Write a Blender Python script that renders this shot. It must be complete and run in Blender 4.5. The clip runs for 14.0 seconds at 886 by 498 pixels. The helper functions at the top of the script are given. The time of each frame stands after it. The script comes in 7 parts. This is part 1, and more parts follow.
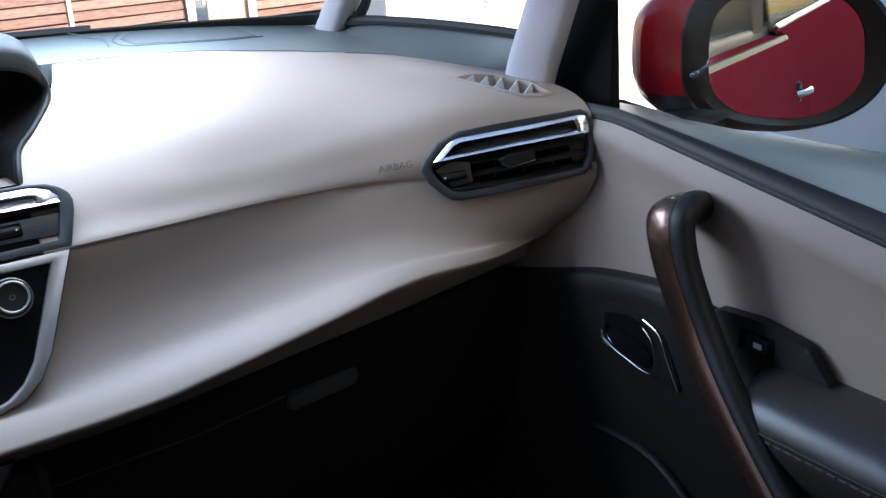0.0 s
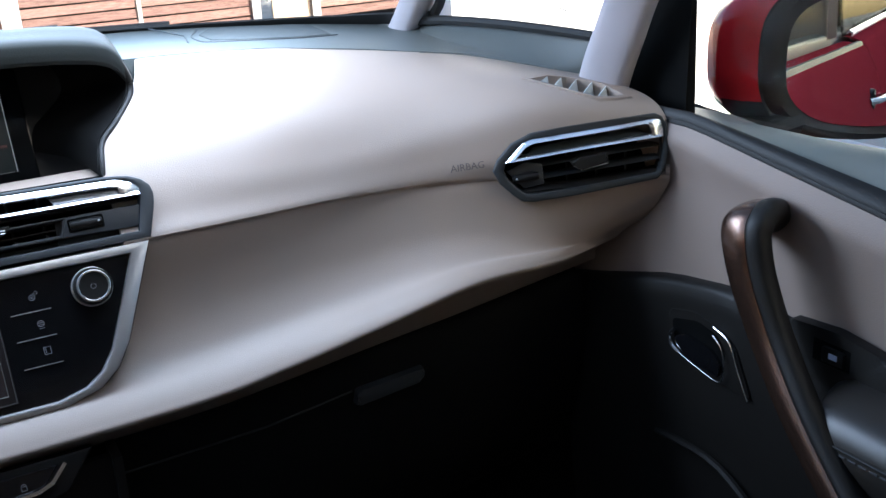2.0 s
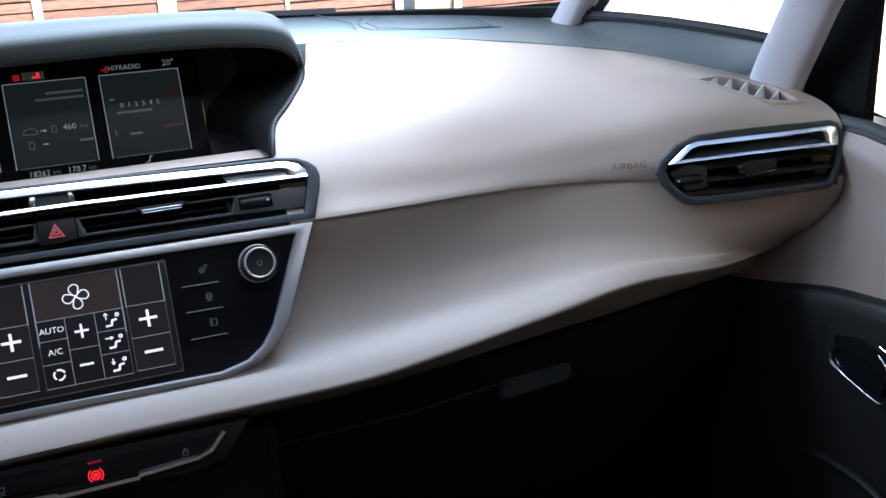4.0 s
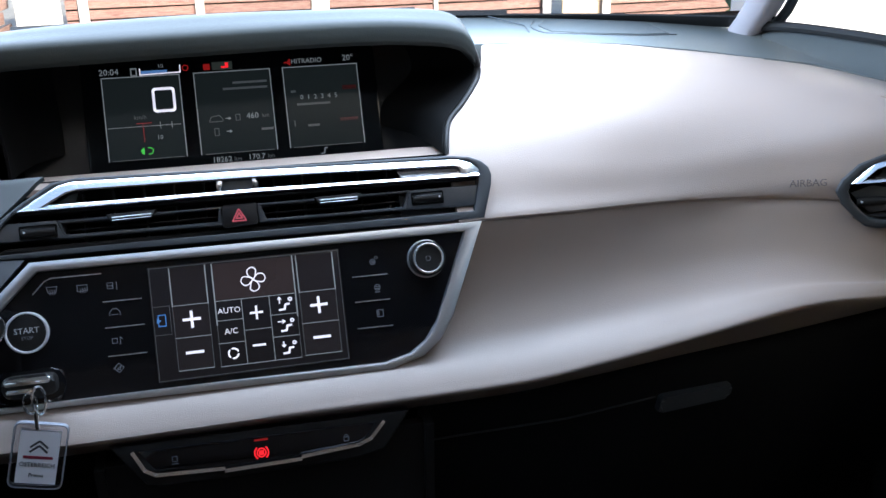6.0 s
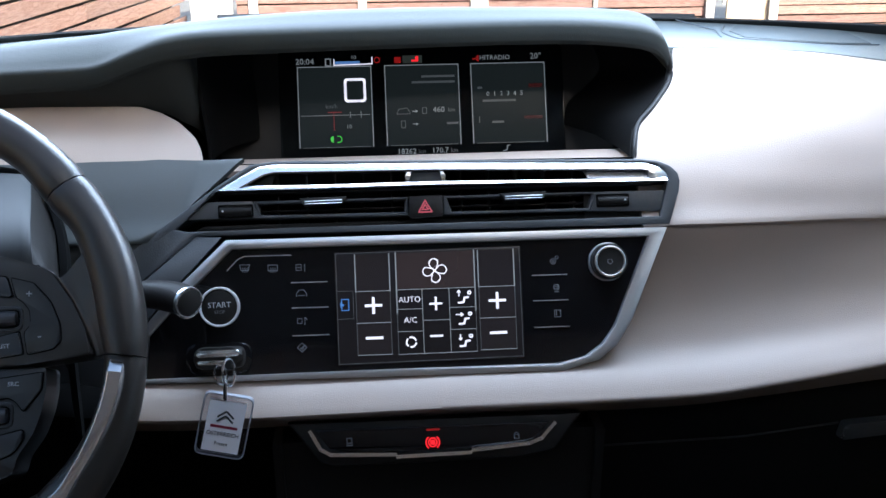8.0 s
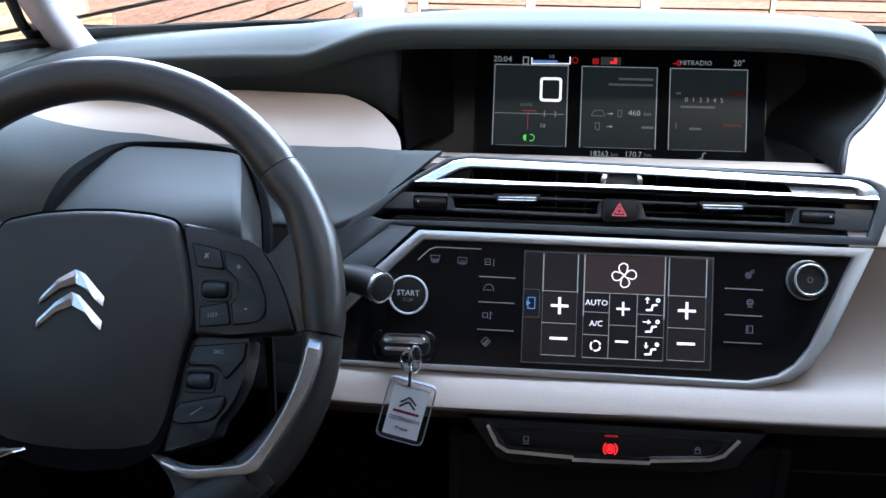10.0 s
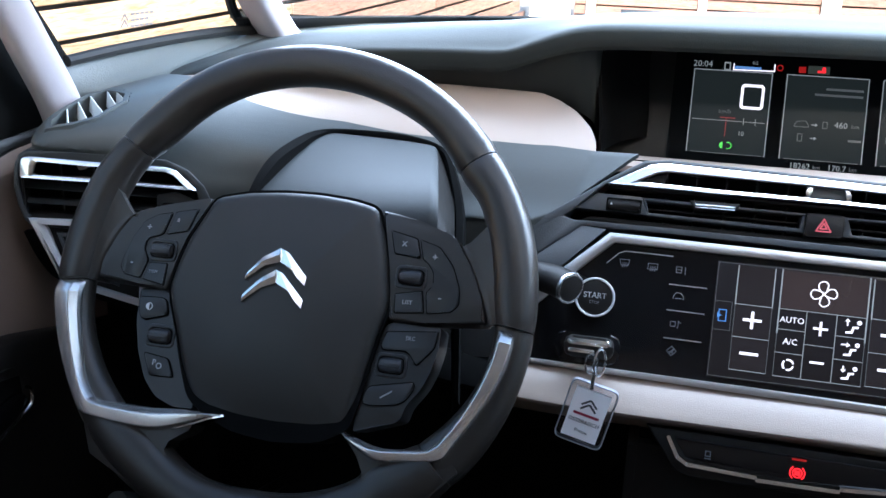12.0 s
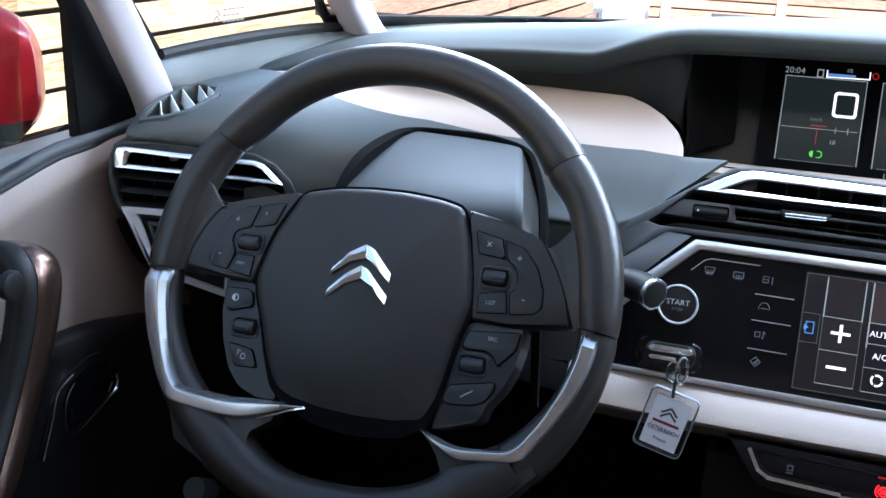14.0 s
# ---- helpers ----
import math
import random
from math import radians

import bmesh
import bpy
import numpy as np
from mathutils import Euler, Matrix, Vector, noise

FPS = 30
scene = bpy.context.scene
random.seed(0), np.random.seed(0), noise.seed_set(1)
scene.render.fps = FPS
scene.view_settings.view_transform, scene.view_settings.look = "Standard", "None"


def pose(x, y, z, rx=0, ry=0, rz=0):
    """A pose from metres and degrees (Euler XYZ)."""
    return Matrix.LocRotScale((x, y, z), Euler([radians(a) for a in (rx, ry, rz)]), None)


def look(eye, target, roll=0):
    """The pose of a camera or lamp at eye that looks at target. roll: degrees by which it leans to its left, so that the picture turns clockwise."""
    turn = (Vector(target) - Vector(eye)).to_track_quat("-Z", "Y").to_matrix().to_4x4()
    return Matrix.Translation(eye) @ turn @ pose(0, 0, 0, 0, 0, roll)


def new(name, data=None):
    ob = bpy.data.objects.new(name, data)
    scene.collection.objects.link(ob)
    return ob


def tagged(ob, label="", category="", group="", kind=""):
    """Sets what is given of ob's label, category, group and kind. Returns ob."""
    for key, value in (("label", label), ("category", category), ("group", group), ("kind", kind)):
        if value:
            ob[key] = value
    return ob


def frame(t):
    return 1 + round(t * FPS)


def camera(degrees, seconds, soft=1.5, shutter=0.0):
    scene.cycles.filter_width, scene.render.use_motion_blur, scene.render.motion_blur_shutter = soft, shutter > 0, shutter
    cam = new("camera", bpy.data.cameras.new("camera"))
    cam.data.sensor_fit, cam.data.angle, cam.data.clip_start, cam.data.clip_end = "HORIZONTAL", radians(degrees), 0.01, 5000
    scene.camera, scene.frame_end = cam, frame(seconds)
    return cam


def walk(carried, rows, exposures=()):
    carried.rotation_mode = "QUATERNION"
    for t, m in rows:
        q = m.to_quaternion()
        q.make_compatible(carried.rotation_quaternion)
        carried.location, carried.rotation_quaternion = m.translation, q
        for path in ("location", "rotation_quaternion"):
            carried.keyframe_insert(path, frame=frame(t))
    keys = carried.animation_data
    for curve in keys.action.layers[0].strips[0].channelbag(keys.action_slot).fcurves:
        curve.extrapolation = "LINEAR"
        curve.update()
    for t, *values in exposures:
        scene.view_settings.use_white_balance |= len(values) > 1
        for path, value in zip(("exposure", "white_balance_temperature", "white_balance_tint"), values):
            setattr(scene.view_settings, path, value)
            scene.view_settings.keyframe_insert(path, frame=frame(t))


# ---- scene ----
cam = camera(48.5, 14.0)
PATH = [
    (0, (0.053, 0.076, 1.308), (1.054, 1.663, 0.615), -3.7),
    (0.5, (0.052, 0.077, 1.308), (1.044, 1.669, 0.617), -3.7),
    (1, (0.049, 0.078, 1.308), (1.027, 1.681, 0.618), -3.6),
    (1.5, (0.045, 0.08, 1.309), (0.994, 1.7, 0.62), -3.5),
    (2, (0.039, 0.082, 1.31), (0.946, 1.727, 0.623), -3.3),
    (2.5, (0.032, 0.086, 1.309), (0.886, 1.761, 0.626), -3.0),
    (3, (0.025, 0.089, 1.31), (0.82, 1.793, 0.628), -2.8),
    (5.3, (-0.01, 0.105, 1.313), (0.519, 1.911, 0.633), -1.8),
    (5.5, (-0.014, 0.104, 1.311), (0.489, 1.919, 0.637), -1.7),
    (6, (-0.022, 0.107, 1.313), (0.412, 1.938, 0.637), -1.4),
    (6.5, (-0.031, 0.109, 1.31), (0.327, 1.959, 0.641), -1.3),
    (7, (-0.04, 0.111, 1.31), (0.247, 1.974, 0.641), -1.0),
    (7.5, (-0.048, 0.113, 1.309), (0.171, 1.986, 0.642), -0.8),
    (9.8, (-0.096, 0.115, 1.305), (-0.197, 1.999, 0.643), 0.6),
    (10, (-0.097, 0.114, 1.304), (-0.237, 1.997, 0.644), 0.7),
    (10.5, (-0.107, 0.113, 1.303), (-0.328, 1.988, 0.643), 0.9),
    (11, (-0.116, 0.112, 1.302), (-0.412, 1.976, 0.641), 1.2),
    (11.5, (-0.126, 0.11, 1.302), (-0.499, 1.959, 0.638), 1.5),
    (12, (-0.134, 0.108, 1.302), (-0.566, 1.943, 0.635), 1.7),
    (12.5, (-0.14, 0.106, 1.303), (-0.621, 1.928, 0.632), 1.9),
    (13, (-0.144, 0.105, 1.303), (-0.661, 1.916, 0.63), 2.0),
    (13.5, (-0.147, 0.104, 1.302), (-0.688, 1.908, 0.629), 2.2),
    (14, (-0.15, 0.103, 1.302), (-0.705, 1.903, 0.63), 2.3),
]
walk(cam, [(t, look(eye, target, roll)) for t, eye, target, roll in PATH], ((0, 2.15, 5900, 6), (3, 2.2, 5900, 6), (7.5, 2.3, 5900, 6), (11, 2.82, 5900, 6), (14, 2.98, 5900, 6)))

# ---------------------------------------------------------------- light
SUN_EL, SUN_AZ = radians(24), radians(150)   # azimuth clockwise from +y
world = bpy.data.worlds.new("sky")
world.use_nodes = True
scene.world = world
wn = world.node_tree
sky = wn.nodes.new("ShaderNodeTexSky")
sky.sky_type, sky.sun_disc = "NISHITA", False
sky.sun_elevation, sky.sun_rotation = SUN_EL, SUN_AZ
sky.air_density, sky.dust_density, sky.ozone_density = 1.0, 3.5, 0.6
wn.links.new(sky.outputs[0], wn.nodes["Background"].inputs[0])
wn.nodes["Background"].inputs[1].default_value = 0.095
sun = new("sun", bpy.data.lights.new("sun", "SUN"))
sun.data.energy, sun.data.angle, sun.data.color = 2.0, radians(1.0), (1.0, 0.93, 0.84)
sun.matrix_world = look((math.sin(SUN_AZ) * math.cos(SUN_EL) * 20, math.cos(SUN_AZ) * math.cos(SUN_EL) * 20, math.sin(SUN_EL) * 20), (0, 0, 0))
# fill lamp added under the windscreen to strengthen sky light on the dashboard
glow = bpy.data.lights.new("windscreen_sky_fill", "AREA")
glow.shape, glow.size, glow.size_y, glow.energy, glow.color = "RECTANGLE", 1.0, 0.30, 3.9, (0.68, 0.80, 1.0)
glow_ob = new("windscreen_sky_fill", glow)
glow_ob.matrix_world = look((-0.08, 1.112, 1.30), (-0.09, 1.04, 1.02))


# ---------------------------------------------------------------- materials
LAMP = 0.23          # brightness of the lit signs beside the daylight


def mat(name, color, rough=0.5, metal=0.0, grain=0.0, grain_size=400.0, vary=0.06, vary_size=6.0, spec=0.5, coat=0.0, emit=None, power=0.0, weave=False):
    """A procedural surface: colour drift at two scales, fine grain as bump and roughness."""
    m = bpy.data.materials.new(name)
    m.use_nodes = True
    nt = m.node_tree
    b = nt.nodes["Principled BSDF"]
    b.inputs["Roughness"].default_value = rough
    b.inputs["Metallic"].default_value = metal
    b.inputs["Specular IOR Level"].default_value = spec
    b.inputs["Coat Weight"].default_value = coat
    b.inputs["Coat Roughness"].default_value = 0.05
    tc = nt.nodes.new("ShaderNodeTexCoord")
    big = nt.nodes.new("ShaderNodeTexNoise")
    big.inputs["Scale"].default_value, big.inputs["Detail"].default_value = vary_size, 4
    nt.links.new(tc.outputs["Object"], big.inputs["Vector"])
    ramp = nt.nodes.new("ShaderNodeValToRGB")
    ramp.color_ramp.elements[0].position, ramp.color_ramp.elements[1].position = 0.3, 0.7
    lo, hi = [[max(0.0, c * k) for c in color] + [1] for k in (1 - vary, 1 + vary)]
    ramp.color_ramp.elements[0].color, ramp.color_ramp.elements[1].color = lo, hi
    nt.links.new(big.outputs["Fac"], ramp.inputs["Fac"])
    nt.links.new(ramp.outputs["Color"], b.inputs["Base Color"])
    if grain:
        if weave:
            fine = nt.nodes.new("ShaderNodeTexVoronoi")
            fine.inputs["Scale"].default_value = grain_size
            fine.feature = "SMOOTH_F1"
        else:
            fine = nt.nodes.new("ShaderNodeTexNoise")
            fine.inputs["Scale"].default_value, fine.inputs["Detail"].default_value = grain_size, 3
        nt.links.new(tc.outputs["Object"], fine.inputs["Vector"])
        bump = nt.nodes.new("ShaderNodeBump")
        bump.inputs["Strength"].default_value, bump.inputs["Distance"].default_value = grain, 0.0006
        nt.links.new(fine.outputs[0], bump.inputs["Height"])
        nt.links.new(bump.outputs[0], b.inputs["Normal"])
        mr = nt.nodes.new("ShaderNodeMapRange")
        mr.inputs["To Min"].default_value, mr.inputs["To Max"].default_value = max(0.02, rough - 0.06), min(1, rough + 0.06)
        nt.links.new(big.outputs["Fac"], mr.inputs["Value"])
        nt.links.new(mr.outputs[0], b.inputs["Roughness"])
    if emit:
        b.inputs["Emission Color"].default_value = (*emit, 1)
        b.inputs["Emission Strength"].default_value = power * LAMP
    return m


def glass_mat(name, gloss=0.6, tint=(1, 1, 1)):
    """A thin clear pane."""
    m = bpy.data.materials.new(name)
    m.use_nodes = True
    nt = m.node_tree
    nt.nodes.remove(nt.nodes["Principled BSDF"])
    tr, gl, mx, fr, k = [nt.nodes.new("ShaderNode" + s) for s in ("BsdfTransparent", "BsdfGlossy", "MixShader", "Fresnel", "Math")]
    tr.inputs[0].default_value = (*tint, 1)
    gl.inputs["Roughness"].default_value = 0.01
    k.operation = "MULTIPLY"
    k.inputs[1].default_value = gloss
    nt.links.new(fr.outputs[0], k.inputs[0])
    nt.links.new(k.outputs[0], mx.inputs[0])
    nt.links.new(tr.outputs[0], mx.inputs[1])
    nt.links.new(gl.outputs[0], mx.inputs[2])
    nt.links.new(mx.outputs[0], nt.nodes["Material Output"].inputs[0])
    return m


BEIGE = mat("beige_skin", (0.335, 0.262, 0.215), 0.46, grain=0.28, grain_size=1300, vary=0.04, weave=True)
DOOR_BEIGE = mat("beige_fabric", (0.300, 0.228, 0.190), 0.6, grain=0.4, grain_size=700, vary=0.05)
DECK = mat("grey_soft_plastic", (0.108, 0.118, 0.113), 0.5, grain=0.5, grain_size=650, vary=0.06)
PANEL = mat("dark_grey_panel", (0.055, 0.060, 0.058), 0.46, grain=0.22, grain_size=1100, vary=0.06)
# the deck's grey made lighter, with the side window's sky light in the colour
SILL = mat("skylit_grey_plastic", (0.150, 0.156, 0.138), 0.36, grain=0.3, grain_size=650, vary=0.06)
ANTHRACITE = mat("anthracite_plastic", (0.062, 0.066, 0.070), 0.42, grain=0.4, grain_size=700, vary=0.08)
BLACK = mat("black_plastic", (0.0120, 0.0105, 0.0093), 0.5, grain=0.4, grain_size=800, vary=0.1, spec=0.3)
CARPET = mat("black_carpet", (0.005, 0.005, 0.006), 0.95, grain=1.0, grain_size=900, vary=0.3, vary_size=60, spec=0.1)
HOOD_BLACK = mat("matt_black_lining", (0.0055, 0.0053, 0.0052), 0.7, grain=0.3, grain_size=900, vary=0.1, spec=0.08)
# near-black that carries the shade of recesses and gaps in its colour
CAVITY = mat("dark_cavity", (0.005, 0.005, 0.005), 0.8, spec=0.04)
PIANO = mat("black_gloss_panel", (0.006, 0.006, 0.007), 0.08, vary=0.2, spec=0.5)
SCREEN = mat("screen_glass", (0.006, 0.007, 0.008), 0.12, vary=0.2, spec=0.12)
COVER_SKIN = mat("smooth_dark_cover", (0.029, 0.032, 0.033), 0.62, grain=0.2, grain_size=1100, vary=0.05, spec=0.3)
VENT_DARK = mat("vent_surround_plastic", (0.030, 0.032, 0.033), 0.45, grain=0.3, grain_size=800, vary=0.08)
CHROME = mat("satin_chrome", (0.78, 0.78, 0.79), 0.36, 1.0, vary=0.03)
SATIN = mat("satin_silver", (0.80, 0.80, 0.81), 0.4, 0.55, vary=0.03)
BRIGHT = mat("bright_chrome", (0.90, 0.91, 0.92), 0.24, 1.0, vary=0.02)
BADGE = mat("polished_chrome", (0.93, 0.94, 0.95), 0.15, 1.0, vary=0.02)
LEATHER = mat("black_leather", (0.0285, 0.0245, 0.0210), 0.31, grain=0.22, grain_size=2200, vary=0.12)
VISOR = mat("visor_plastic", (0.0205, 0.0225, 0.0205), 0.66, grain=0.3, grain_size=900, vary=0.06, spec=0.2)
BRONZE = mat("bronze_lacquer", (0.135, 0.078, 0.056), 0.22, 0.85, grain=0.2, grain_size=2500, vary=0.1, coat=0.5)
PILLAR = mat("grey_beige_fabric", (0.42, 0.385, 0.40), 0.85, grain=0.5, grain_size=1200, vary=0.05)
RED = mat("red_car_paint", (0.37, 0.036, 0.052), 0.45, 0.0, vary=0.05, spec=0.0, coat=0.0)
RED_GLOSS = mat("glossy_red_paint", (0.46, 0.018, 0.028), 0.3, 0.0, vary=0.05, spec=0.3, coat=0.7)
RUBBER = mat("black_rubber", (0.012, 0.012, 0.012), 0.7, vary=0.1)
LIGHT_MARK = mat("printed_white", (0.6, 0.6, 0.6), 0.6, vary=0.02)
GREY_MARK = mat("printed_grey", (0.20, 0.20, 0.21), 0.6, vary=0.02)
LIT_WHITE = mat("lit_white", (0.5, 0.5, 0.5), 0.4, emit=(0.96, 0.88, 1.0), power=0.78)
LIT_GREY = mat("lit_grey", (0.2, 0.2, 0.2), 0.4, emit=(0.8, 0.85, 0.9), power=0.16)
LIT_DIM = mat("lit_dim", (0.05, 0.05, 0.05), 0.4, emit=(0.6, 0.65, 0.7), power=0.07)
LIT_RED = mat("lit_red", (0.3, 0.0, 0.0), 0.4, emit=(1.0, 0.02, 0.03), power=0.9)
HAZARD_RED = mat("red_print", (0.62, 0.09, 0.11), 0.5, emit=(1.0, 0.15, 0.2), power=0.15)
LIT_DARK_RED = mat("lit_dark_red", (0.1, 0.0, 0.0), 0.4, emit=(1.0, 0.03, 0.03), power=0.18)
LIT_GREEN = mat("lit_green", (0.0, 0.2, 0.0), 0.4, emit=(0.15, 1.0, 0.1), power=0.45)
LIT_BLUE = mat("lit_blue", (0.0, 0.1, 0.3), 0.4, emit=(0.22, 0.45, 1.0), power=0.32)
LIT_PANEL = mat("lit_panel", (0.012, 0.011, 0.013), 0.15, spec=0.25, emit=(1.0, 0.84, 0.86), power=0.006)
GLASS = glass_mat("window_glass", 0.04)
SIDE_GLASS = glass_mat("side_glass", 0.04, (0.80, 0.82, 0.81))


# ---------------------------------------------------------------- mesh helpers
def part(name, bm, material, parent=None, label="", auto=40):
    """Links a bmesh as one mesh object, under a thing or a part."""
    bmesh.ops.recalc_face_normals(bm, faces=bm.faces)
    me = bpy.data.meshes.new(name)
    for f in bm.faces:
        f.smooth = True
    for e in bm.edges:
        if len(e.link_faces) == 2 and e.calc_face_angle(0) > radians(auto):
            e.smooth = False
    bm.to_mesh(me)
    bm.free()
    me.materials.append(material)
    ob = new(name, me)
    if parent:
        ob.parent = parent
    if label:
        ob["label"] = label
    return ob


def thing(name, label, category, group="", kind=""):
    return tagged(new(name), label, category, group, kind)


def curve_through(pts, n=8, closed=False):
    """Catmull-Rom points through a list of points of any dimension."""
    p = [np.array(q, float) for q in pts]
    out = []
    m = len(p)
    for i in range(m if closed else m - 1):
        a, b, c, d = (p[(i - 1) % m], p[i], p[(i + 1) % m], p[(i + 2) % m]) if closed else (p[max(i - 1, 0)], p[i], p[i + 1], p[min(i + 2, m - 1)])
        for k in range(n):
            t = k / n
            out.append(0.5 * (2 * b + (c - a) * t + (2 * a - 5 * b + 4 * c - d) * t * t + (3 * b - a - 3 * c + d) * t ** 3))
    if not closed:
        out.append(p[-1])
    return out


def along(pts, n):
    """Points spread evenly along a polyline."""
    q = np.array(pts)
    d = np.concatenate([[0], np.cumsum(np.linalg.norm(np.diff(q, axis=0), axis=1))])
    return [tuple(float(np.interp(k, d, q[:, c])) for c in range(q.shape[1])) for k in np.linspace(0, d[-1], n)]


def grid_bm(rows, thick=0.0, direction=None):
    """A skin through rows of points; thick gives it a back, offset against its normal or along direction."""
    bm = bmesh.new()
    g = [[bm.verts.new(tuple(q)) for q in r] for r in rows]
    for i in range(len(g) - 1):
        for j in range(len(g[0]) - 1):
            bm.faces.new((g[i][j], g[i][j + 1], g[i + 1][j + 1], g[i + 1][j]))
    if thick:
        if direction is not None:
            back = Vector(direction) * thick
            h = [[bm.verts.new(v.co + back) for v in r] for r in g]
        else:
            bm.normal_update()
            h = [[bm.verts.new(v.co - v.normal * thick) for v in r] for r in g]
        for i in range(len(g) - 1):
            for j in range(len(g[0]) - 1):
                bm.faces.new((h[i][j], h[i + 1][j], h[i + 1][j + 1], h[i][j + 1]))
        ring = [(r, 0) for r in range(len(g))] + [(len(g) - 1, c) for c in range(1, len(g[0]))]
        ring += [(r, len(g[0]) - 1) for r in range(len(g) - 2, -1, -1)] + [(0, c) for c in range(len(g[0]) - 2, 0, -1)]
        for (a, b), (c, d) in zip(ring, ring[1:] + ring[:1]):
            bm.faces.new((g[a][b], g[c][d], h[c][d], h[a][b]))
    return bm


def prism(poly, m, z0, z1, bevel=0.0, seg=2):
    """A flat polygon (u, v) of the frame m, from height z0 to z1 over it, with rounded edges on the z1 side."""
    bm = bmesh.new()
    a = [bm.verts.new(m @ Vector((u, v, z0))) for u, v in poly]
    b = [bm.verts.new(m @ Vector((u, v, z1))) for u, v in poly]
    bm.faces.new(a[::-1])
    top = bm.faces.new(b)
    n = len(poly)
    for i in range(n):
        bm.faces.new((a[i], a[(i + 1) % n], b[(i + 1) % n], b[i]))
    if bevel:
        bmesh.ops.bevel(bm, geom=list(top.edges), offset=bevel, segments=seg, affect="EDGES", profile=0.5)
    return bm


def frame_ring(outer, inner, m, z0, z1, bevel=0.0):
    """A closed band between two outlines with equally many points."""
    bm = bmesh.new()
    n = len(outer)
    v = [[bm.verts.new(m @ Vector((*p, z))) for p in loop] for loop, z in ((outer, z0), (outer, z1), (inner, z1), (inner, z0))]
    for k in range(4):
        for i in range(n):
            j = (i + 1) % n
            bm.faces.new((v[k][i], v[k][j], v[(k + 1) % 4][j], v[(k + 1) % 4][i]))
    if bevel:
        es = [e for e in bm.edges if any(set(e.verts) == {v[k][i], v[k][(i + 1) % n]} for k in (1, 2) for i in range(n))]
        bmesh.ops.bevel(bm, geom=es, offset=bevel, segments=2, affect="EDGES", profile=0.5)
    return bm


def rect(u0, v0, u1, v1):
    return [(u0, v0), (u1, v0), (u1, v1), (u0, v1)]


def round_poly(poly, r, n=4):
    """Corners of a polygon rounded off; r one radius or one each."""
    out = []
    k = len(poly)
    rs = r if isinstance(r, (list, tuple)) else [r] * k
    for i in range(k):
        a, b, c = Vector(poly[i - 1]), Vector(poly[i]), Vector(poly[(i + 1) % k])
        d = min(rs[i], (a - b).length * 0.45, (c - b).length * 0.45)
        p, q = b + (a - b).normalized() * d, b + (c - b).normalized() * d
        if d < 1e-6:
            out.append(tuple(b))
            continue
        for j in range(n + 1):
            t = j / n
            out.append(tuple(p * (1 - t) ** 2 + b * 2 * t * (1 - t) + q * t * t))
    return out


def tube(points, radius, sides=10, closed=False, squash=1.0, caps=True):
    """A tube along points; radius a number or one each."""
    pts = [Vector(p) for p in points]
    n = len(pts)
    rad = radius if isinstance(radius, (list, tuple)) else [radius] * n
    bm = bmesh.new()
    rings = []
    up = Vector((0, 0, 1))
    for i, p in enumerate(pts):
        d = (pts[(i + 1) % n] - pts[i - 1]) if closed else (pts[min(i + 1, n - 1)] - pts[max(i - 1, 0)])
        d.normalize()
        s = d.cross(up)
        s = s.normalized() if s.length > 1e-4 else Vector((1, 0, 0))
        w = s.cross(d).normalized()
        rings.append([bm.verts.new(p + (s * math.cos(a) + w * math.sin(a) * squash) * rad[i]) for a in [2 * math.pi * k / sides for k in range(sides)]])
    for i in range(n if closed else n - 1):
        a, b = rings[i], rings[(i + 1) % n]
        for k in range(sides):
            bm.faces.new((a[k], a[(k + 1) % sides], b[(k + 1) % sides], b[k]))
    if caps and not closed:
        bm.faces.new(rings[0])
        bm.faces.new(rings[-1][::-1])
    return bm


def disc(m, r, z0, z1, bevel=0.0, n=28, u=0.0, v=0.0):
    return prism([(u + r * math.cos(2 * math.pi * k / n), v + r * math.sin(2 * math.pi * k / n)) for k in range(n)], m, z0, z1, bevel)


def ring(m, r0, r1, z0, z1, bevel=0.0, n=32, u=0.0, v=0.0):
    c = [(math.cos(2 * math.pi * k / n), math.sin(2 * math.pi * k / n)) for k in range(n)]
    return frame_ring([(u + r1 * a, v + r1 * b) for a, b in c], [(u + r0 * a, v + r0 * b) for a, b in c], m, z0, z1, bevel)


def words(text, m, u, v, size, material, parent, name="lettering", depth=0.0002, align="CENTER", label=""):
    """Raised lettering with the built-in font, as a mesh."""
    cu = bpy.data.curves.new(name, "FONT")
    cu.body, cu.size, cu.extrude, cu.align_x, cu.align_y = text, size, depth, align, "CENTER"
    cu.resolution_u = 2
    tmp = bpy.data.objects.new(name, cu)
    scene.collection.objects.link(tmp)
    dg = bpy.context.evaluated_depsgraph_get()
    me = bpy.data.meshes.new_from_object(tmp.evaluated_get(dg))
    bpy.data.objects.remove(tmp)
    me.transform(m @ Matrix.Translation((u, v, depth)))
    me.materials.clear()
    me.materials.append(material)
    ob = new(name, me)
    ob.parent = parent
    if label:
        ob["label"] = label
    return ob


def merge(*bms):
    """Several bmeshes as one."""
    out = bmesh.new()
    for b in bms:
        me = bpy.data.meshes.new("tmp")
        b.to_mesh(me)
        b.free()
        out.from_mesh(me)
        bpy.data.meshes.remove(me)
    return out


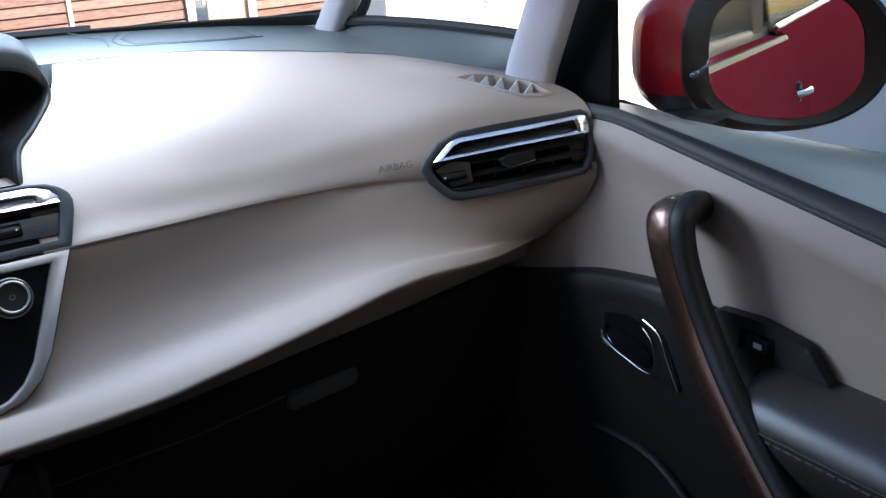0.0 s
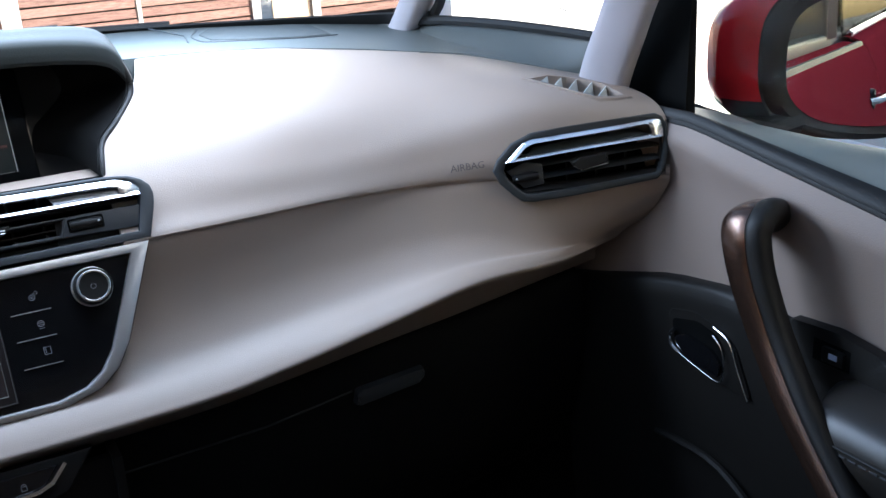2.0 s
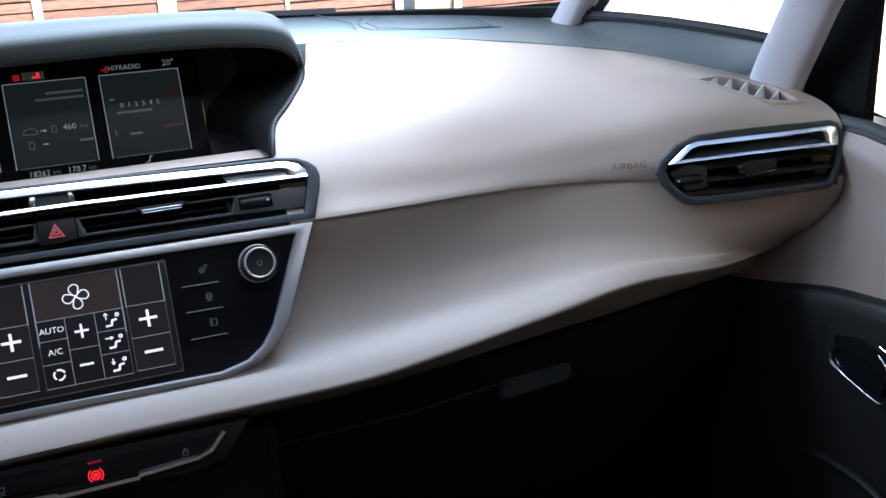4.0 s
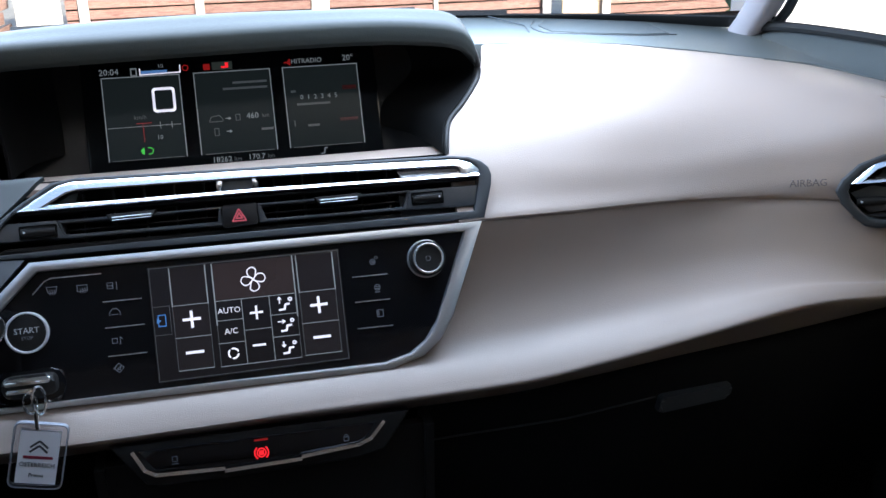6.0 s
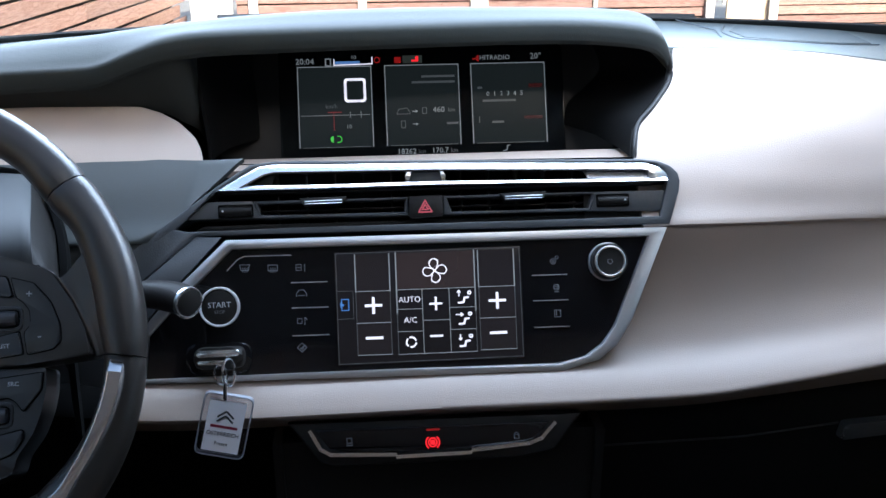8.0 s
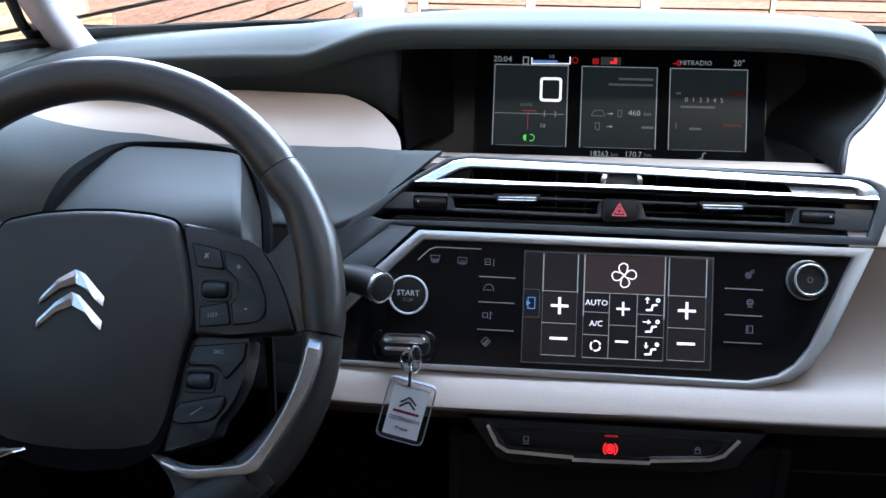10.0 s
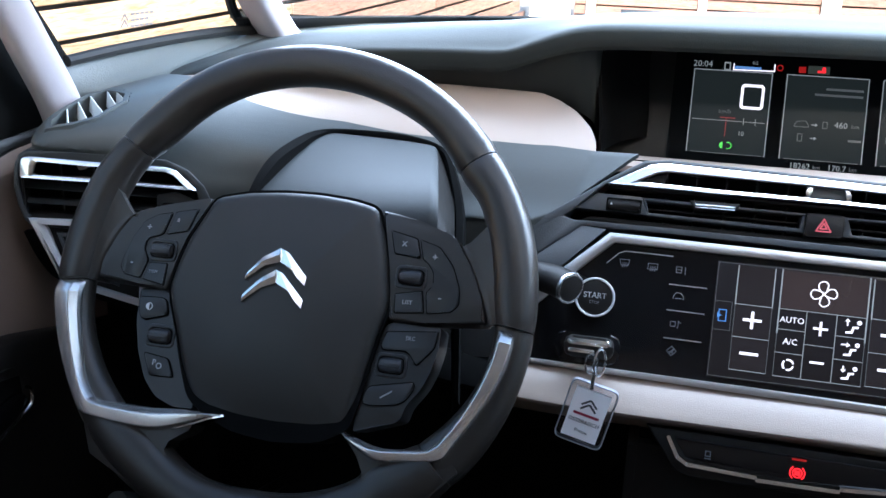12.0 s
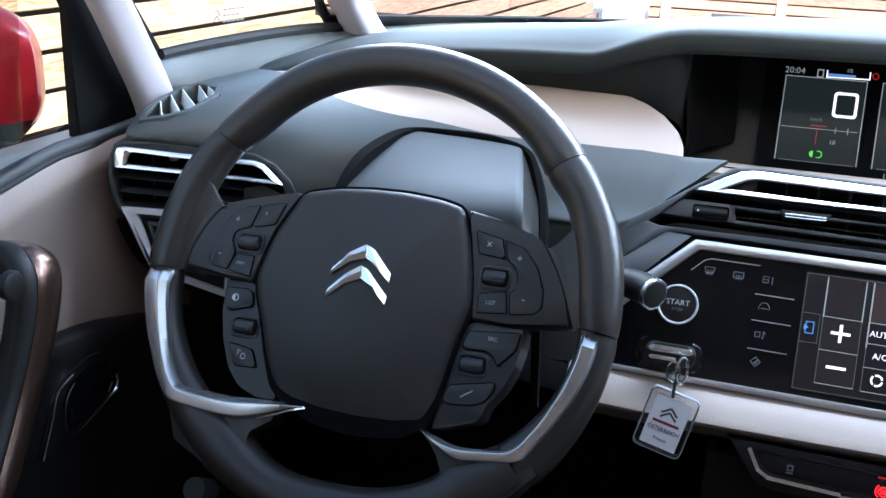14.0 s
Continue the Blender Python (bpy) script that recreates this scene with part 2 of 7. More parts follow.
def plane_frame(p0, slope):
    """Frame of a panel that leans away from the driver: u right, v up the slope, w towards the driver."""
    c = math.sqrt(1 + slope * slope)
    return Matrix(((1, 0, 0, p0[0]), (0, slope / c, -1 / c, p0[1]), (0, 1 / c, slope / c, p0[2]), (0, 0, 0, 1)))


I4 = Matrix.Identity(4)
CON = plane_frame((0, 0.905, 0.965), 0.4)      # centre console and vents
SCR = plane_frame((0, 1.1235, 1.1585), 0.4)    # instrument screen
BAR = plane_frame((0, 0.862, 0.88), 0.4)       # switch bar below the shelf

# ---------------------------------------------------------------- dashboard skin
# profile rows (y, z) from the windscreen edge down to the underside, at stations across the car
STATIONS = [0.0, 0.21, 0.30, 0.40, 0.50, 0.60, 0.695]
PROFILE = [
    [(1.110, 1.168), (1.105, 1.167), (1.095, 1.166), (1.090, 1.161), (1.075, 1.149), (1.030, 1.136), (0.945, 1.113)],
    [(1.045, 1.147), (1.045, 1.146), (1.040, 1.146), (1.030, 1.143), (1.020, 1.138), (0.965, 1.132), (0.900, 1.112)],
    [(0.995, 1.107), (0.995, 1.107), (0.990, 1.108), (0.980, 1.110), (0.965, 1.117), (0.908, 1.124), (0.836, 1.106)],
    [(0.968, 1.080), (0.968, 1.080), (0.958, 1.072), (0.950, 1.072), (0.925, 1.085), (0.866, 1.105), (0.805, 1.090)],
    [(0.945, 1.050), (0.945, 1.050), (0.942, 1.047), (0.936, 1.048), (0.910, 1.055), (0.852, 1.070), (0.797, 1.060)],
    [(0.931, 1.035), (0.931, 1.035), (0.932, 1.034), (0.929, 1.035), (0.905, 1.037), (0.848, 1.038), (0.795, 1.034)],
    [(0.934, 1.031), (0.934, 1.031), (0.935, 1.030), (0.932, 1.031), (0.909, 1.033), (0.850, 1.034), (0.796, 1.030)],
    [(0.933, 1.024), (0.933, 1.024), (0.934, 1.022), (0.931, 1.022), (0.905, 1.024), (0.850, 1.026), (0.797, 1.022)],
    [(0.932, 0.990), (0.932, 0.990), (0.930, 0.990), (0.926, 1.000), (0.900, 1.005), (0.851, 1.000), (0.812, 0.998)],
    [(0.922, 0.955), (0.922, 0.955), (0.920, 0.960), (0.915, 0.970), (0.890, 0.980), (0.850, 0.976), (0.832, 0.976)],
    [(0.902, 0.928), (0.902, 0.928), (0.900, 0.935), (0.895, 0.948), (0.873, 0.962), (0.848, 0.962), (0.848, 0.965)],
    [(0.877, 0.9165), (0.877, 0.9165), (0.876, 0.9245), (0.873, 0.9395), (0.859, 0.9585), (0.845, 0.959), (0.860, 0.956)],
    [(0.862, 0.906), (0.862, 0.906), (0.861, 0.915), (0.857, 0.932), (0.847, 0.952), (0.842, 0.953), (0.867, 0.950)],
    [(0.858, 0.899), (0.858, 0.899), (0.857, 0.908), (0.853, 0.925), (0.845, 0.945), (0.842, 0.947), (0.872, 0.946)],
    [(0.873, 0.888), (0.873, 0.888), (0.871, 0.899), (0.869, 0.915), (0.865, 0.926), (0.863, 0.932), (0.897, 0.943)],
    [(0.900, 0.868), (0.900, 0.868), (0.900, 0.874), (0.900, 0.884), (0.900, 0.893), (0.900, 0.904), (0.900, 0.914)],
]


VR = Matrix(((0.879, 0.071, -0.472, 0.542), (-0.477, 0.130, -0.869, 0.880), (0, 0.989, 0.148, 1.044), (0, 0, 0, 1)))
VL = Matrix.Diagonal((-1, 1, 1, 1)) @ VR @ Matrix.Diagonal((0.87, 1, 1, 1))
VLV = Matrix.Diagonal((-1, 1, 1, 1)) @ VR @ Matrix.Translation((-0.0084, 0, 0)) @ Matrix.Diagonal((0.926, 1, 1, 1))
VENT_IN = [(0.006, 0.001), (0.015, 0.014), (0.029, 0.027), (0.040, 0.033), (0.160, 0.046), (0.172, 0.038), (0.1735, 0.016), (0.170, -0.006), (0.163, -0.014), (0.036, -0.028), (0.023, -0.025), (0.011, -0.011)]


DEM = {1: [(0.6012, 0.9071, 1.1239), (0.6249, 0.9070, 1.1245), (0.6497, 0.9057, 1.1196), (0.6640, 0.8880, 1.1165), (0.6735, 0.8690, 1.1130), (0.6745, 0.8365, 1.1060), (0.6595, 0.8392, 1.1063), (0.6440, 0.8455, 1.1075), (0.6290, 0.8640, 1.1130), (0.6160, 0.8830, 1.1185), (0.6063, 0.8994, 1.1225)],
       -1: [(0.6231, 0.9093, 1.1277), (0.6400, 0.9220, 1.1265), (0.6581, 0.9327, 1.1242), (0.6680, 0.9150, 1.1215), (0.6690, 0.8830, 1.1170), (0.6640, 0.8469, 1.1105), (0.6571, 0.8357, 1.1079), (0.6390, 0.8450, 1.1110), (0.6233, 0.8607, 1.1154), (0.6194, 0.8753, 1.1206), (0.6147, 0.8898, 1.1245)]}
DEM_R = [(x, y) for x, y, z in DEM[1]]
DEM_L = [(x, y) for x, y, z in DEM[-1]]


def inside(u, v, poly):
    hit = False
    for (a, b), (c, d) in zip(poly, poly[1:] + poly[:1]):
        if (b > v) != (d > v) and u < (c - a) * (v - b) / (d - b) + a:
            hit = not hit
    return hit


def dented(p):
    """The skin drops away behind the side vents."""
    m = VR if p[0] > 0 else VLV
    q = m.inverted() @ Vector(p)
    hole = DEM_R if p[0] > 0 else DEM_L
    if p[2] > 1.09 and inside(abs(p[0]), p[1], hole):
        return (p[0], p[1], p[2] - 0.03)
    if inside(q.x, q.y, VENT_IN) and q.z > -0.045:
        q.z = -0.045
        return tuple(m @ q)
    above = q.y - 0.0362 - (q.x - 0.037) * 0.103
    if p[0] < 0 and -0.01 < q.x < 0.19 and -0.05 < above < 0.02:
        # the driver's panel lies flush with the vent's surround
        q.z = min(q.z, 0.001 + max(0.0, above))
        return tuple(m @ q)
    return p


def cropped(rows, ymax, n=36):
    """Rows cut off where they pass behind ymax(x), spread evenly again."""
    out = []
    for r in rows:
        a = np.array(r)
        d = np.concatenate([[0], np.cumsum(np.linalg.norm(np.diff(a, axis=0), axis=1))])
        d0 = float(np.interp(-ymax(abs(a[0, 0])), -a[:, 1], d))
        out.append([dented([float(np.interp(k, d, a[:, c])) for c in range(3)]) for k in np.linspace(d0, d[-1], n)])
    return out


def dash_rows(first, last, x0, x1, side=1, step=0.012, fine=3, lift=0.0):
    """Rows of points of the dashboard skin between two profile rows and two stations."""
    xs = np.linspace(x0, x1, max(2, int(abs(x1 - x0) / step)))
    rails = []
    for r in PROFILE[first:last + 1]:
        dense = np.array(curve_through([(s, *q) for s, q in zip(STATIONS, r)], 12))
        rails.append([(np.interp(x, dense[:, 0], dense[:, 1]), np.interp(x, dense[:, 0], dense[:, 2])) for x in xs])
    rows = []
    for i, x in enumerate(xs):
        prof = curve_through([rail[i] for rail in rails], fine)
        rows.append([(side * x, y - lift * 0.8, z + lift * 0.6) for y, z in prof])
    return rows


def skin(x0, x1, rows, side=1, direction=(0, 0.5, -0.8), **k):
    return grid_bm(dash_rows(*rows, x0, x1, side, **k), 0.006, direction)


dashboard = thing("dashboard", "beige and grey soft-touch car dashboard with satin chrome trim", "dashboard")


def beside_hood(p):
    """The pad ends where the hood's flank stands on it."""
    return (max(p[0], float(np.interp(p[2], [1.085, 1.0915, 1.112, 1.1245, 1.1397, 1.155, 1.167], [0.189, 0.190, 0.197, 0.2145, 0.234, 0.250, 0.261]))), p[1], p[2])


upper_pad = part("upper_pad", grid_bm([[beside_hood(p) for p in r] for r in cropped(dash_rows(0, 6, 0.187, 0.695, step=0.004, fine=8), lambda x: 1.2, 90)], 0.006, (0, 0.5, -0.8)), BEIGE, dashboard, "beige soft-touch upper pad with fine grain")
part("lower_pad", grid_bm([[dented(p) for p in r] for r in dash_rows(6, 15, 0.0, 0.695, step=0.004, fine=5)], 0.006, (0, 1, 0)), BEIGE, dashboard, "beige lower pad with a swept ledge")
part("lower_pad", skin(0.0, 0.27, (9, 15), -1, (0, 1, 0)), BEIGE, dashboard, "beige ledge below the centre panel")


def under_hood(p):
    return (min(p[0], -float(np.interp(p[2], [1.0966, 1.1012, 1.1041, 1.1103, 1.1154, 1.1222, 1.1294, 1.1347, 1.1379, 1.1399, 1.142], [0.2012, 0.2024, 0.204, 0.2083, 0.2147, 0.2242, 0.2407, 0.261, 0.3005, 0.339, 0.37]))), p[1], p[2])


part("beige_strip", grid_bm([[under_hood(p) for p in r] for r in cropped(dash_rows(0, 3, 0.198, 0.64, -1, step=0.005, fine=8), lambda x: 1.2, 80)], 0.006, (0, 0.5, -0.8)), BEIGE, dashboard, "beige strip behind the steering wheel")
part("beige_shelf", grid_bm([[(x, 1.03, 1.081), (x, 1.01, 1.083), (x, 0.988, 1.081)] for x in np.linspace(-0.23, 0.192, 12)], 0.006, (0, 0, -1)), BEIGE, dashboard, "narrow beige shelf under the instrument hood")


def driver_cut(x):
    return float(np.interp(x, [0.16, 0.24, 0.29, 0.353, 0.436, 0.521, 0.56, 0.60, 0.64, 0.66], [0.974, 0.976, 0.973, 0.968, 0.963, 0.950, 0.953, 0.975, 1.0, 1.2]))


def driver_panel():
    """Grey skin in front of the driver, a little proud of the strip behind it."""
    rows = cropped(dash_rows(0, 8, 0.16, 0.672, -1, step=0.004, lift=0.005, fine=8), driver_cut, 90)
    def fitted(p):
        x = p[0]
        p = (x, p[1], max(p[2], float(np.interp(-x, [0.40, 0.47], [0.95, 1.026]))))
        if x > -0.40:
            edge = -0.002 - float(np.interp(p[2], [0.976, 1.026, 1.063, 1.092, 1.10], [0.316, 0.249, 0.205, 0.164, 0.146]))
            x = -0.40 + (x + 0.40) / 0.24 * (edge + 0.40)
            q = CON.inverted() @ Vector((x, p[1], p[2]))
            room = (edge - x) * 0.35
            q.z = min(max(q.z, -0.002 - room), 0.0012 + room)
            return tuple(CON @ q)
        return (x, p[1] + max(0.0, -p[0] - 0.652) ** 2 * 40, p[2])
    rows = [[fitted(p) for p in r] for r in rows]
    return grid_bm(rows, 0.007, (0, 0.6, -0.6))


part("driver_panel", driver_panel(), PANEL, dashboard, "dark grey panel in front of the driver")
part("knee_panel", skin(0.26, 0.675, (7, 14), -1, (0, 1, 0), lift=-0.004), CAVITY, dashboard, "black lower panel on the driver's side")


def lid(part_of):
    """Raised cover behind the wheel, flat on top with a bevelled side."""
    rows = []
    # y, left edge and ridge as (x, z)
    for y, lx, lz, rx, rz in ((0.8365, -0.479, 0.990, -0.308, 0.992), (0.838, -0.478, 1.042, -0.311, 1.050), (0.862, -0.481, 1.062, -0.317, 1.074), (0.91, -0.477, 1.0815, -0.329, 1.085), (0.948, -0.462, 1.095, -0.340, 1.093), (0.958, -0.454, 1.0955, -0.343, 1.0925), (0.964, -0.446, 1.083, -0.345, 1.080)):
        bx, bz = rx + 0.015, rz - 0.030
        prof = [(lx - 0.010, lz - 0.06), (lx - 0.004, lz - 0.012), (lx + 0.004, lz - 0.002), (lx + 0.02, lz), (rx - 0.008, rz), (rx - 0.002, rz - 0.0005), (rx, rz - 0.002)] if part_of == "top" else [(rx + 0.0002, rz - 0.0025), (rx + 0.006, rz - 0.012), (bx, bz), (bx + 0.001, bz - 0.06)]
        rows.append([(x, y, q) for x, q in prof])
    rows = np.array(rows)
    out = [curve_through([tuple(rows[i, j]) for i in range(rows.shape[0])], 5) for j in range(rows.shape[1])]
    out = [[out[j][i] for j in range(len(out))] for i in range(len(out[0]))]
    return grid_bm(out, 0.004, (0, 0, -1))


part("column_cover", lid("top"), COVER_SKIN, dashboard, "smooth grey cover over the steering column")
# same cover as the top; black puts the bevel's shade into the colour
part("cover_side_shade", lid("side"), BLACK, dashboard, "side of the cover, blackened for its shade")
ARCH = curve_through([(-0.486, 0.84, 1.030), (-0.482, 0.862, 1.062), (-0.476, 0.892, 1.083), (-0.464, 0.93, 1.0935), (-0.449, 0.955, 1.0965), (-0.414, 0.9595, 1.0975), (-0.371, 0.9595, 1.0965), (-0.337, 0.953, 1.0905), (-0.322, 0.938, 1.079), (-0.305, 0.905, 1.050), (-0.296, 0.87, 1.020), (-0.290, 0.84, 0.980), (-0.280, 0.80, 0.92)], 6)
# raised dark ribbon in place of a shaded recess round the cover
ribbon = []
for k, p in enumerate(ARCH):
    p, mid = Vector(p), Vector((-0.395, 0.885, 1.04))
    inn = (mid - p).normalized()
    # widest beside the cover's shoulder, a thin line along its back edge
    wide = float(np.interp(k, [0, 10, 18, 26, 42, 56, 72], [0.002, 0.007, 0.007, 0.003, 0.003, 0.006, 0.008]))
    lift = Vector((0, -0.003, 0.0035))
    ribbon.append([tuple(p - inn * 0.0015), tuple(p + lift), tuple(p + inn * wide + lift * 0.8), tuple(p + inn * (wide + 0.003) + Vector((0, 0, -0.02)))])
part("cover_arch", grid_bm(ribbon, 0.002, (0, 0.4, -0.9)), CAVITY, dashboard, "near-black ribbon laid round the cover as the shade of its recess")

def deck_bm():
    """The flat top under the windscreen."""
    rows = []
    for x in np.linspace(-0.70, 0.70, 60):
        a = abs(x)
        dense = [np.interp(a, STATIONS, [q[k] for q in PROFILE[0]]) for k in (0, 1)]
        yt, zt = dense
        if -0.30 < x < 0.235:
            yt, zt = 1.17, 1.166
        yb = float(np.interp(a, [0, 0.38, 0.5, 0.6, 0.64, 0.70], [1.34, 1.31, 1.26, 1.21, 1.17, 1.10]))
        zb = float(np.interp(a, [0, 0.38, 0.5, 0.6, 0.70], [1.172, 1.167, 1.165, 1.158, 1.150]))
        rows.append([(x, yt + (yb - yt) * k, zt + 0.001 + (zb - zt) * (k ** 0.8)) for k in np.linspace(-0.03, 1, 12).clip(0)])
    return grid_bm(rows, 0.02, (0, 0, -1))


part("deck", deck_bm(), DECK, dashboard, "grey grained deck below the windscreen")

WIN = [(0.605, 1.155, 1.158), (0.622, 1.11, 1.162), (0.655, 1.035, 1.160), (0.685, 0.96, 1.155), (0.700, 0.915, 1.151)]
for side in (1, -1):
    top = curve_through(WIN, 6)
    rows = []
    for k, w in enumerate(top):
        f = k / (len(top) - 1)
        x = 0.555 + f * 0.145
        t = [float(np.interp(x, STATIONS, [q[c] for q in PROFILE[0]])) for c in (0, 1)]
        a, b = Vector((x, t[0] - 0.004, t[1] + 0.002)), Vector(w) + Vector((0.012, 0, 0 if side > 0 else -0.006))
        rows.append([(side * p[0], p[1], p[2]) for p in [a.lerp(b, q) + Vector((0, 0, -0.008 * math.sin(q * math.pi))) for q in np.linspace(0, 1, 8)]])
    part("deck_corner", grid_bm(rows, 0.01, (0, 0, -1)), DECK, dashboard, "grey corner of the deck beside the quarter window")


def deck_z(x, y):
    a = abs(x)
    yt, zt = [float(np.interp(a, STATIONS, [q[k] for q in PROFILE[0]])) for k in (0, 1)]
    yb = float(np.interp(a, [0, 0.38, 0.5, 0.6, 0.64, 0.70], [1.34, 1.31, 1.26, 1.21, 1.17, 1.10]))
    zb = float(np.interp(a, [0, 0.38, 0.5, 0.6, 0.70], [1.172, 1.167, 1.165, 1.158, 1.150]))
    return zt + 0.001 + (zb - zt) * min(1.0, max(0.0, (y - yt) / (yb - yt))) ** 0.8


COVER = curve_through([(0.372, 1.262), (0.352, 1.215), (0.349, 1.172), (0.360, 1.158), (0.405, 1.147), (0.46, 1.145), (0.505, 1.150)], 6)
part("speaker_line", tube([(x, y, deck_z(x, y) + 0.0006) for x, y in COVER], 0.0008, 6), ANTHRACITE, dashboard, "fine joint round the speaker cover")
part("speaker_cover", grid_bm([[(x, y, deck_z(x, y) + 0.0012) for y in np.linspace(float(np.interp(x, [0.36, 0.40, 0.46, 0.50], [1.172, 1.153, 1.150, 1.155])), float(np.interp(x, [0.36, 0.39, 0.50], [1.215, 1.268, 1.222])), 8)] for x in np.linspace(0.362, 0.498, 12)], 0.003, (0, 0, -1)), mat("speaker_cloth", (0.078, 0.086, 0.084), 0.7, grain=0.9, grain_size=1500), dashboard, "woven grey speaker cover in the deck")
part("deck_joint", tube([(0.335, 1.17, 1.1672), (0.343, 1.21, 1.1695), (0.325, 1.30, 1.1715)], 0.0008, 6), ANTHRACITE, dashboard, "fine joint across the deck")
wiper = thing("windscreen_wiper", "black wiper arms parked at the foot of the windscreen", "wiper")
for x0, x1, drop in ((0.02, 0.36, 0.0), (-0.50, -0.12, 0.016)):
    part("blade", tube([(x0, 1.372, 1.166 - drop), ((x0 + x1) / 2, 1.36, 1.172 - drop), (x1, 1.335, 1.169 - drop * 0.3)], 0.006, 6), RUBBER, wiper)
part("cowl", grid_bm([[(x, 1.33, 1.158), (x, 1.45, 1.14)] for x in np.linspace(-0.72, 0.72, 8)], 0.01, (0, 0, -1)), BLACK, wiper, "black plastic cowl below the wipers")

AIRB = Matrix(((0.914, 0.007, -0.405, 0.5191), (-0.401, 0.189, -0.895, 0.8930), (0.071, 0.982, 0.175, 1.0504), (0, 0, 0, 1)))
words("AIRBAG", AIRB, 0, 0, 0.0098, mat("pressed_lettering", (0.16, 0.125, 0.11), 0.6, vary=0.02), dashboard, "lettering", 0.0012, label="pressed lettering in the pad")

# ---------------------------------------------------------------- instrument hood
hood = thing("instrument_hood", "dark grey instrument hood over a wide digital display", "instrument panel")
# across the car: x, height of the crease, height of the crown, front edge y
HOOD = [(-0.66, 1.118, 1.126, 0.985), (-0.58, 1.142, 1.152, 0.990), (-0.508, 1.1625, 1.174, 0.995), (-0.468, 1.167, 1.180, 0.997), (-0.41, 1.1708, 1.187, 0.999), (-0.357, 1.1737, 1.192, 1.0), (-0.303, 1.1757, 1.1965, 1.0), (-0.285, 1.1785, 1.199, 1.0), (-0.2668, 1.1852, 1.2015, 1.0), (-0.2465, 1.1925, 1.204, 1.001), (-0.226, 1.198, 1.206, 1.003), (-0.2012, 1.2010, 1.2085, 1.005), (-0.16, 1.2025, 1.2115, 1.007), (-0.09, 1.2035, 1.2145, 1.010), (0.0, 1.2045, 1.2155, 1.013), (0.09, 1.205, 1.214, 1.016), (0.15, 1.2035, 1.212, 1.019), (0.1977, 1.1985, 1.2085, 1.024), (0.2185, 1.193, 1.2035, 1.029), (0.229, 1.186, 1.197, 1.033), (0.2355, 1.176, 1.188, 1.036)]
# x, crease, lower edge, front edge y
FACE = [(-0.66, 1.118, 1.104, 0.985), (-0.58, 1.142, 1.114, 0.990), (-0.508, 1.1625, 1.126, 0.995), (-0.468, 1.167, 1.132, 0.997), (-0.41, 1.1708, 1.139, 0.999), (-0.357, 1.1737, 1.1432, 1.0), (-0.303, 1.1757, 1.1435, 1.0), (-0.285, 1.1785, 1.1432, 1.0), (-0.2668, 1.1852, 1.1422, 1.0), (-0.2465, 1.1925, 1.1398, 1.001), (-0.2325, 1.197, 1.1355, 1.002), (-0.222, 1.1985, 1.129, 1.004), (-0.2111, 1.199, 1.1215, 1.010), (-0.207, 1.198, 1.112, 1.020), (-0.2045, 1.197, 1.092, 1.042)]


def hood_top():
    """Visor and wing in one sweep: a pale crown that rolls over into the front."""
    rows = []
    for x, t, c, y in curve_through(HOOD, 5):
        zb = 1.166 if abs(x) < 0.4 else float(np.interp(abs(x), [0.4, 0.7], [1.164, 1.148]))
        yb = float(np.interp(abs(x), [0, 0.4, 0.6, 0.7], [1.33, 1.29, 1.17, 1.08]))
        prof = [(yb, zb), (y + 0.11, c * 0.75 + zb * 0.25), (y + 0.045, c), (y + 0.020, t + (c - t) * 0.58), (y + 0.006, t + 0.0018), (y + 0.0012, t - 0.0018), (y, t - 0.0065), (y + 0.0005, t - 0.016), (y + 0.006, t - 0.019), (y + 0.05, t - 0.018)]
        rows.append([(x, a, b) for a, b in curve_through(prof, 3)])
    return grid_bm(rows, 0.003, (0, 0.3, -0.7))


def hood_face():
    """The front of the wing, which leans back towards its lower edge and turns in beside the display."""
    rows = []
    ex, ey, ez = -0.147, 0.104, 1.302
    for x, t, l, y in curve_through(FACE, 5):
        prof = [(y + 0.004, t - 0.008), (y + 0.0012, t - 0.013), (y, (t + l) / 2 - 0.002), (y + 0.002, l), (y + 0.012, l - 0.003), (y + 0.07, l - 0.004)]
        row = []
        for a, b in curve_through(prof, 3):
            k = 1 + 0.03 * min(1.0, max(0.0, (t - 0.012 - b) / max(0.01, t - l))) / (a - ey)
            row.append((ex + (x - ex) * k, ey + (a - ey) * k, ez + (b - ez) * k))
        rows.append(row)
    return grid_bm(rows, 0.004, (0, 0.3, -0.7))


part("wing", hood_face(), VISOR, hood, "grained dark grey front of the hood")
part("visor", hood_top(), VISOR, hood, "grained dark grey visor")

CAV_F = [(-0.203, 1.030, 1.080), (-0.2035, 1.032, 1.105), (-0.207, 1.034, 1.140), (-0.209, 1.034, 1.165), (-0.204, 1.032, 1.184), (-0.185, 1.03, 1.193), (-0.14, 1.03, 1.199), (0.0, 1.03, 1.206), (0.12, 1.03, 1.205),
         (0.200, 1.034, 1.196), (0.226, 1.036, 1.182), (0.236, 1.040, 1.165), (0.238, 1.042, 1.150), (0.231, 1.032, 1.138), (0.2135, 1.0135, 1.1235), (0.1965, 0.998, 1.111), (0.190, 0.982, 1.096), (0.189, 0.976, 1.086)]


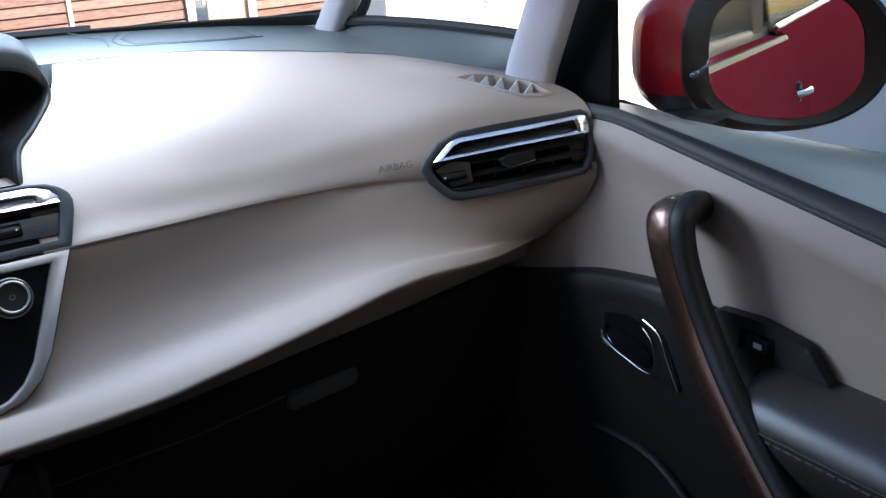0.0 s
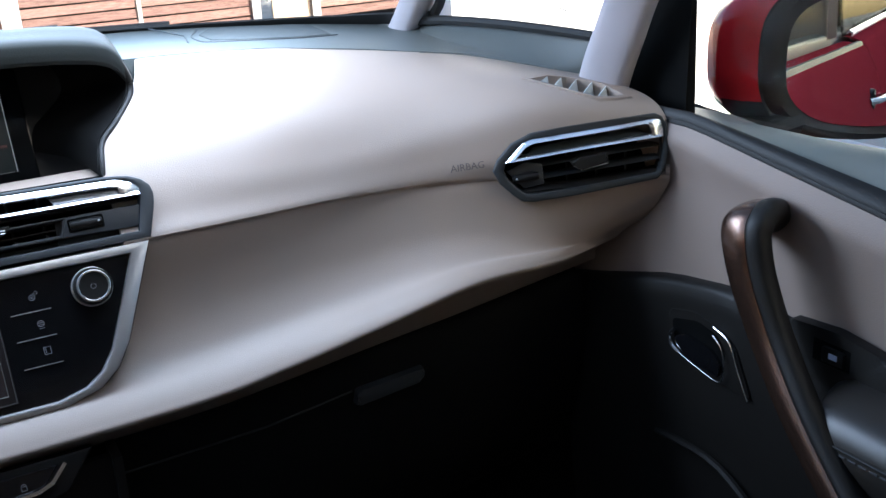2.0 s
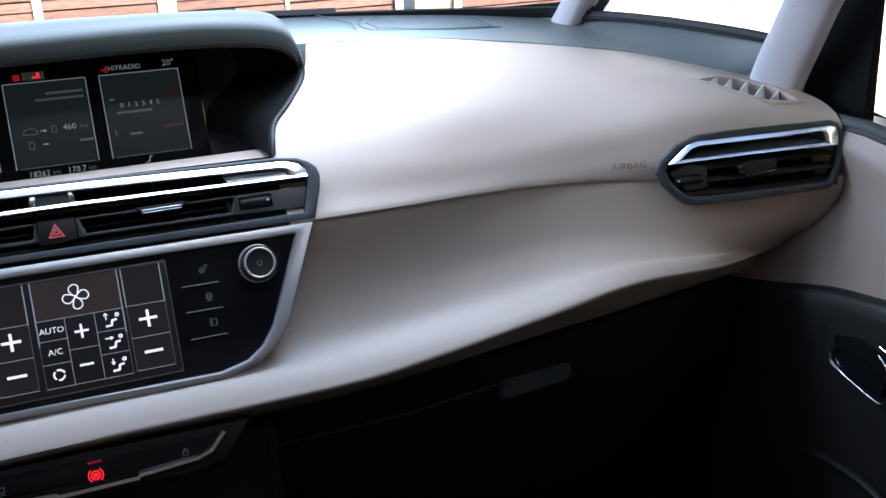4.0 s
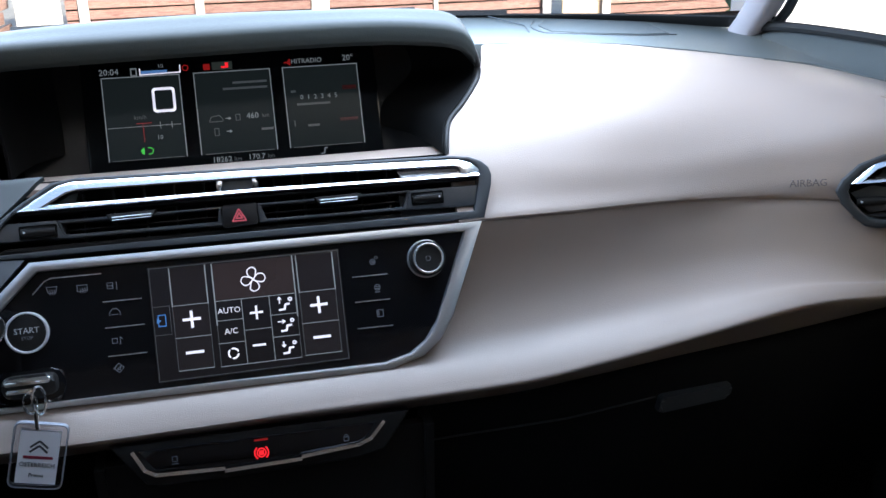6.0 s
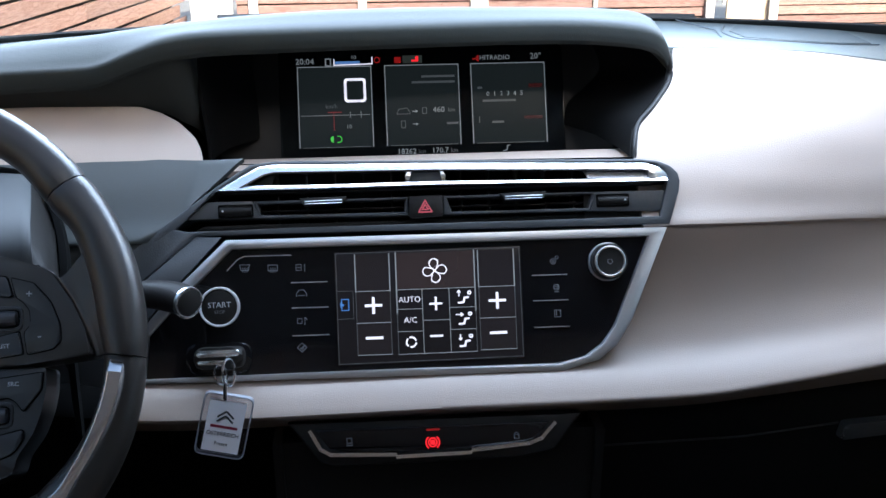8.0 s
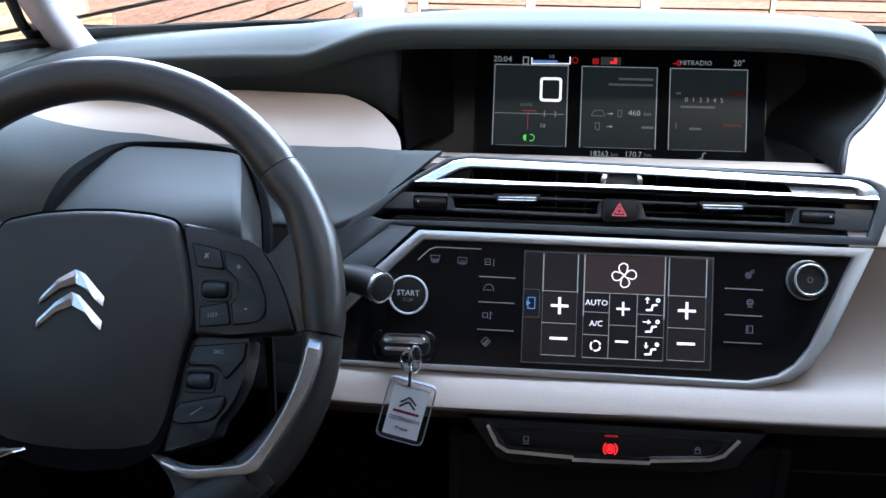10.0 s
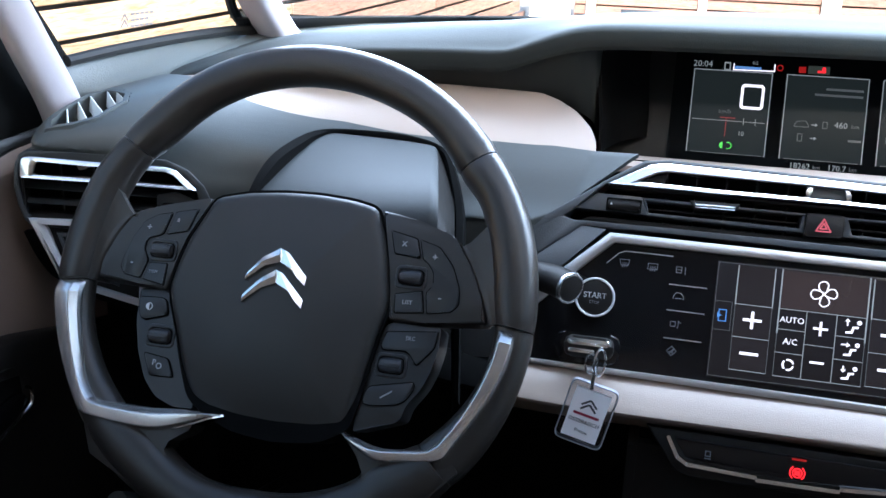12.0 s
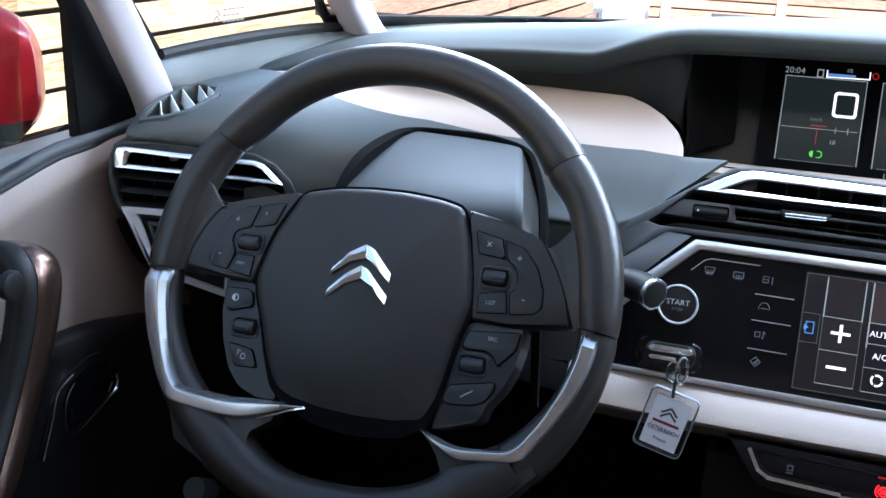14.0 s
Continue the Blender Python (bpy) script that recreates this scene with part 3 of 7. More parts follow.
def cavity():
    f = [Vector(p) for p in CAV_F]
    g = curve_through([tuple(p) for p in f], 4)
    rows = [g]
    for k, sx, sz in ((0.3, 0.985, 0.985), (0.7, 0.93, 0.93), (1.0, 0.80, 0.84)):
        row = []
        for p in g:
            zc = 1.115
            z = zc + (p[2] - zc) * sz
            yb = 1.126 + 0.4 * (z - 1.1585)
            row.append((p[0] * sx, p[1] + (yb - p[1]) * k, z))
        rows.append(row)
    return grid_bm(rows, 0.003)


part("cavity_back", prism(rect(-0.33, 1.137, -0.15, 1.142), I4, 1.08, 1.182), CAVITY, hood)
part("cavity_wall", cavity(), HOOD_BLACK, hood, "black inner walls of the hood")
FLANK = curve_through([(0.185, 1.034, 1.196), (0.212, 1.036, 1.190), (0.229, 1.040, 1.178), (0.238, 1.043, 1.160), (0.239, 1.042, 1.148), (0.2325, 1.033, 1.138), (0.215, 1.0145, 1.1235), (0.198, 0.999, 1.111), (0.1915, 0.982, 1.096), (0.190, 0.975, 1.085)], 5)
part("flank_lip", tube(FLANK, [0.0045 - 0.0025 * k / (len(FLANK) - 1) for k in range(len(FLANK))], 10), BLACK, hood, "rounded lip of the hood's flank")
part("cavity_floor", grid_bm([[(-0.206, 1.006, 1.0835), (0.191, 0.978, 1.0855)], [(-0.205, 1.03, 1.068), (0.197, 1.03, 1.070)], [(-0.20, 1.10, 1.050), (0.20, 1.10, 1.050)]], 0.004, (0, 0, -1)), HOOD_BLACK, hood)
part("display_backing", prism(rect(-0.20, -0.115, 0.20, 0.05), SCR, -0.012, -0.004), BLACK, hood)
display = part("display", prism(round_poly(rect(-0.140, -0.104, 0.150, 0.012), 0.006), SCR, -0.004, 0.0, 0.001), SCREEN, hood, "dark glass display with lit pictograms")



def stroke(pts, m, width, z0, z1, closed=False):
    """A drawn line of some width as flat bars with mitred ends."""
    bms = []
    q = [Vector(p) for p in pts]
    if closed:
        q.append(q[0])
    for a, b in zip(q, q[1:]):
        d = (b - a).normalized()
        n = Vector((-d.y, d.x)) * width / 2
        e = d * width * 0.35
        bms.append(prism([tuple(a - n - e), tuple(b - n + e), tuple(b + n + e), tuple(a + n - e)], m, z0, z1))
    return merge(*bms)


def arc(u, v, r, a0, a1, n=10):
    return [(u + r * math.cos(radians(a0 + (a1 - a0) * k / n)), v + r * math.sin(radians(a0 + (a1 - a0) * k / n))) for k in range(n + 1)]


# lit contents of the instrument display
def lit(name, pts, width, material, closed=False, label="", m=None, z=0.0):
    return part(name, stroke(pts, SCR if m is None else m, width, z, z + 0.0004, closed), material, display if m is None else touch, label)


for u0, u1 in ((-0.121, -0.047), (-0.033, 0.042), (0.055, 0.131)):
    part("tile", prism(rect(u0, -0.089, u1, -0.007), SCR, 0.0, 0.0003), mat("tile_dark", (0.008, 0.010, 0.011), 0.2, spec=0.1, emit=(0.55, 0.7, 0.72), power=0.014), display)
    lit("tile_frame", [(u0, -0.089), (u0, -0.007), (u1, -0.007), (u1, -0.089)], 0.0009, LIT_GREY)
    lit("tile_frame", [(u0 + 0.004, -0.089), (u1 - 0.003, -0.089)], 0.0006, LIT_DIM)
words("20:04", SCR, -0.1135, -0.0015, 0.0085, LIT_GREY, display, "clock_text")
words("HITRADIO", SCR, 0.080, -0.0012, 0.0068, LIT_GREY, display, "radio_text")
words("20\u00b0", SCR, 0.1225, -0.0005, 0.0085, LIT_GREY, display, "temperature_text")
words("460", SCR, 0.0205, -0.0535, 0.0082, LIT_GREY, display, "range_text")
words("18262", SCR, -0.0135, -0.0955, 0.0078, LIT_GREY, display, "distance_text")
words("km", SCR, 0.002, -0.0957, 0.006, LIT_DIM, display, "unit_text")
words("170.7", SCR, 0.0205, -0.0952, 0.0078, LIT_GREY, display, "trip_text")
words("km", SCR, 0.035, -0.0953, 0.006, LIT_DIM, display, "unit_text")
words("km", SCR, 0.0335, -0.0538, 0.006, LIT_DIM, display, "unit_text")
words("km/h", SCR, -0.088, -0.0475, 0.006, LIT_DIM, display, "unit_text")
words("10", SCR, -0.071, -0.0685, 0.006, LIT_GREY, display, "scale_text")
words("0  1  2  3  4  5", SCR, 0.0890, -0.0385, 0.0066, LIT_GREY, display, "rev_text")
part("speed_box", stroke(round_poly(rect(-0.0735, -0.0425, -0.0540, -0.0205), 0.003), SCR, 0.0026, 0.0003, 0.0008, True), LIT_WHITE, display, "bright white outlined square")
part("fuel_bar", prism(rect(-0.083, -0.0045, -0.058, -0.0018), SCR, 0.0003, 0.0006), LIT_BLUE, display)
lit("fuel_frame", [(-0.084, 0.0005), (-0.084, -0.0055), (-0.0455, -0.0048), (-0.0455, 0.002)], 0.0011, LIT_WHITE)
lit("fuel_symbol", [(-0.0925, 0.001), (-0.0925, -0.006), (-0.0875, -0.006), (-0.0875, 0.001)], 0.0012, LIT_GREY, True)
words("1/2", SCR, -0.064, 0.0022, 0.0045, LIT_GREY, display, "fuel_text")
part("warning_sign", ring(SCR, 0.0022, 0.0032, 0.0, 0.0004, n=14, u=-0.0405, v=-0.001), LIT_DARK_RED, display, "dim red round warning sign")
part("warning_sign", prism(rect(-0.023, -0.0045, -0.0165, 0.0015), SCR, 0.0, 0.0004), LIT_DARK_RED, display, "dim red warning sign")
part("belt_box", prism(rect(-0.0145, -0.005, 0.0055, 0.003), SCR, 0.0, 0.0002), mat("belt_grey", (0.02, 0.02, 0.02), 0.3, emit=(0.6, 0.7, 0.6), power=0.03), display)
part("belt_sign", merge(prism(rect(-0.0055, -0.0035, 0.0015, -0.0015), SCR, 0.0002, 0.0006), prism(rect(-0.0015, -0.0015, 0.0015, 0.002), SCR, 0.0002, 0.0006)), LIT_RED, display, "red seat belt sign")
part("lamp_sign", merge(prism([p for p in arc(-0.087, -0.081, 0.0032, 90, 270)], SCR, 0.0003, 0.0007), stroke(arc(-0.082, -0.081, 0.0032, -110, 110), SCR, 0.0009, 0.0003, 0.0007)), LIT_GREEN, display, "green headlamp sign")
lit("needle_line", [(-0.119, -0.0565), (-0.05, -0.0565)], 0.0005, LIT_GREY)
for u in (-0.0695, -0.0585):
    lit("needle_tick", [(u, -0.0535), (u, -0.0595)], 0.0006, LIT_GREY)
lit("red_needle", [(-0.086, -0.0535), (-0.086, -0.072)], 0.0007, LIT_DARK_RED)
lit("red_needle", [(-0.092, -0.0535), (-0.078, -0.0535)], 0.0008, LIT_DARK_RED)
for u0, u1, v in ((0.004, 0.038, -0.019), (-0.006, 0.038, -0.0248), (0.028, 0.040, -0.0675), (0.066, 0.100, -0.0455), (0.075, 0.087, -0.0675), (0.061, 0.066, -0.032)):
    part("text_bar", prism(rect(u0, v - 0.0011, u1, v + 0.0011), SCR, 0.0, 0.0004), LIT_DIM, display, "unreadable small text as bars")
for u0, u1, v in ((0.114, 0.128, -0.031), (0.108, 0.127, -0.064)):
    part("text_bar", prism(rect(u0, v - 0.002, u1, v + 0.002), SCR, 0.0, 0.0003), mat("dim_red", (0.03, 0, 0), 0.3, emit=(1, 0.02, 0.02), power=0.035), display, "dim red text bar")
lit("car_sign", [(-0.022, -0.056), (-0.020, -0.052), (-0.012, -0.051), (-0.009, -0.055), (-0.009, -0.057), (-0.022, -0.057)], 0.0007, LIT_DIM, True)
lit("pump_sign", [(0.004, -0.051), (0.008, -0.051), (0.008, -0.057), (0.004, -0.057)], 0.0007, LIT_DIM, True)
lit("pump_sign", [(-0.018, -0.064), (-0.014, -0.064), (-0.014, -0.071), (-0.018, -0.071)], 0.0007, LIT_DIM, True)
for v, d in ((-0.0545, 1), (-0.0675, -1)):
    part("arrow_sign", prism([(-0.0065, v - 0.0004), (-0.003, v - 0.0004), (-0.003, v - 0.0016), (-0.0005, v), (-0.003, v + 0.0016), (-0.003, v + 0.0004), (-0.0065, v + 0.0004)], SCR, 0.0, 0.0004), LIT_GREY, display)
lit("seat_sign", [(0.085, -0.0975), (0.089, -0.0965), (0.0895, -0.092), (0.092, -0.0915)], 0.0009, LIT_GREY)
lit("oil_sign", [(0.062, -0.0675), (0.062, -0.0620), ], 0.0009, LIT_DIM)
lit("loudspeaker_sign", [(0.0575, -0.002), (0.0605, -0.002), (0.063, 0.0015), (0.063, -0.0045), (0.0605, -0.002)], 0.0012, LIT_DARK_RED)

# ---------------------------------------------------------------- centre console
console = thing("center_console", "black gloss control panel framed in satin chrome with a touchscreen", "control panel")
CON_O = [(-0.262, -0.046), (-0.256, -0.004), (-0.218, 0.038), (-0.179, 0.0745), (0.210, 0.072), (0.174, -0.009), (0.160, -0.030), (0.143, -0.043), (0.112, -0.051), (-0.05, -0.049)]
CON_I = [(-0.250, -0.042), (-0.246, -0.006), (-0.209, 0.033), (-0.174, 0.066), (0.192, 0.064), (0.158, -0.013), (0.146, -0.029), (0.131, -0.039), (0.107, -0.0445), (-0.05, -0.043)]
part("backing", prism([(u * 1.01, v * 1.01) for u, v in CON_O], CON, -0.05, -0.004), BLACK, console)
part("gloss_panel", prism(CON_I, CON, -0.006, 0.0, 0.0), PIANO, console, "piano black panel")
part("chrome_frame", frame_ring(CON_O, CON_I, CON, -0.006, 0.005, 0.002), CHROME, console, "satin chrome surround")
touch = part("touchscreen", prism(rect(-0.0865, -0.038, 0.077, 0.060), CON, 0.0, 0.0008, 0.0004), LIT_PANEL, console, "glossy touchscreen showing climate controls")

knob = part("volume_knob", disc(CON, 0.0158, 0.0, 0.0120, 0.0018, n=40, u=0.1545, v=0.043), BLACK, console, "black volume knob")
part("knob_ring", ring(CON, 0.0116, 0.0142, 0.0100, 0.0140, 0.0009, n=40, u=0.1545, v=0.043), BRIGHT, knob, "bright chrome ring")
part("knob_base", ring(CON, 0.0158, 0.0172, 0.0, 0.0040, 0.0006, n=40, u=0.1545, v=0.0430), CHROME, knob, "dull chrome collar")
part("power_sign", stroke(arc(0.1545, 0.043, 0.0021, 110, 430, 12), CON, 0.0006, 0.0120, 0.0123), GREY_MARK, knob)
starter = part("start_button", disc(CON, 0.0155, 0.0, 0.004, 0.001, u=-0.186, v=0.017), BLACK, console, "round black start and stop button")
part("button_ring", ring(CON, 0.0153, 0.0173, 0.0, 0.0055, 0.0006, u=-0.186, v=0.017), SATIN, starter, "bright chrome ring")
words("START", CON @ Matrix.Translation((0, 0, 0.004)), -0.186, 0.0185, 0.0068, LIGHT_MARK, starter)
words("STOP", CON @ Matrix.Translation((0, 0, 0.004)), -0.186, 0.0125, 0.0038, GREY_MARK, starter)
part("trim_line", stroke([(-0.179, 0.048), (-0.1695, 0.0575), (-0.164, 0.0598), (-0.124, 0.0595)], CON, 0.0008, 0.0, 0.0006), CHROME, console)
for u0, vs in ((-0.1245, (0.0355, 0.0135, -0.0105)), (0.087, (0.0335, 0.011, -0.0125))):
    for v in vs:
        part("trim_line", stroke([(u0, v), (u0 + 0.031, v - 0.0003)], CON, 0.0009, 0.0, 0.0007), CHROME, console)


def icon(name, strokes, width=0.0006, material=None, m=None, parent=None, z=0.0):
    return part(name, merge(*[stroke(p, m or CON, width, z, z + 0.0003, c) for p, c in strokes]), material or GREY_MARK, parent or console)


def at(u, v, pts, k=1.0):
    return [(u + a * k, v + b * k) for a, b in pts]


u, v = -0.164, 0.050
icon("defrost_icon", [(at(u, v, [(-0.0042, 0.0025), (0.0042, 0.0025), (0.003, -0.0025), (-0.003, -0.0025)]), True)] + [(at(u + d, v, [(0, -0.004), (0.0006, -0.002), (0, 0)]), False) for d in (-0.0018, 0, 0.0018)])
u, v = -0.140, 0.049
icon("rear_defrost_icon", [(at(u, v, [(-0.004, 0.0025), (0.004, 0.0025), (0.004, -0.0025), (-0.004, -0.0025)]), True)] + [(at(u + d, v, [(0, -0.004), (0.0006, -0.002), (0, 0)]), False) for d in (-0.0018, 0, 0.0018)])
u, v = -0.116, 0.048
icon("climate_icon", [(at(u - 0.001, v, [(-0.003, 0.003), (0.0015, 0.003), (0.0015, -0.002), (-0.003, -0.002)]), True), (at(u, v, [(0.0035, 0.003), (0.0035, -0.003)]), False), (at(u - 0.001, v, [(-0.003, 0.0005), (0.0015, 0.0005)]), False)])
u, v = -0.116, 0.0258
icon("car_icon", [(at(u, v, [(-0.0042, -0.0025), (-0.0042, 0.0), (-0.002, 0.003), (0.002, 0.003), (0.0042, 0.0), (0.0042, -0.0025)]), False), (at(u, v, [(-0.0025, -0.0018), (0.0025, -0.0018)]), False)])
u, v = -0.116, 0.0020
icon("media_icon", [(at(u - 0.0018, v, [(-0.0025, 0.002), (0.0015, 0.002), (0.0015, -0.002), (-0.0025, -0.002)]), True), (at(u + 0.0022, v, [(-0.0008, -0.003), (0.0, -0.003), (0.0, 0.003), (0.002, 0.001)]), False)])
u, v = -0.117, -0.021
icon("navigation_icon", [(at(u, v, [(-0.004, 0), (0, 0.004), (0.004, 0), (0, -0.004)]), True), (at(u, v, [(-0.0015, -0.001), (0.0016, 0.0014), (0.0006, -0.0016)]), True)])
u, v = 0.107, 0.046
icon("settings_icon", [(arc(u - 0.001, v - 0.0008, 0.0024, 0, 360, 10), False), (arc(u + 0.0025, v + 0.0026, 0.0013, 0, 360, 8), False), (arc(u - 0.001, v - 0.0008, 0.0009, 0, 360, 6), False)])
u, v = 0.108, 0.0222
icon("internet_icon", [(arc(u, v, 0.0026, 0, 360, 10), False), (at(u, v, [(-0.0024, 0.0008), (0.0024, 0.0008)]), False), (at(u, v, [(-0.0022, -0.001), (0.0022, -0.001)]), False), (at(u, v, [(-0.002, -0.004), (0.002, -0.004)]), False)])
u, v = 0.108, -0.001
icon("phone_icon", [(at(u, v, [(-0.0025, 0.003), (0.0028, 0.003), (0.0028, -0.003), (-0.0025, -0.003)]), True), (at(u, v, [(-0.001, 0.0018), (-0.0012, 0), (-0.001, -0.0018)]), False)])

# touchscreen contents
TS = 0.0008
for pts in (rect(-0.0855, -0.0370, 0.0760, 0.0590), rect(-0.0855, 0.0020, -0.0715, 0.0262)):
    part("zone_frame", stroke(pts, CON, 0.0004, TS, TS + 0.0003, True), LIT_DIM, touch)
for u0, u1 in ((-0.0690, -0.0392), (0.0388, 0.0706)):
    part("zone", prism(rect(u0, -0.0300, u1, 0.0575), CON, TS, TS + 0.0002), mat("zone_glow", (0.014, 0.012, 0.014), 0.15, emit=(1.0, 0.82, 0.84), power=0.010), touch)
    for w in (u0, u1):
        part("zone_edge", stroke([(w, 0.0250), (w, 0.0575)], CON, 0.0010, TS, TS + 0.0004), LIT_GREY, touch)
        part("zone_edge", stroke([(w, -0.0300), (w, 0.0250)], CON, 0.0005, TS, TS + 0.0004), LIT_DIM, touch)
    for q in (0.0254, -0.0022, -0.0300):
        part("zone_edge", stroke([(u0, q), (u1, q - 0.0002)], CON, 0.0006, TS, TS + 0.0004), LIT_GREY, touch)
    c = (u0 + u1) / 2
    part("plus_sign", merge(stroke([(c - 0.0068, 0.0128), (c + 0.0068, 0.0128)], CON, 0.0024, TS, TS + 0.0005), stroke([(c, 0.0063), (c, 0.0193)], CON, 0.0024, TS, TS + 0.0005)), LIT_WHITE, touch, "lit white plus sign")
    part("minus_sign", stroke([(c - 0.0068, -0.0155), (c + 0.0068, -0.0155)], CON, 0.0024, TS, TS + 0.0005), LIT_WHITE, touch, "lit white minus sign")
part("fan_zone", prism(rect(-0.0335, 0.0258, 0.0355, 0.0575), CON, TS, TS + 0.0002), mat("fan_glow", (0.016, 0.013, 0.014), 0.15, emit=(1.0, 0.70, 0.70), power=0.024), touch)
for w in (-0.0335, 0.0355):
    part("zone_edge", stroke([(w, 0.0050), (w, 0.0580)], CON, 0.0011, TS, TS + 0.0004), LIT_GREY, touch)
    part("zone_edge", stroke([(w, -0.0310), (w, 0.0050)], CON, 0.0005, TS, TS + 0.0004), LIT_DIM, touch)
for pts in ([(-0.0335, 0.0255), (0.0355, 0.0252)], [(-0.0335, 0.0085), (-0.0115, 0.0083)], [(-0.0335, -0.0110), (-0.0115, -0.0112)], [(-0.0112, -0.0020), (0.0122, -0.0022)], [(0.0125, 0.0083), (0.0355, 0.0080)], [(0.0125, -0.0110), (0.0355, -0.0112)],
            [(-0.0113, 0.0255), (-0.0113, -0.0305)], [(0.0124, 0.0255), (0.0124, -0.0305)], [(-0.0335, -0.0308), (0.0355, -0.0310)]):
    part("zone_edge", stroke(pts, CON, 0.0006, TS, TS + 0.0004), LIT_GREY, touch)
TM = CON @ Matrix.Translation((0, 0, TS))
words("AUTO", TM, -0.0224, 0.0165, 0.0070, LIT_WHITE, touch)
words("A/C", TM, -0.0222, -0.0015, 0.0070, LIT_WHITE, touch)
part("plus_sign", merge(stroke([(-0.0045, 0.0122), (0.0055, 0.0122)], CON, 0.0019, TS, TS + 0.0005), stroke([(0.0005, 0.0070), (0.0005, 0.0175)], CON, 0.0019, TS, TS + 0.0005)), LIT_WHITE, touch, "lit white plus sign")
part("minus_sign", stroke([(-0.0048, -0.0160), (0.0050, -0.0160)], CON, 0.0019, TS, TS + 0.0005), LIT_WHITE, touch, "lit white minus sign")
part("recirculation_sign", merge(*[stroke(arc(-0.0222, -0.0205, 0.0042, a, a + 85, 6), CON, 0.0014, TS, TS + 0.0005) for a in (20, 140, 260)]), LIT_WHITE, touch)
blades = []
for a in range(0, 360, 90):
    ca, sa = math.cos(radians(a + 20)), math.sin(radians(a + 20))
    leaf = [(0.0006, 0.0), (0.0035, 0.0030), (0.0055, 0.0070), (0.0030, 0.0100), (-0.0012, 0.0092), (-0.0025, 0.0055), (-0.0008, 0.0015)]
    leaf = curve_through(leaf, 4, True)
    blades.append(stroke([(0.0005 + p[0] * ca - p[1] * sa, 0.0412 + p[0] * sa + p[1] * ca) for p in leaf], CON, 0.0009, TS, TS + 0.0005, True))
part("fan_sign", merge(*blades), LIT_WHITE, touch, "lit four-bladed fan sign")
for v, dy in ((0.0165, 1), (-0.0020, 0), (-0.0215, -1)):
    u = 0.0240
    fig = [stroke([(u - 0.0035, v - 0.0045), (u + 0.0008, v - 0.0042), (u + 0.0018, v - 0.0002), (u + 0.0050, v + 0.0002)], CON, 0.0018, TS, TS + 0.0005), ring(CON, 0.0006, 0.0019, TS, TS + 0.0005, n=10, u=u + 0.0062, v=v + 0.0042)]
    if dy:
        fig.append(stroke([(u - 0.003, v + 0.0015 * 1), (u - 0.003, v + 0.0055)], CON, 0.0011, TS, TS + 0.0005))
        fig.append(prism([(u - 0.0052, v + (0.0045 if dy > 0 else 0.0030)), (u - 0.0008, v + (0.0045 if dy > 0 else 0.0030)), (u - 0.003, v + (0.0072 if dy > 0 else 0.0003))], CON, TS, TS + 0.0005))
    else:
        fig.append(stroke([(u - 0.006, v + 0.0038), (u - 0.001, v + 0.0038)], CON, 0.0011, TS, TS + 0.0005))
        fig.append(prism([(u - 0.0022, v + 0.0016), (u + 0.0008, v + 0.0038), (u - 0.0022, v + 0.0060)], CON, TS, TS + 0.0005))
    part("airflow_sign", merge(*fig), LIT_WHITE, touch, "lit airflow sign")
icon("page_sign", [(rect(-0.0815, 0.0095, -0.0755, 0.0190), True)], 0.0008, LIT_BLUE, parent=touch, z=TS)
part("page_sign", prism([(-0.0828, 0.0165), (-0.0790, 0.0142), (-0.0828, 0.0120)], CON, TS, TS + 0.0005), LIT_BLUE, touch)

# key in its slot with ring and fob
key = thing("car_key", "chrome-edged car key in the dashboard slot", "key")
part("slot", prism(round_poly(rect(-0.216, -0.040, -0.160, -0.014), 0.010), CON, 0.0, 0.003, 0.0015), PIANO, key, "gloss black oval slot")
part("body", prism(round_poly(rect(-0.2065, -0.0350, -0.1650, -0.0170), 0.007), CON, 0.0, 0.020, 0.005, 3), BLACK, key, "black key body")
part("chrome_bar", prism(round_poly(rect(-0.2040, -0.0245, -0.1680, -0.0190), 0.002), CON, 0.018, 0.0225, 0.0012), BRIGHT, key, "bright chrome bar")
part("chrome_bar", prism(round_poly(rect(-0.2030, -0.0310, -0.1800, -0.0275), 0.0015), CON, 0.018, 0.0215, 0.001), BRIGHT, key, "bright chrome bar")
fob = thing("key_fob", "clear plastic key fob with a pale printed card", "key fob")
part("key_ring", tube([(-0.1735 + 0.010 * math.cos(a) * 0.45, 0.846 + 0.003 * math.cos(a), 0.950 + 0.012 * math.sin(a)) for a in np.linspace(0, 2 * math.pi, 24, endpoint=False)], 0.0011, 6, True), BRIGHT, fob, "thin steel ring")
part("key_ring", tube([(-0.1800 + 0.005 * math.cos(a), 0.846, 0.948 + 0.009 * math.sin(a)) for a in np.linspace(0, 2 * math.pi, 20, endpoint=False)], 0.0009, 6, True), BRIGHT, fob, "thin steel ring")
part("link", tube([(-0.1765, 0.846, 0.941), (-0.1775, 0.845, 0.934), (-0.178, 0.844, 0.926)], 0.0016, 6), BRIGHT, fob)
FOB = Matrix.Translation((-0.1805, 0.8435, 0.9035)) @ pose(0, 0, 0, 90, 0, 0) @ pose(0, 0, 0, -13, 0, -14)
CLEAR = glass_mat("clear_plastic", 1.0, (0.95, 0.95, 0.97))
fob_o = round_poly([(-0.0205, -0.0265), (0.0205, -0.0265), (0.0205, 0.0265), (-0.0205, 0.0265)], 0.006, 5)
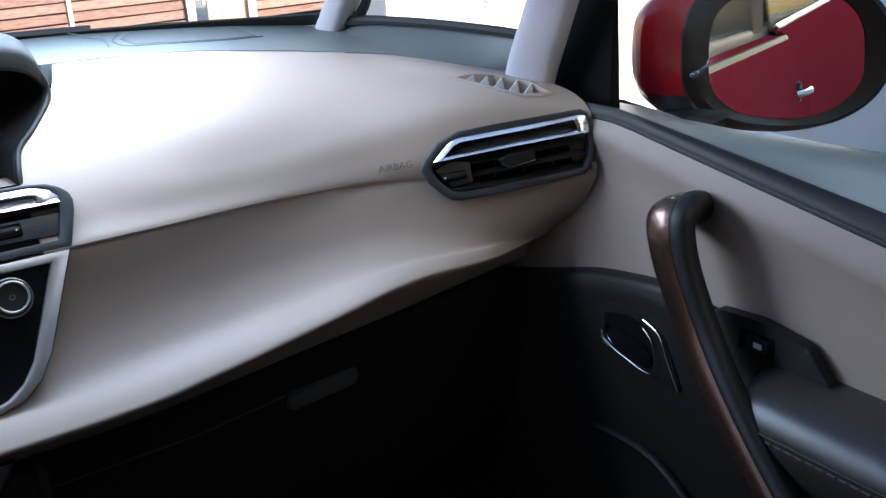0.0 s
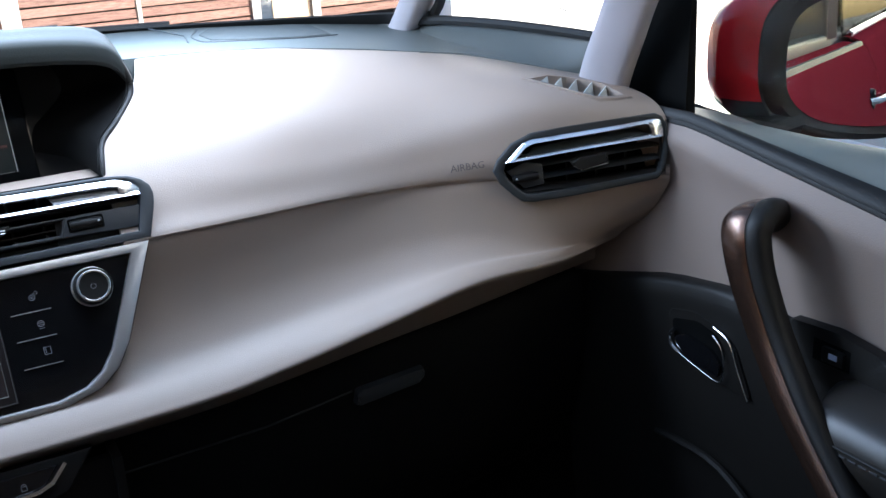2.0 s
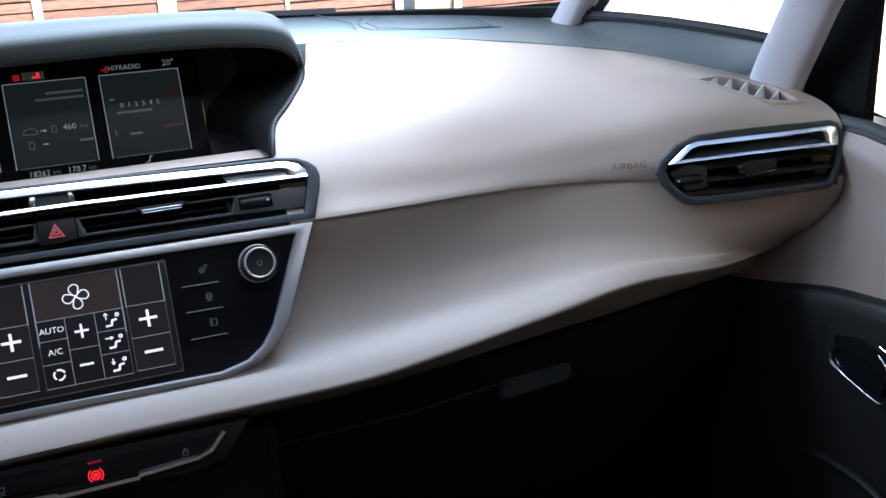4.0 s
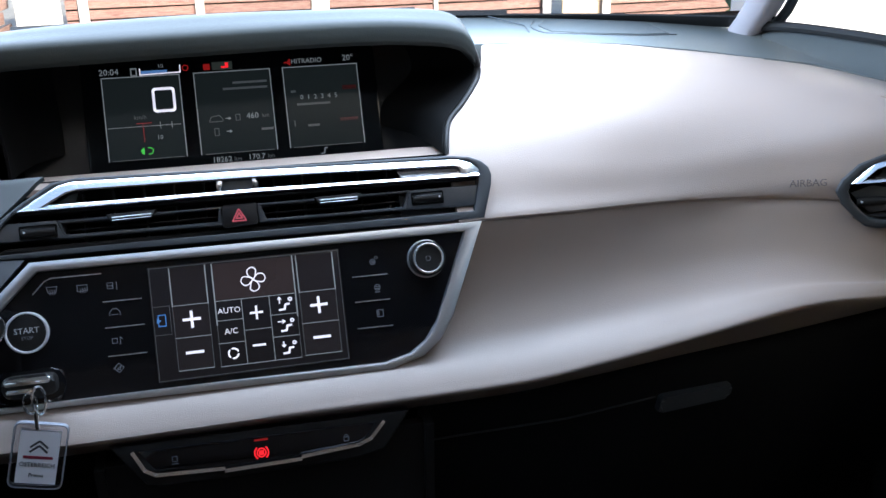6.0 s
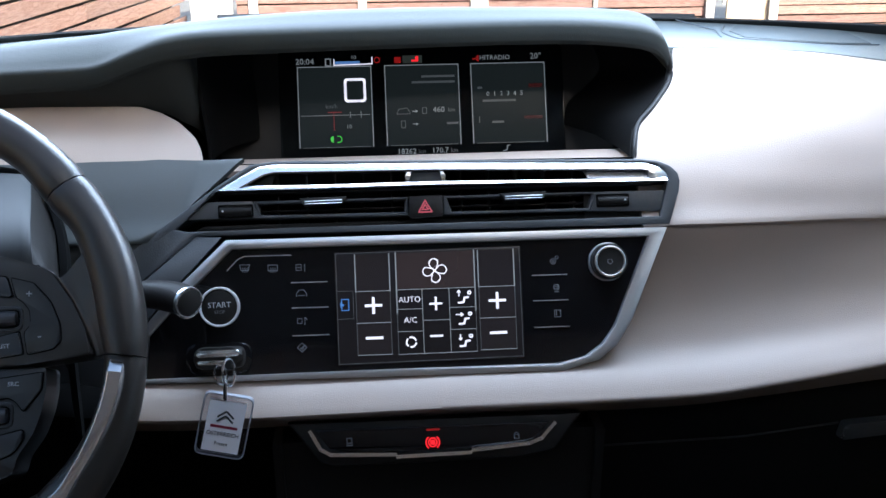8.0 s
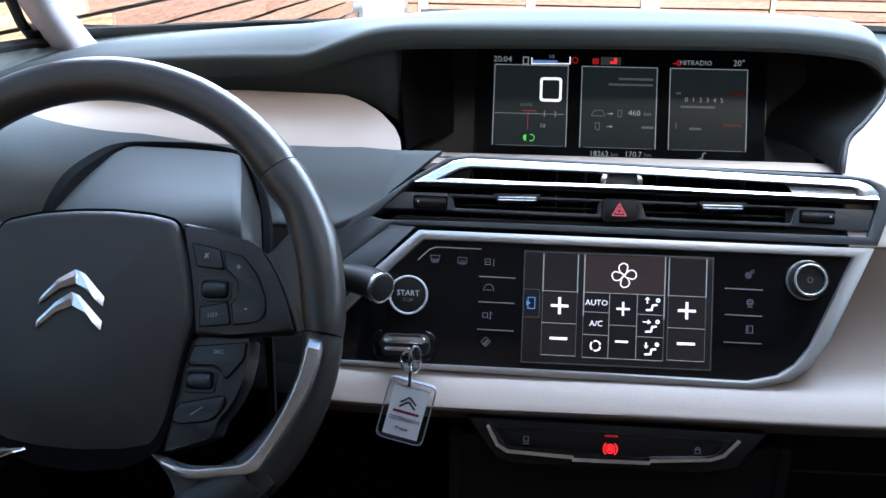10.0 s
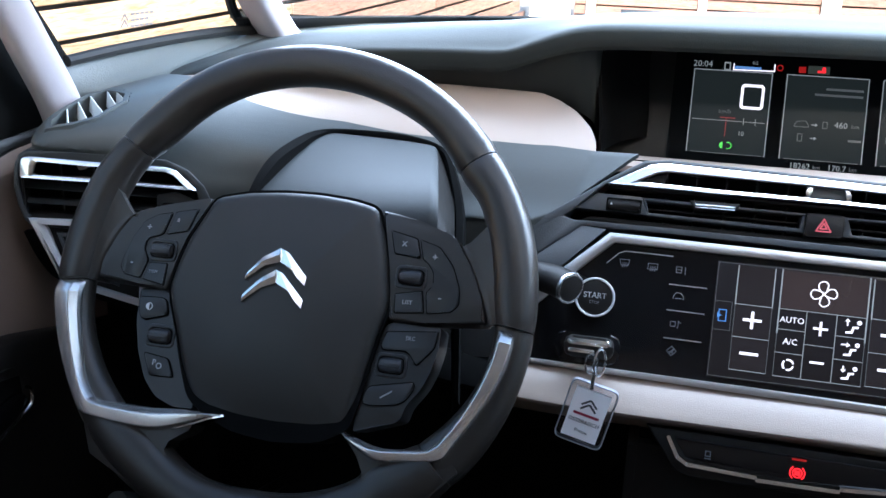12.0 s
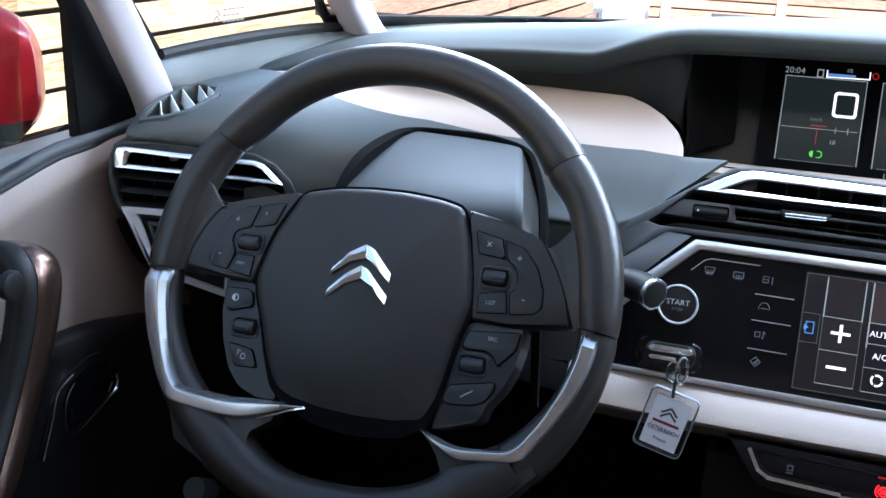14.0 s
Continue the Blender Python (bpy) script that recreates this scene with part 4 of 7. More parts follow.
fob_i = round_poly([(-0.0192, -0.0252), (0.0192, -0.0252), (0.0192, 0.0252), (-0.0192, 0.0252)], 0.0055, 5)
part("case", prism(fob_o, FOB, -0.003, 0.003, 0.0012), CLEAR, fob, "clear acrylic case")
part("case_edge", frame_ring(fob_o, fob_i, FOB, -0.0034, 0.0034, 0.001), mat("clear_edge", (0.36, 0.37, 0.40), 0.12, vary=0.05, spec=0.8), fob)
card = part("card", prism(rect(-0.0150, -0.0220, 0.0150, 0.0205), FOB, -0.001, 0.0034), mat("pale_card", (0.92, 0.92, 0.94), 0.4, vary=0.03), fob, "pale printed card")
FM = FOB @ Matrix.Translation((0, 0, 0.0036))
INK = mat("grey_ink", (0.06, 0.065, 0.075), 0.5)
RED_INK = mat("red_ink", (0.28, 0.02, 0.05), 0.5)
for dv in (0.0, -0.0038):
    part("printed_chevron", merge(stroke([(-0.0062, 0.0075 + dv), (-0.001, 0.0118 + dv), (0.0, 0.0122 + dv)], FM, 0.0016, 0, 0.0002), stroke([(0.0, 0.0122 + dv), (0.001, 0.0118 + dv), (0.0062, 0.0075 + dv)], FM, 0.0016, 0, 0.0002)), INK, card)
part("printed_bar", prism(rect(-0.0110, -0.0018, 0.0110, 0.0004), FM, 0, 0.0002), RED_INK, card, "dark red printed bar")
words("\u00d6STERREICH", FM, 0, -0.0068, 0.0046, INK, card)
words("Presse", FM, 0, -0.0150, 0.0042, INK, card)

# switch bar below the ledge
bar = thing("switch_bar", "black switch bar with a chrome lower edge and red parking lamp", "switch panel")
part("housing", prism([(-0.131, 0.010), (0.124, 0.007), (0.098, -0.024), (0.07, -0.029), (-0.09, -0.029), (-0.104, -0.025)], BAR, -0.03, 0.001, 0.003), BLACK, bar)
part("gloss_face", prism([(-0.108, 0.004), (0.094, 0.001), (0.080, -0.013), (0.06, -0.0175), (-0.06, -0.0175), (-0.096, -0.013)], BAR, 0.0, 0.004, 0.0006), PIANO, bar)
for pts in ([(-0.112, 0.003), (-0.1035, -0.0125), (-0.095, -0.0175), (-0.040, -0.0200)], [(-0.0385, -0.0220), (0.0245, -0.0215)], [(0.0265, -0.0195), (0.075, -0.0165), (0.0865, -0.0125), (0.0985, 0.000)]):
    part("chrome_edge", stroke(pts, BAR, 0.0032, 0.002, 0.0060), BRIGHT, bar, "bright chrome edge")
part("parking_lamp", merge(ring(BAR, 0.0030, 0.0043, 0.004, 0.0046, n=16, u=-0.0078, v=-0.0115), stroke(arc(-0.0078, -0.0115, 0.0058, 130, 230, 6), BAR, 0.0012, 0.004, 0.0046), stroke(arc(-0.0078, -0.0115, 0.0058, -50, 50, 6), BAR, 0.0012, 0.004, 0.0046), prism(rect(-0.0100, -0.0135, -0.0056, -0.0095), BAR, 0.004, 0.0045)), LIT_RED, bar, "glowing red parking brake sign")
part("red_light_bar", prism(rect(-0.0130, -0.0015, -0.0015, 0.0002), BAR, 0.004, 0.0045), LIT_DARK_RED, bar)
part("traction_icon", merge(stroke(at(-0.079, -0.0075, [(-0.002, 0.003), (0.002, 0.003), (0.002, -0.001), (-0.002, -0.001)]), BAR, 0.0008, 0.004, 0.0044, True), stroke(at(-0.079, -0.0075, [(-0.0025, -0.003), (0.0025, -0.003)]), BAR, 0.0008, 0.004, 0.0044)), GREY_MARK, bar)
part("lock_icon", merge(stroke(at(0.065, -0.0085, [(-0.002, 0.0), (0.002, 0.0), (0.002, -0.0035), (-0.002, -0.0035)]), BAR, 0.0008, 0.004, 0.0044, True), stroke(arc(0.065, -0.0085, 0.0018, 0, 180, 6), BAR, 0.0008, 0.004, 0.0044)), GREY_MARK, bar)

# ---------------------------------------------------------------- centre vents
vents = thing("center_air_vents", "twin centre air vents with a chrome frame and hazard switch", "air vent")
def sloped(outer, inner, m, z_out, z_in, z_back):
    """A band between two open edges, higher along the inner one, with a wall down to z_back."""
    n = len(outer)
    rows = []
    for (a, b), (c, d) in zip(outer, inner):
        q = [(a, b, z_back), (a, b, z_out), (a + (c - a) * 0.15, b + (d - b) * 0.15, z_out + (z_in - z_out) * 0.28), (a + (c - a) * 0.5, b + (d - b) * 0.5, z_out + (z_in - z_out) * 0.68), (a + (c - a) * 0.85, b + (d - b) * 0.85, z_in), (c, d, z_in - 0.0006), (c, d, z_back)]
        rows.append([m @ Vector(p) for p in q])
    return grid_bm(rows)


SUR = [(-0.318, 0.022), (-0.235, 0.0850), (-0.1838, 0.1222), (-0.1564, 0.1390), (-0.1347, 0.1415), (0.1880, 0.1340), (0.2050, 0.1318), (0.2160, 0.1270), (0.2225, 0.1205), (0.2242, 0.1130), (0.2228, 0.1040), (0.2130, 0.0745), (-0.1309, 0.0785), (-0.2071, 0.0780), (-0.2560, 0.0350)]
SUI = [(-0.2205, 0.0850), (-0.2120, 0.0930), (-0.1870, 0.1150), (-0.1530, 0.1350), (-0.1377, 0.1372), (0.1900, 0.1295), (0.2000, 0.1280), (0.2075, 0.1245), (0.2112, 0.1205), (0.2118, 0.1160), (0.2112, 0.1107), (0.2040, 0.0820), (-0.1300, 0.0830), (-0.1900, 0.0825), (-0.2120, 0.0825)]
part("surround", frame_ring(SUR, SUI, CON, -0.04, 0.0035, 0.0022), ANTHRACITE, vents, "dark grey vent surround")
part("surround_tail", prism([(-0.318, 0.022), (-0.207, 0.0785), (-0.182, 0.0768), (-0.2185, 0.0402), (-0.257, -0.002), (-0.262, -0.046), (-0.340, -0.050), (-0.345, 0.0)], CON, -0.03, 0.0030, 0.0005), ANTHRACITE, vents, "dark grey tail of the surround beside the console")
part("duct", prism([(u * 1.01, v) for u, v in SUI], CON, -0.045, -0.034), CAVITY, vents)
part("recess", prism([(0.138, 0.0815), (0.2045, 0.0815), (0.2105, 0.1050), (0.138, 0.1050)], CON, -0.03, -0.008), BLACK, vents)
CH_O = [(-0.1850, 0.1165), (-0.1660, 0.1275), (-0.1498, 0.1362), (-0.1377, 0.1380), (0.0093, 0.1351), (0.1600, 0.1306), (0.1930, 0.1295), (0.2058, 0.1252), (0.2122, 0.1194), (0.2122, 0.1130)]
CH_I = [(-0.1625, 0.1192), (-0.1525, 0.1245), (-0.1438, 0.1287), (-0.1356, 0.1305), (0.0040, 0.1287), (0.1500, 0.1245), (0.1850, 0.1235), (0.1930, 0.1225), (0.1945, 0.1200), (0.1945, 0.1168)]
part("chrome_band", sloped(CH_O, CH_I, CON, 0.0036, 0.0068, -0.012), BRIGHT, vents, "bright chrome band over the upper slot")
part("chrome_bar", sloped([(-0.1625, 0.1205), (-0.0900, 0.1195), (0.0085, 0.1196), (0.1377, 0.1172), (0.2100, 0.1165)], [(-0.1850, 0.1163), (-0.0903, 0.1160), (0.0083, 0.1160), (0.1350, 0.1142), (0.2122, 0.1130)], CON, 0.0050, 0.0072, -0.012), BRIGHT, vents, "bright chrome bar under the slot")
part("slot_end", prism([(-0.1600, 0.1192), (-0.1430, 0.1283), (-0.1356, 0.1300), (-0.1390, 0.1200)], CON, -0.020, -0.004), BLACK, vents)
part("chrome_wedge", sloped([(0.1372, 0.1245), (0.1600, 0.1242), (0.1830, 0.1236), (0.1940, 0.1228)], [(0.1403, 0.1168), (0.1610, 0.1165), (0.1830, 0.1168), (0.1940, 0.1168)], CON, -0.0035, 0.0030, -0.012), BADGE, vents, "polished chrome wedge in the slot")
part("center_post", prism([(-0.0180, 0.1285), (0.0100, 0.1285), (0.0110, 0.1190), (-0.0200, 0.1190)], CON, -0.03, -0.001, 0.001), ANTHRACITE, vents)
for pts in ([(-0.0223, 0.1293), (-0.0159, 0.1290), (-0.0172, 0.1250), (-0.0190, 0.1187), (-0.0239, 0.1184), (-0.0210, 0.1240)], [(0.0080, 0.1290), (0.0125, 0.1293), (0.0118, 0.1245), (0.0140, 0.1187), (0.0099, 0.1183), (0.0088, 0.1240)]):
    part("post_trim", prism(pts, CON, -0.006, 0.0050, 0.0015), BRIGHT, vents, "bright chrome post edge")
part("mid_bar", prism([(-0.1860, 0.1140), (0.2108, 0.1105), (0.2118, 0.1135), (-0.1840, 0.1162)], CON, -0.025, -0.003, 0.0008), BLACK, vents)
# two lower openings with their thin frames, vanes and end pods
for o, i in (([(-0.1545, 0.1075), (-0.0200, 0.1068), (-0.0200, 0.0905), (-0.1495, 0.0920)], [(-0.1512, 0.1048), (-0.0221, 0.1048), (-0.0240, 0.0938), (-0.1485, 0.0950)]), ([(0.0105, 0.1068), (0.1478, 0.1062), (0.1412, 0.0888), (0.0110, 0.0900)], [(0.0140, 0.1045), (0.1445, 0.1043), (0.1398, 0.0918), (0.0180, 0.0926)])):
    part("opening_frame", frame_ring(o, i, CON, -0.028, -0.0005, 0.0012), ANTHRACITE, vents, "thin dark grey frame")
for u0, u1, v0, v1 in ((-0.150, -0.024, 0.0992, 0.0990), (0.017, 0.142, 0.0982, 0.0978)):
    part("blade", prism([(u0, v0 - 0.0008), (u1, v1 - 0.0008), (u1, v1 + 0.0008), (u0, v0 + 0.0008)], CON, -0.026, -0.012, 0.0004), BLACK, vents)
part("end_block", prism([(-0.2140, 0.0930), (-0.1945, 0.1080), (-0.1555, 0.1078), (-0.1490, 0.0925)], CON, -0.03, 0.0, 0.0012), ANTHRACITE, vents, "dark grey pod with a thumb wheel")
part("end_block", prism([(0.1473, 0.1060), (0.2110, 0.1055), (0.2090, 0.0965), (0.2062, 0.0865), (0.1905, 0.0872), (0.1412, 0.0888)], CON, -0.03, 0.0, 0.0012), ANTHRACITE, vents, "dark grey pod with a thumb wheel")
part("low_bar", prism([(-0.2060, 0.0842), (0.2025, 0.0830), (0.2050, 0.0868), (-0.1980, 0.0880)], CON, -0.030, -0.010, 0.0008), BLACK, vents)
for u0, u1, v0, v1 in ((-0.1836, -0.1565, 0.0945, 0.1040), (0.1490, 0.1758, 0.0930, 0.1024)):
    part("wheel_pit", prism(round_poly(rect(u0 - 0.0016, v0 - 0.0014, u1 + 0.0016, v1 + 0.0010), 0.002), CON, -0.004, 0.0003), CAVITY, vents)
    q = np.linspace(-1, 1, 9)
    w = part("thumb_wheel", tube([CON @ Vector(((u0 + u1) / 2 + f * (u1 - u0) / 2, (v0 + v1) / 2, -0.0005)) for f in q], [0.0046 * (1 - 0.16 * f ** 4) for f in q], 16), BLACK, vents, "ribbed thumb wheel")
    part("mark", disc(CON, 0.0009, 0.0038, 0.0045, n=8, u=(u0 + 0.003 if u0 < 0 else u1 - 0.003), v=(v0 + v1) / 2), LIGHT_MARK, w)
for pts in ([(-0.1149, 0.1082), (-0.0736, 0.1087), (-0.0762, 0.1049), (-0.0803, 0.1016), (-0.1105, 0.1006)], [(0.0600, 0.1070), (0.1022, 0.1072), (0.1000, 0.1034), (0.0962, 0.1004), (0.0650, 0.0996)]):
    k = part("slider", prism(pts, CON, -0.008, 0.0075, 0.002), BLACK, vents, "black slider tab")
    (a, b), (c, d) = pts[0], pts[1]
    for dv, th in ((-0.0028, 0.0011), (-0.0052, 0.0008)):
        part("slider_edge", prism([(a + 0.0045, b + dv), (c - 0.0040, d + dv), (c - 0.0045, d + dv - th), (a + 0.0050, b + dv - th)], CON, 0.0066, 0.0086, 0.0004), CHROME, k, "thin chrome edge")
for u0 in np.linspace(-0.136, -0.034, 5):
    for d in (0.0, 0.164):
        part("vane", prism([(u0 + d, 0.085), (u0 + d + 0.0015, 0.085), (u0 + d + 0.0015, 0.130), (u0 + d, 0.130)], CON, -0.034, -0.016), BLACK, vents)
haz = part("hazard_switch", prism(round_poly([(-0.0200, 0.0875), (0.0103, 0.0888), (0.0103, 0.1073), (-0.0195, 0.1072)], 0.002), CON, -0.01, 0.003, 0.0015), BLACK, vents, "black hazard switch with a red triangle")
for k in (1.0, 0.45):
    c = Vector((-0.0056, 0.0968))
    tri = [tuple(c + Vector(p) * k) for p in ((-0.0058, -0.0040), (0.0058, -0.0040), (0.0, 0.0062))]
    part("triangle", stroke(tri, CON, 0.0011, 0.003, 0.0034, True), HAZARD_RED, haz)

# ---------------------------------------------------------------- side vents

def side_vent(m, vane):
    v = thing("side_air_vent", "dark side air vent with a bright chrome upper frame", "air vent", "side air vents")
    outer = [(-0.0015, 0.0), (0.0031, 0.0110), (0.0171, 0.0262), (0.0373, 0.0362), (0.0712, 0.0405), (0.1221, 0.0455), (0.1600, 0.0488), (0.1670, 0.0455), (0.1715, 0.0370), (0.1738, 0.0189), (0.1715, 0.0021), (0.1670, -0.0110), (0.1618, -0.0162), (0.0841, -0.0272), (0.0383, -0.0325), (0.0265, -0.0312), (0.0180, -0.0249), (0.0050, -0.0125)]
    inner = [(0.0095, 0.0005), (0.0115, 0.0075), (0.0240, 0.0215), (0.0395, 0.0295), (0.0712, 0.0335), (0.1221, 0.0385), (0.1590, 0.0425), (0.1640, 0.0405), (0.1670, 0.0350), (0.1680, 0.0189), (0.1660, 0.0030), (0.1635, -0.0060), (0.1600, -0.0095), (0.0841, -0.0195), (0.0395, -0.0240), (0.0300, -0.0225), (0.0235, -0.0180), (0.0140, -0.0085)]
    part("surround", frame_ring(outer, inner, m, -0.035, 0.0050, 0.0025), VENT_DARK, v, "dark grey surround")
    part("duct", prism(outer, m, -0.04, -0.03), CAVITY, v)
    band_o = [(0.0105, 0.0080), (0.0283, 0.0270), (0.0369, 0.0305), (0.0651, 0.0336), (0.1104, 0.0382), (0.1590, 0.0440), (0.1645, 0.0425), (0.1668, 0.0364), (0.1675, 0.0262)]
    band_i = [(0.0216, 0.0115), (0.0320, 0.0225), (0.0395, 0.0258), (0.0706, 0.0290), (0.1103, 0.0335), (0.1490, 0.0385), (0.1525, 0.0375), (0.1545, 0.0340), (0.1560, 0.0285)]
    part("chrome_band", sloped(band_o, band_i, m, 0.0044, 0.0078, -0.010), BRIGHT, v, "bright chrome band over the upper slot")
    part("chrome_bar", sloped([(0.0216, 0.0122), (0.0867, 0.0205), (0.1534, 0.0280), (0.1600, 0.0290)], [(0.0105, 0.0078), (0.0867, 0.0172), (0.1534, 0.0244), (0.1675, 0.0258)], m, 0.0055, 0.0080, -0.010), BRIGHT, v, "bright chrome bar under the slot")
    if vane:
        part("upper_vane", sloped([(0.0400, 0.0195), (0.0900, 0.0265), (0.1445, 0.0335)], [(0.0300, 0.0130), (0.0900, 0.0205), (0.1541, 0.0280)], m, -0.016, 0.0015, -0.022), ANTHRACITE, v, "satin grey vane in the slot")
    for p, q in (((0.0465, 0.0050), (0.1655, 0.0190)), ((0.0480, -0.0075), (0.1645, 0.0060))):
        part("vane", sloped([(p[0], p[1] + 0.0010), (q[0], q[1] + 0.0015)], [(p[0], p[1] - 0.0030), (q[0], q[1] - 0.0030)], m, -0.014, -0.001, -0.020), VENT_DARK, v, "dark grey vane")
    for u in (0.075, 0.105, 0.135):
        part("rear_vane", prism([(u, -0.022), (u + 0.0015, -0.022), (u + 0.0015, 0.038), (u, 0.036)], m, -0.030, -0.022), BLACK, v)
    part("duct_side", prism([(0.1652, 0.040), (0.1674, 0.036), (0.1674, -0.004), (0.1652, -0.006)], m, -0.045, 0.0), BLACK, v)
    part("lower_lip", sloped([(0.0240, -0.0170), (0.0841, -0.0150), (0.1640, -0.0050)], [(0.0300, -0.0225), (0.0841, -0.0200), (0.1605, -0.0098)], m, -0.012, 0.0020, -0.020), BLACK, v)
    part("end_block", prism([(0.0125, -0.0010), (0.0300, 0.0075), (0.0480, 0.0050), (0.0499, -0.0150), (0.0290, -0.0190)], m, -0.03, -0.002, 0.0012), VENT_DARK, v, "dark grey end block")
    q = np.linspace(-1, 1, 9)
    part("thumb_wheel", tube([m @ Vector((0.0310 + f * 0.0128, -0.0080 + f * 0.0016, -0.0020)) for f in q], [0.0046 * (1 - 0.18 * f ** 4) for f in q], 16), BLACK, v, "black thumb wheel")
    part("mark", disc(m, 0.0011, 0.0012, 0.0028, n=8, u=0.0219, v=-0.0086), LIGHT_MARK, v)
    part("slider", prism(round_poly([(0.0747, 0.0061), (0.0863, 0.0102), (0.1120, 0.0143), (0.1125, 0.0030), (0.0855, -0.0027), (0.0784, 0.0013)], 0.001, 2), m, -0.006, 0.0085, 0.0025), BLACK, v, "black slider tab")
    part("slider_edge", stroke([(0.0790, 0.0012), (0.0857, -0.0022), (0.1118, 0.0030)], m, 0.0011, 0.0055, 0.0078), CHROME, v, "thin chrome edge")
    return v


side_vent(VR, True)
side_vent(VLV, False)

# lamp panel below the driver's vent
lamp_panel = thing("lamp_switch_panel", "dark lamp switch panel in a satin chrome frame", "switch panel")
LPM = VL @ Matrix.Translation((0, 0, 0.002))
part("chrome_frame", frame_ring([(0.1650, -0.0090), (0.050, -0.020), (0.060, -0.094), (0.1380, -0.0680)], [(0.1480, -0.0150), (0.060, -0.0260), (0.066, -0.0880), (0.1320, -0.0640)], LPM, -0.02, 0.007, 0.0045), SATIN, lamp_panel, "satin chrome frame")
part("face", prism([(0.1480, -0.0150), (0.060, -0.0260), (0.066, -0.0880), (0.1320, -0.0640)], LPM, -0.02, -0.002), BLACK, lamp_panel)
part("lamp_switch", frame_ring([(0.1400, -0.0230), (0.080, -0.0320), (0.084, -0.0750), (0.1290, -0.0580)], [(0.1350, -0.0270), (0.085, -0.0360), (0.088, -0.0690), (0.1270, -0.0540)], LPM, -0.004, 0.002, 0.001), ANTHRACITE, lamp_panel)
part("lamp_wheel", prism([(0.1300, -0.0290), (0.090, -0.0380), (0.092, -0.0640), (0.1240, -0.0500)], LPM, -0.004, 0.000, 0.001), mat("pale_grey_wheel", (0.25, 0.25, 0.24), 0.5, grain=0.3), lamp_panel, "pale grey adjuster wheel")

# ---------------------------------------------------------------- demister grilles on the dash ends
SLAT = mat("pale_grey_slat", (0.62, 0.65, 0.65), 0.45, grain=0.3, grain_size=600)


def demister(side):
    g = thing("demister_grille", "leaf-shaped grey slatted demister grille set in the dashboard end", "air vent", "demister grilles")
    c = [Vector(p) for p in DEM[side]]
    o = sum(c, Vector()) / len(c)
    n = len(c)
    loops = [[o + (p - o) * k + Vector((0, 0, dz)) for p in c] for k, dz in ((1.10, -0.004), (1.07, 0.0012), (0.93, 0.0014), (0.91, -0.016))]
    bm = bmesh.new()
    vs = [[bm.verts.new((side * p.x, p.y, p.z)) for p in lp] for lp in loops]
    for a, b in zip(vs, vs[1:]):
        for i in range(n):
            bm.faces.new((a[i], a[(i + 1) % n], b[(i + 1) % n], b[i]))
    part("bezel", bm, BEIGE if side > 0 else PANEL, g, "slim bezel in the colour of the dashboard")
    bm = bmesh.new()
    bm.faces.new([bm.verts.new((side * p.x, p.y, p.z - 0.002)) for p in loops[-1]])
    part("pit", bm, CAVITY, g)
    # long sides of the leaf: towards the car's middle, and towards the door
    near = along([tuple(c[i]) for i in ((0, 10, 9, 8, 7, 6) if side > 0 else (0, 10, 9, 8, 7, 6))], 40)
    far = along([tuple(c[i]) for i in (1, 2, 3, 4, 5)], 40)
    for k in range(5):
        i = 5 + k * 7
        a, b = (Vector(near[i]) - o) * 0.92 + o, (Vector(far[max(0, i - 5)]) - o) * 0.92 + o
        rows = [[(side * p.x, p.y, p.z + 0.0006) for p in (a, b)], [(side * p.x, p.y - 0.0035, p.z - 0.0130) for p in (a, b)]]
        part("slat", grid_bm(rows, 0.0015, (0, 1, -0.3)), SLAT, g, "pale grey slat")


demister(1)
demister(-1)

# ---------------------------------------------------------------- glove box and the dark below
glove = thing("glove_box", "black glove box under the passenger dashboard", "glove box")
rows = []
for x in np.linspace(0.12, 0.66, 24):
    z0 = float(np.interp(x, [0.12, 0.3, 0.5, 0.66], [0.872, 0.872, 0.888, 0.905]))
    rows.append([(x, y, z0 + d) for y, d in curve_through([(0.905, 0.0), (0.895, -0.012), (0.89, -0.05), (0.90, -0.13), (0.93, -0.22), (0.98, -0.27)], 3)])
part("lid", grid_bm(rows, 0.008, (0, 1, 0)), HOOD_BLACK, glove)
part("handle", prism(round_poly([(0.372, 0.822), (0.448, 0.828), (0.452, 0.842), (0.376, 0.838)], 0.004), Matrix(((1, 0, 0, 0), (0, 0, -1, 0.889), (0, 1, 0, 0.012), (0, 0, 0, 1))), -0.01, 0.008, 0.004), VENT_DARK, glove, "dark grey glove box handle")
part("joint", tube([(0.13, 0.888, 0.838), (0.28, 0.884, 0.842), (0.37, 0.883, 0.852)], 0.0010, 6), BLACK, glove)
stack = tagged(new("center_stack"), "black centre stack below the switch bar", "console")
part("tunnel", grid_bm([[(x, y, z) for y, z in ((0.87, 0.868), (0.875, 0.80), (0.86, 0.70), (0.82, 0.60), (0.80, 0.30))] for x in np.linspace(-0.14, 0.14, 6)], 0.01, (0, 1, 0)), BLACK, stack)
for x in (-0.145, 0.145):
    part("side_cheek", grid_bm([[(x, y, z) for y, z in ((0.862, 0.870), (0.868, 0.80), (0.853, 0.70), (0.813, 0.60), (0.79, 0.30))], [(x, y + 0.2, z) for y, z in ((0.862, 0.870), (0.868, 0.80), (0.853, 0.70), (0.813, 0.60), (0.79, 0.30))]], 0.008, (math.copysign(1, -x), 0, 0)), BLACK, stack)

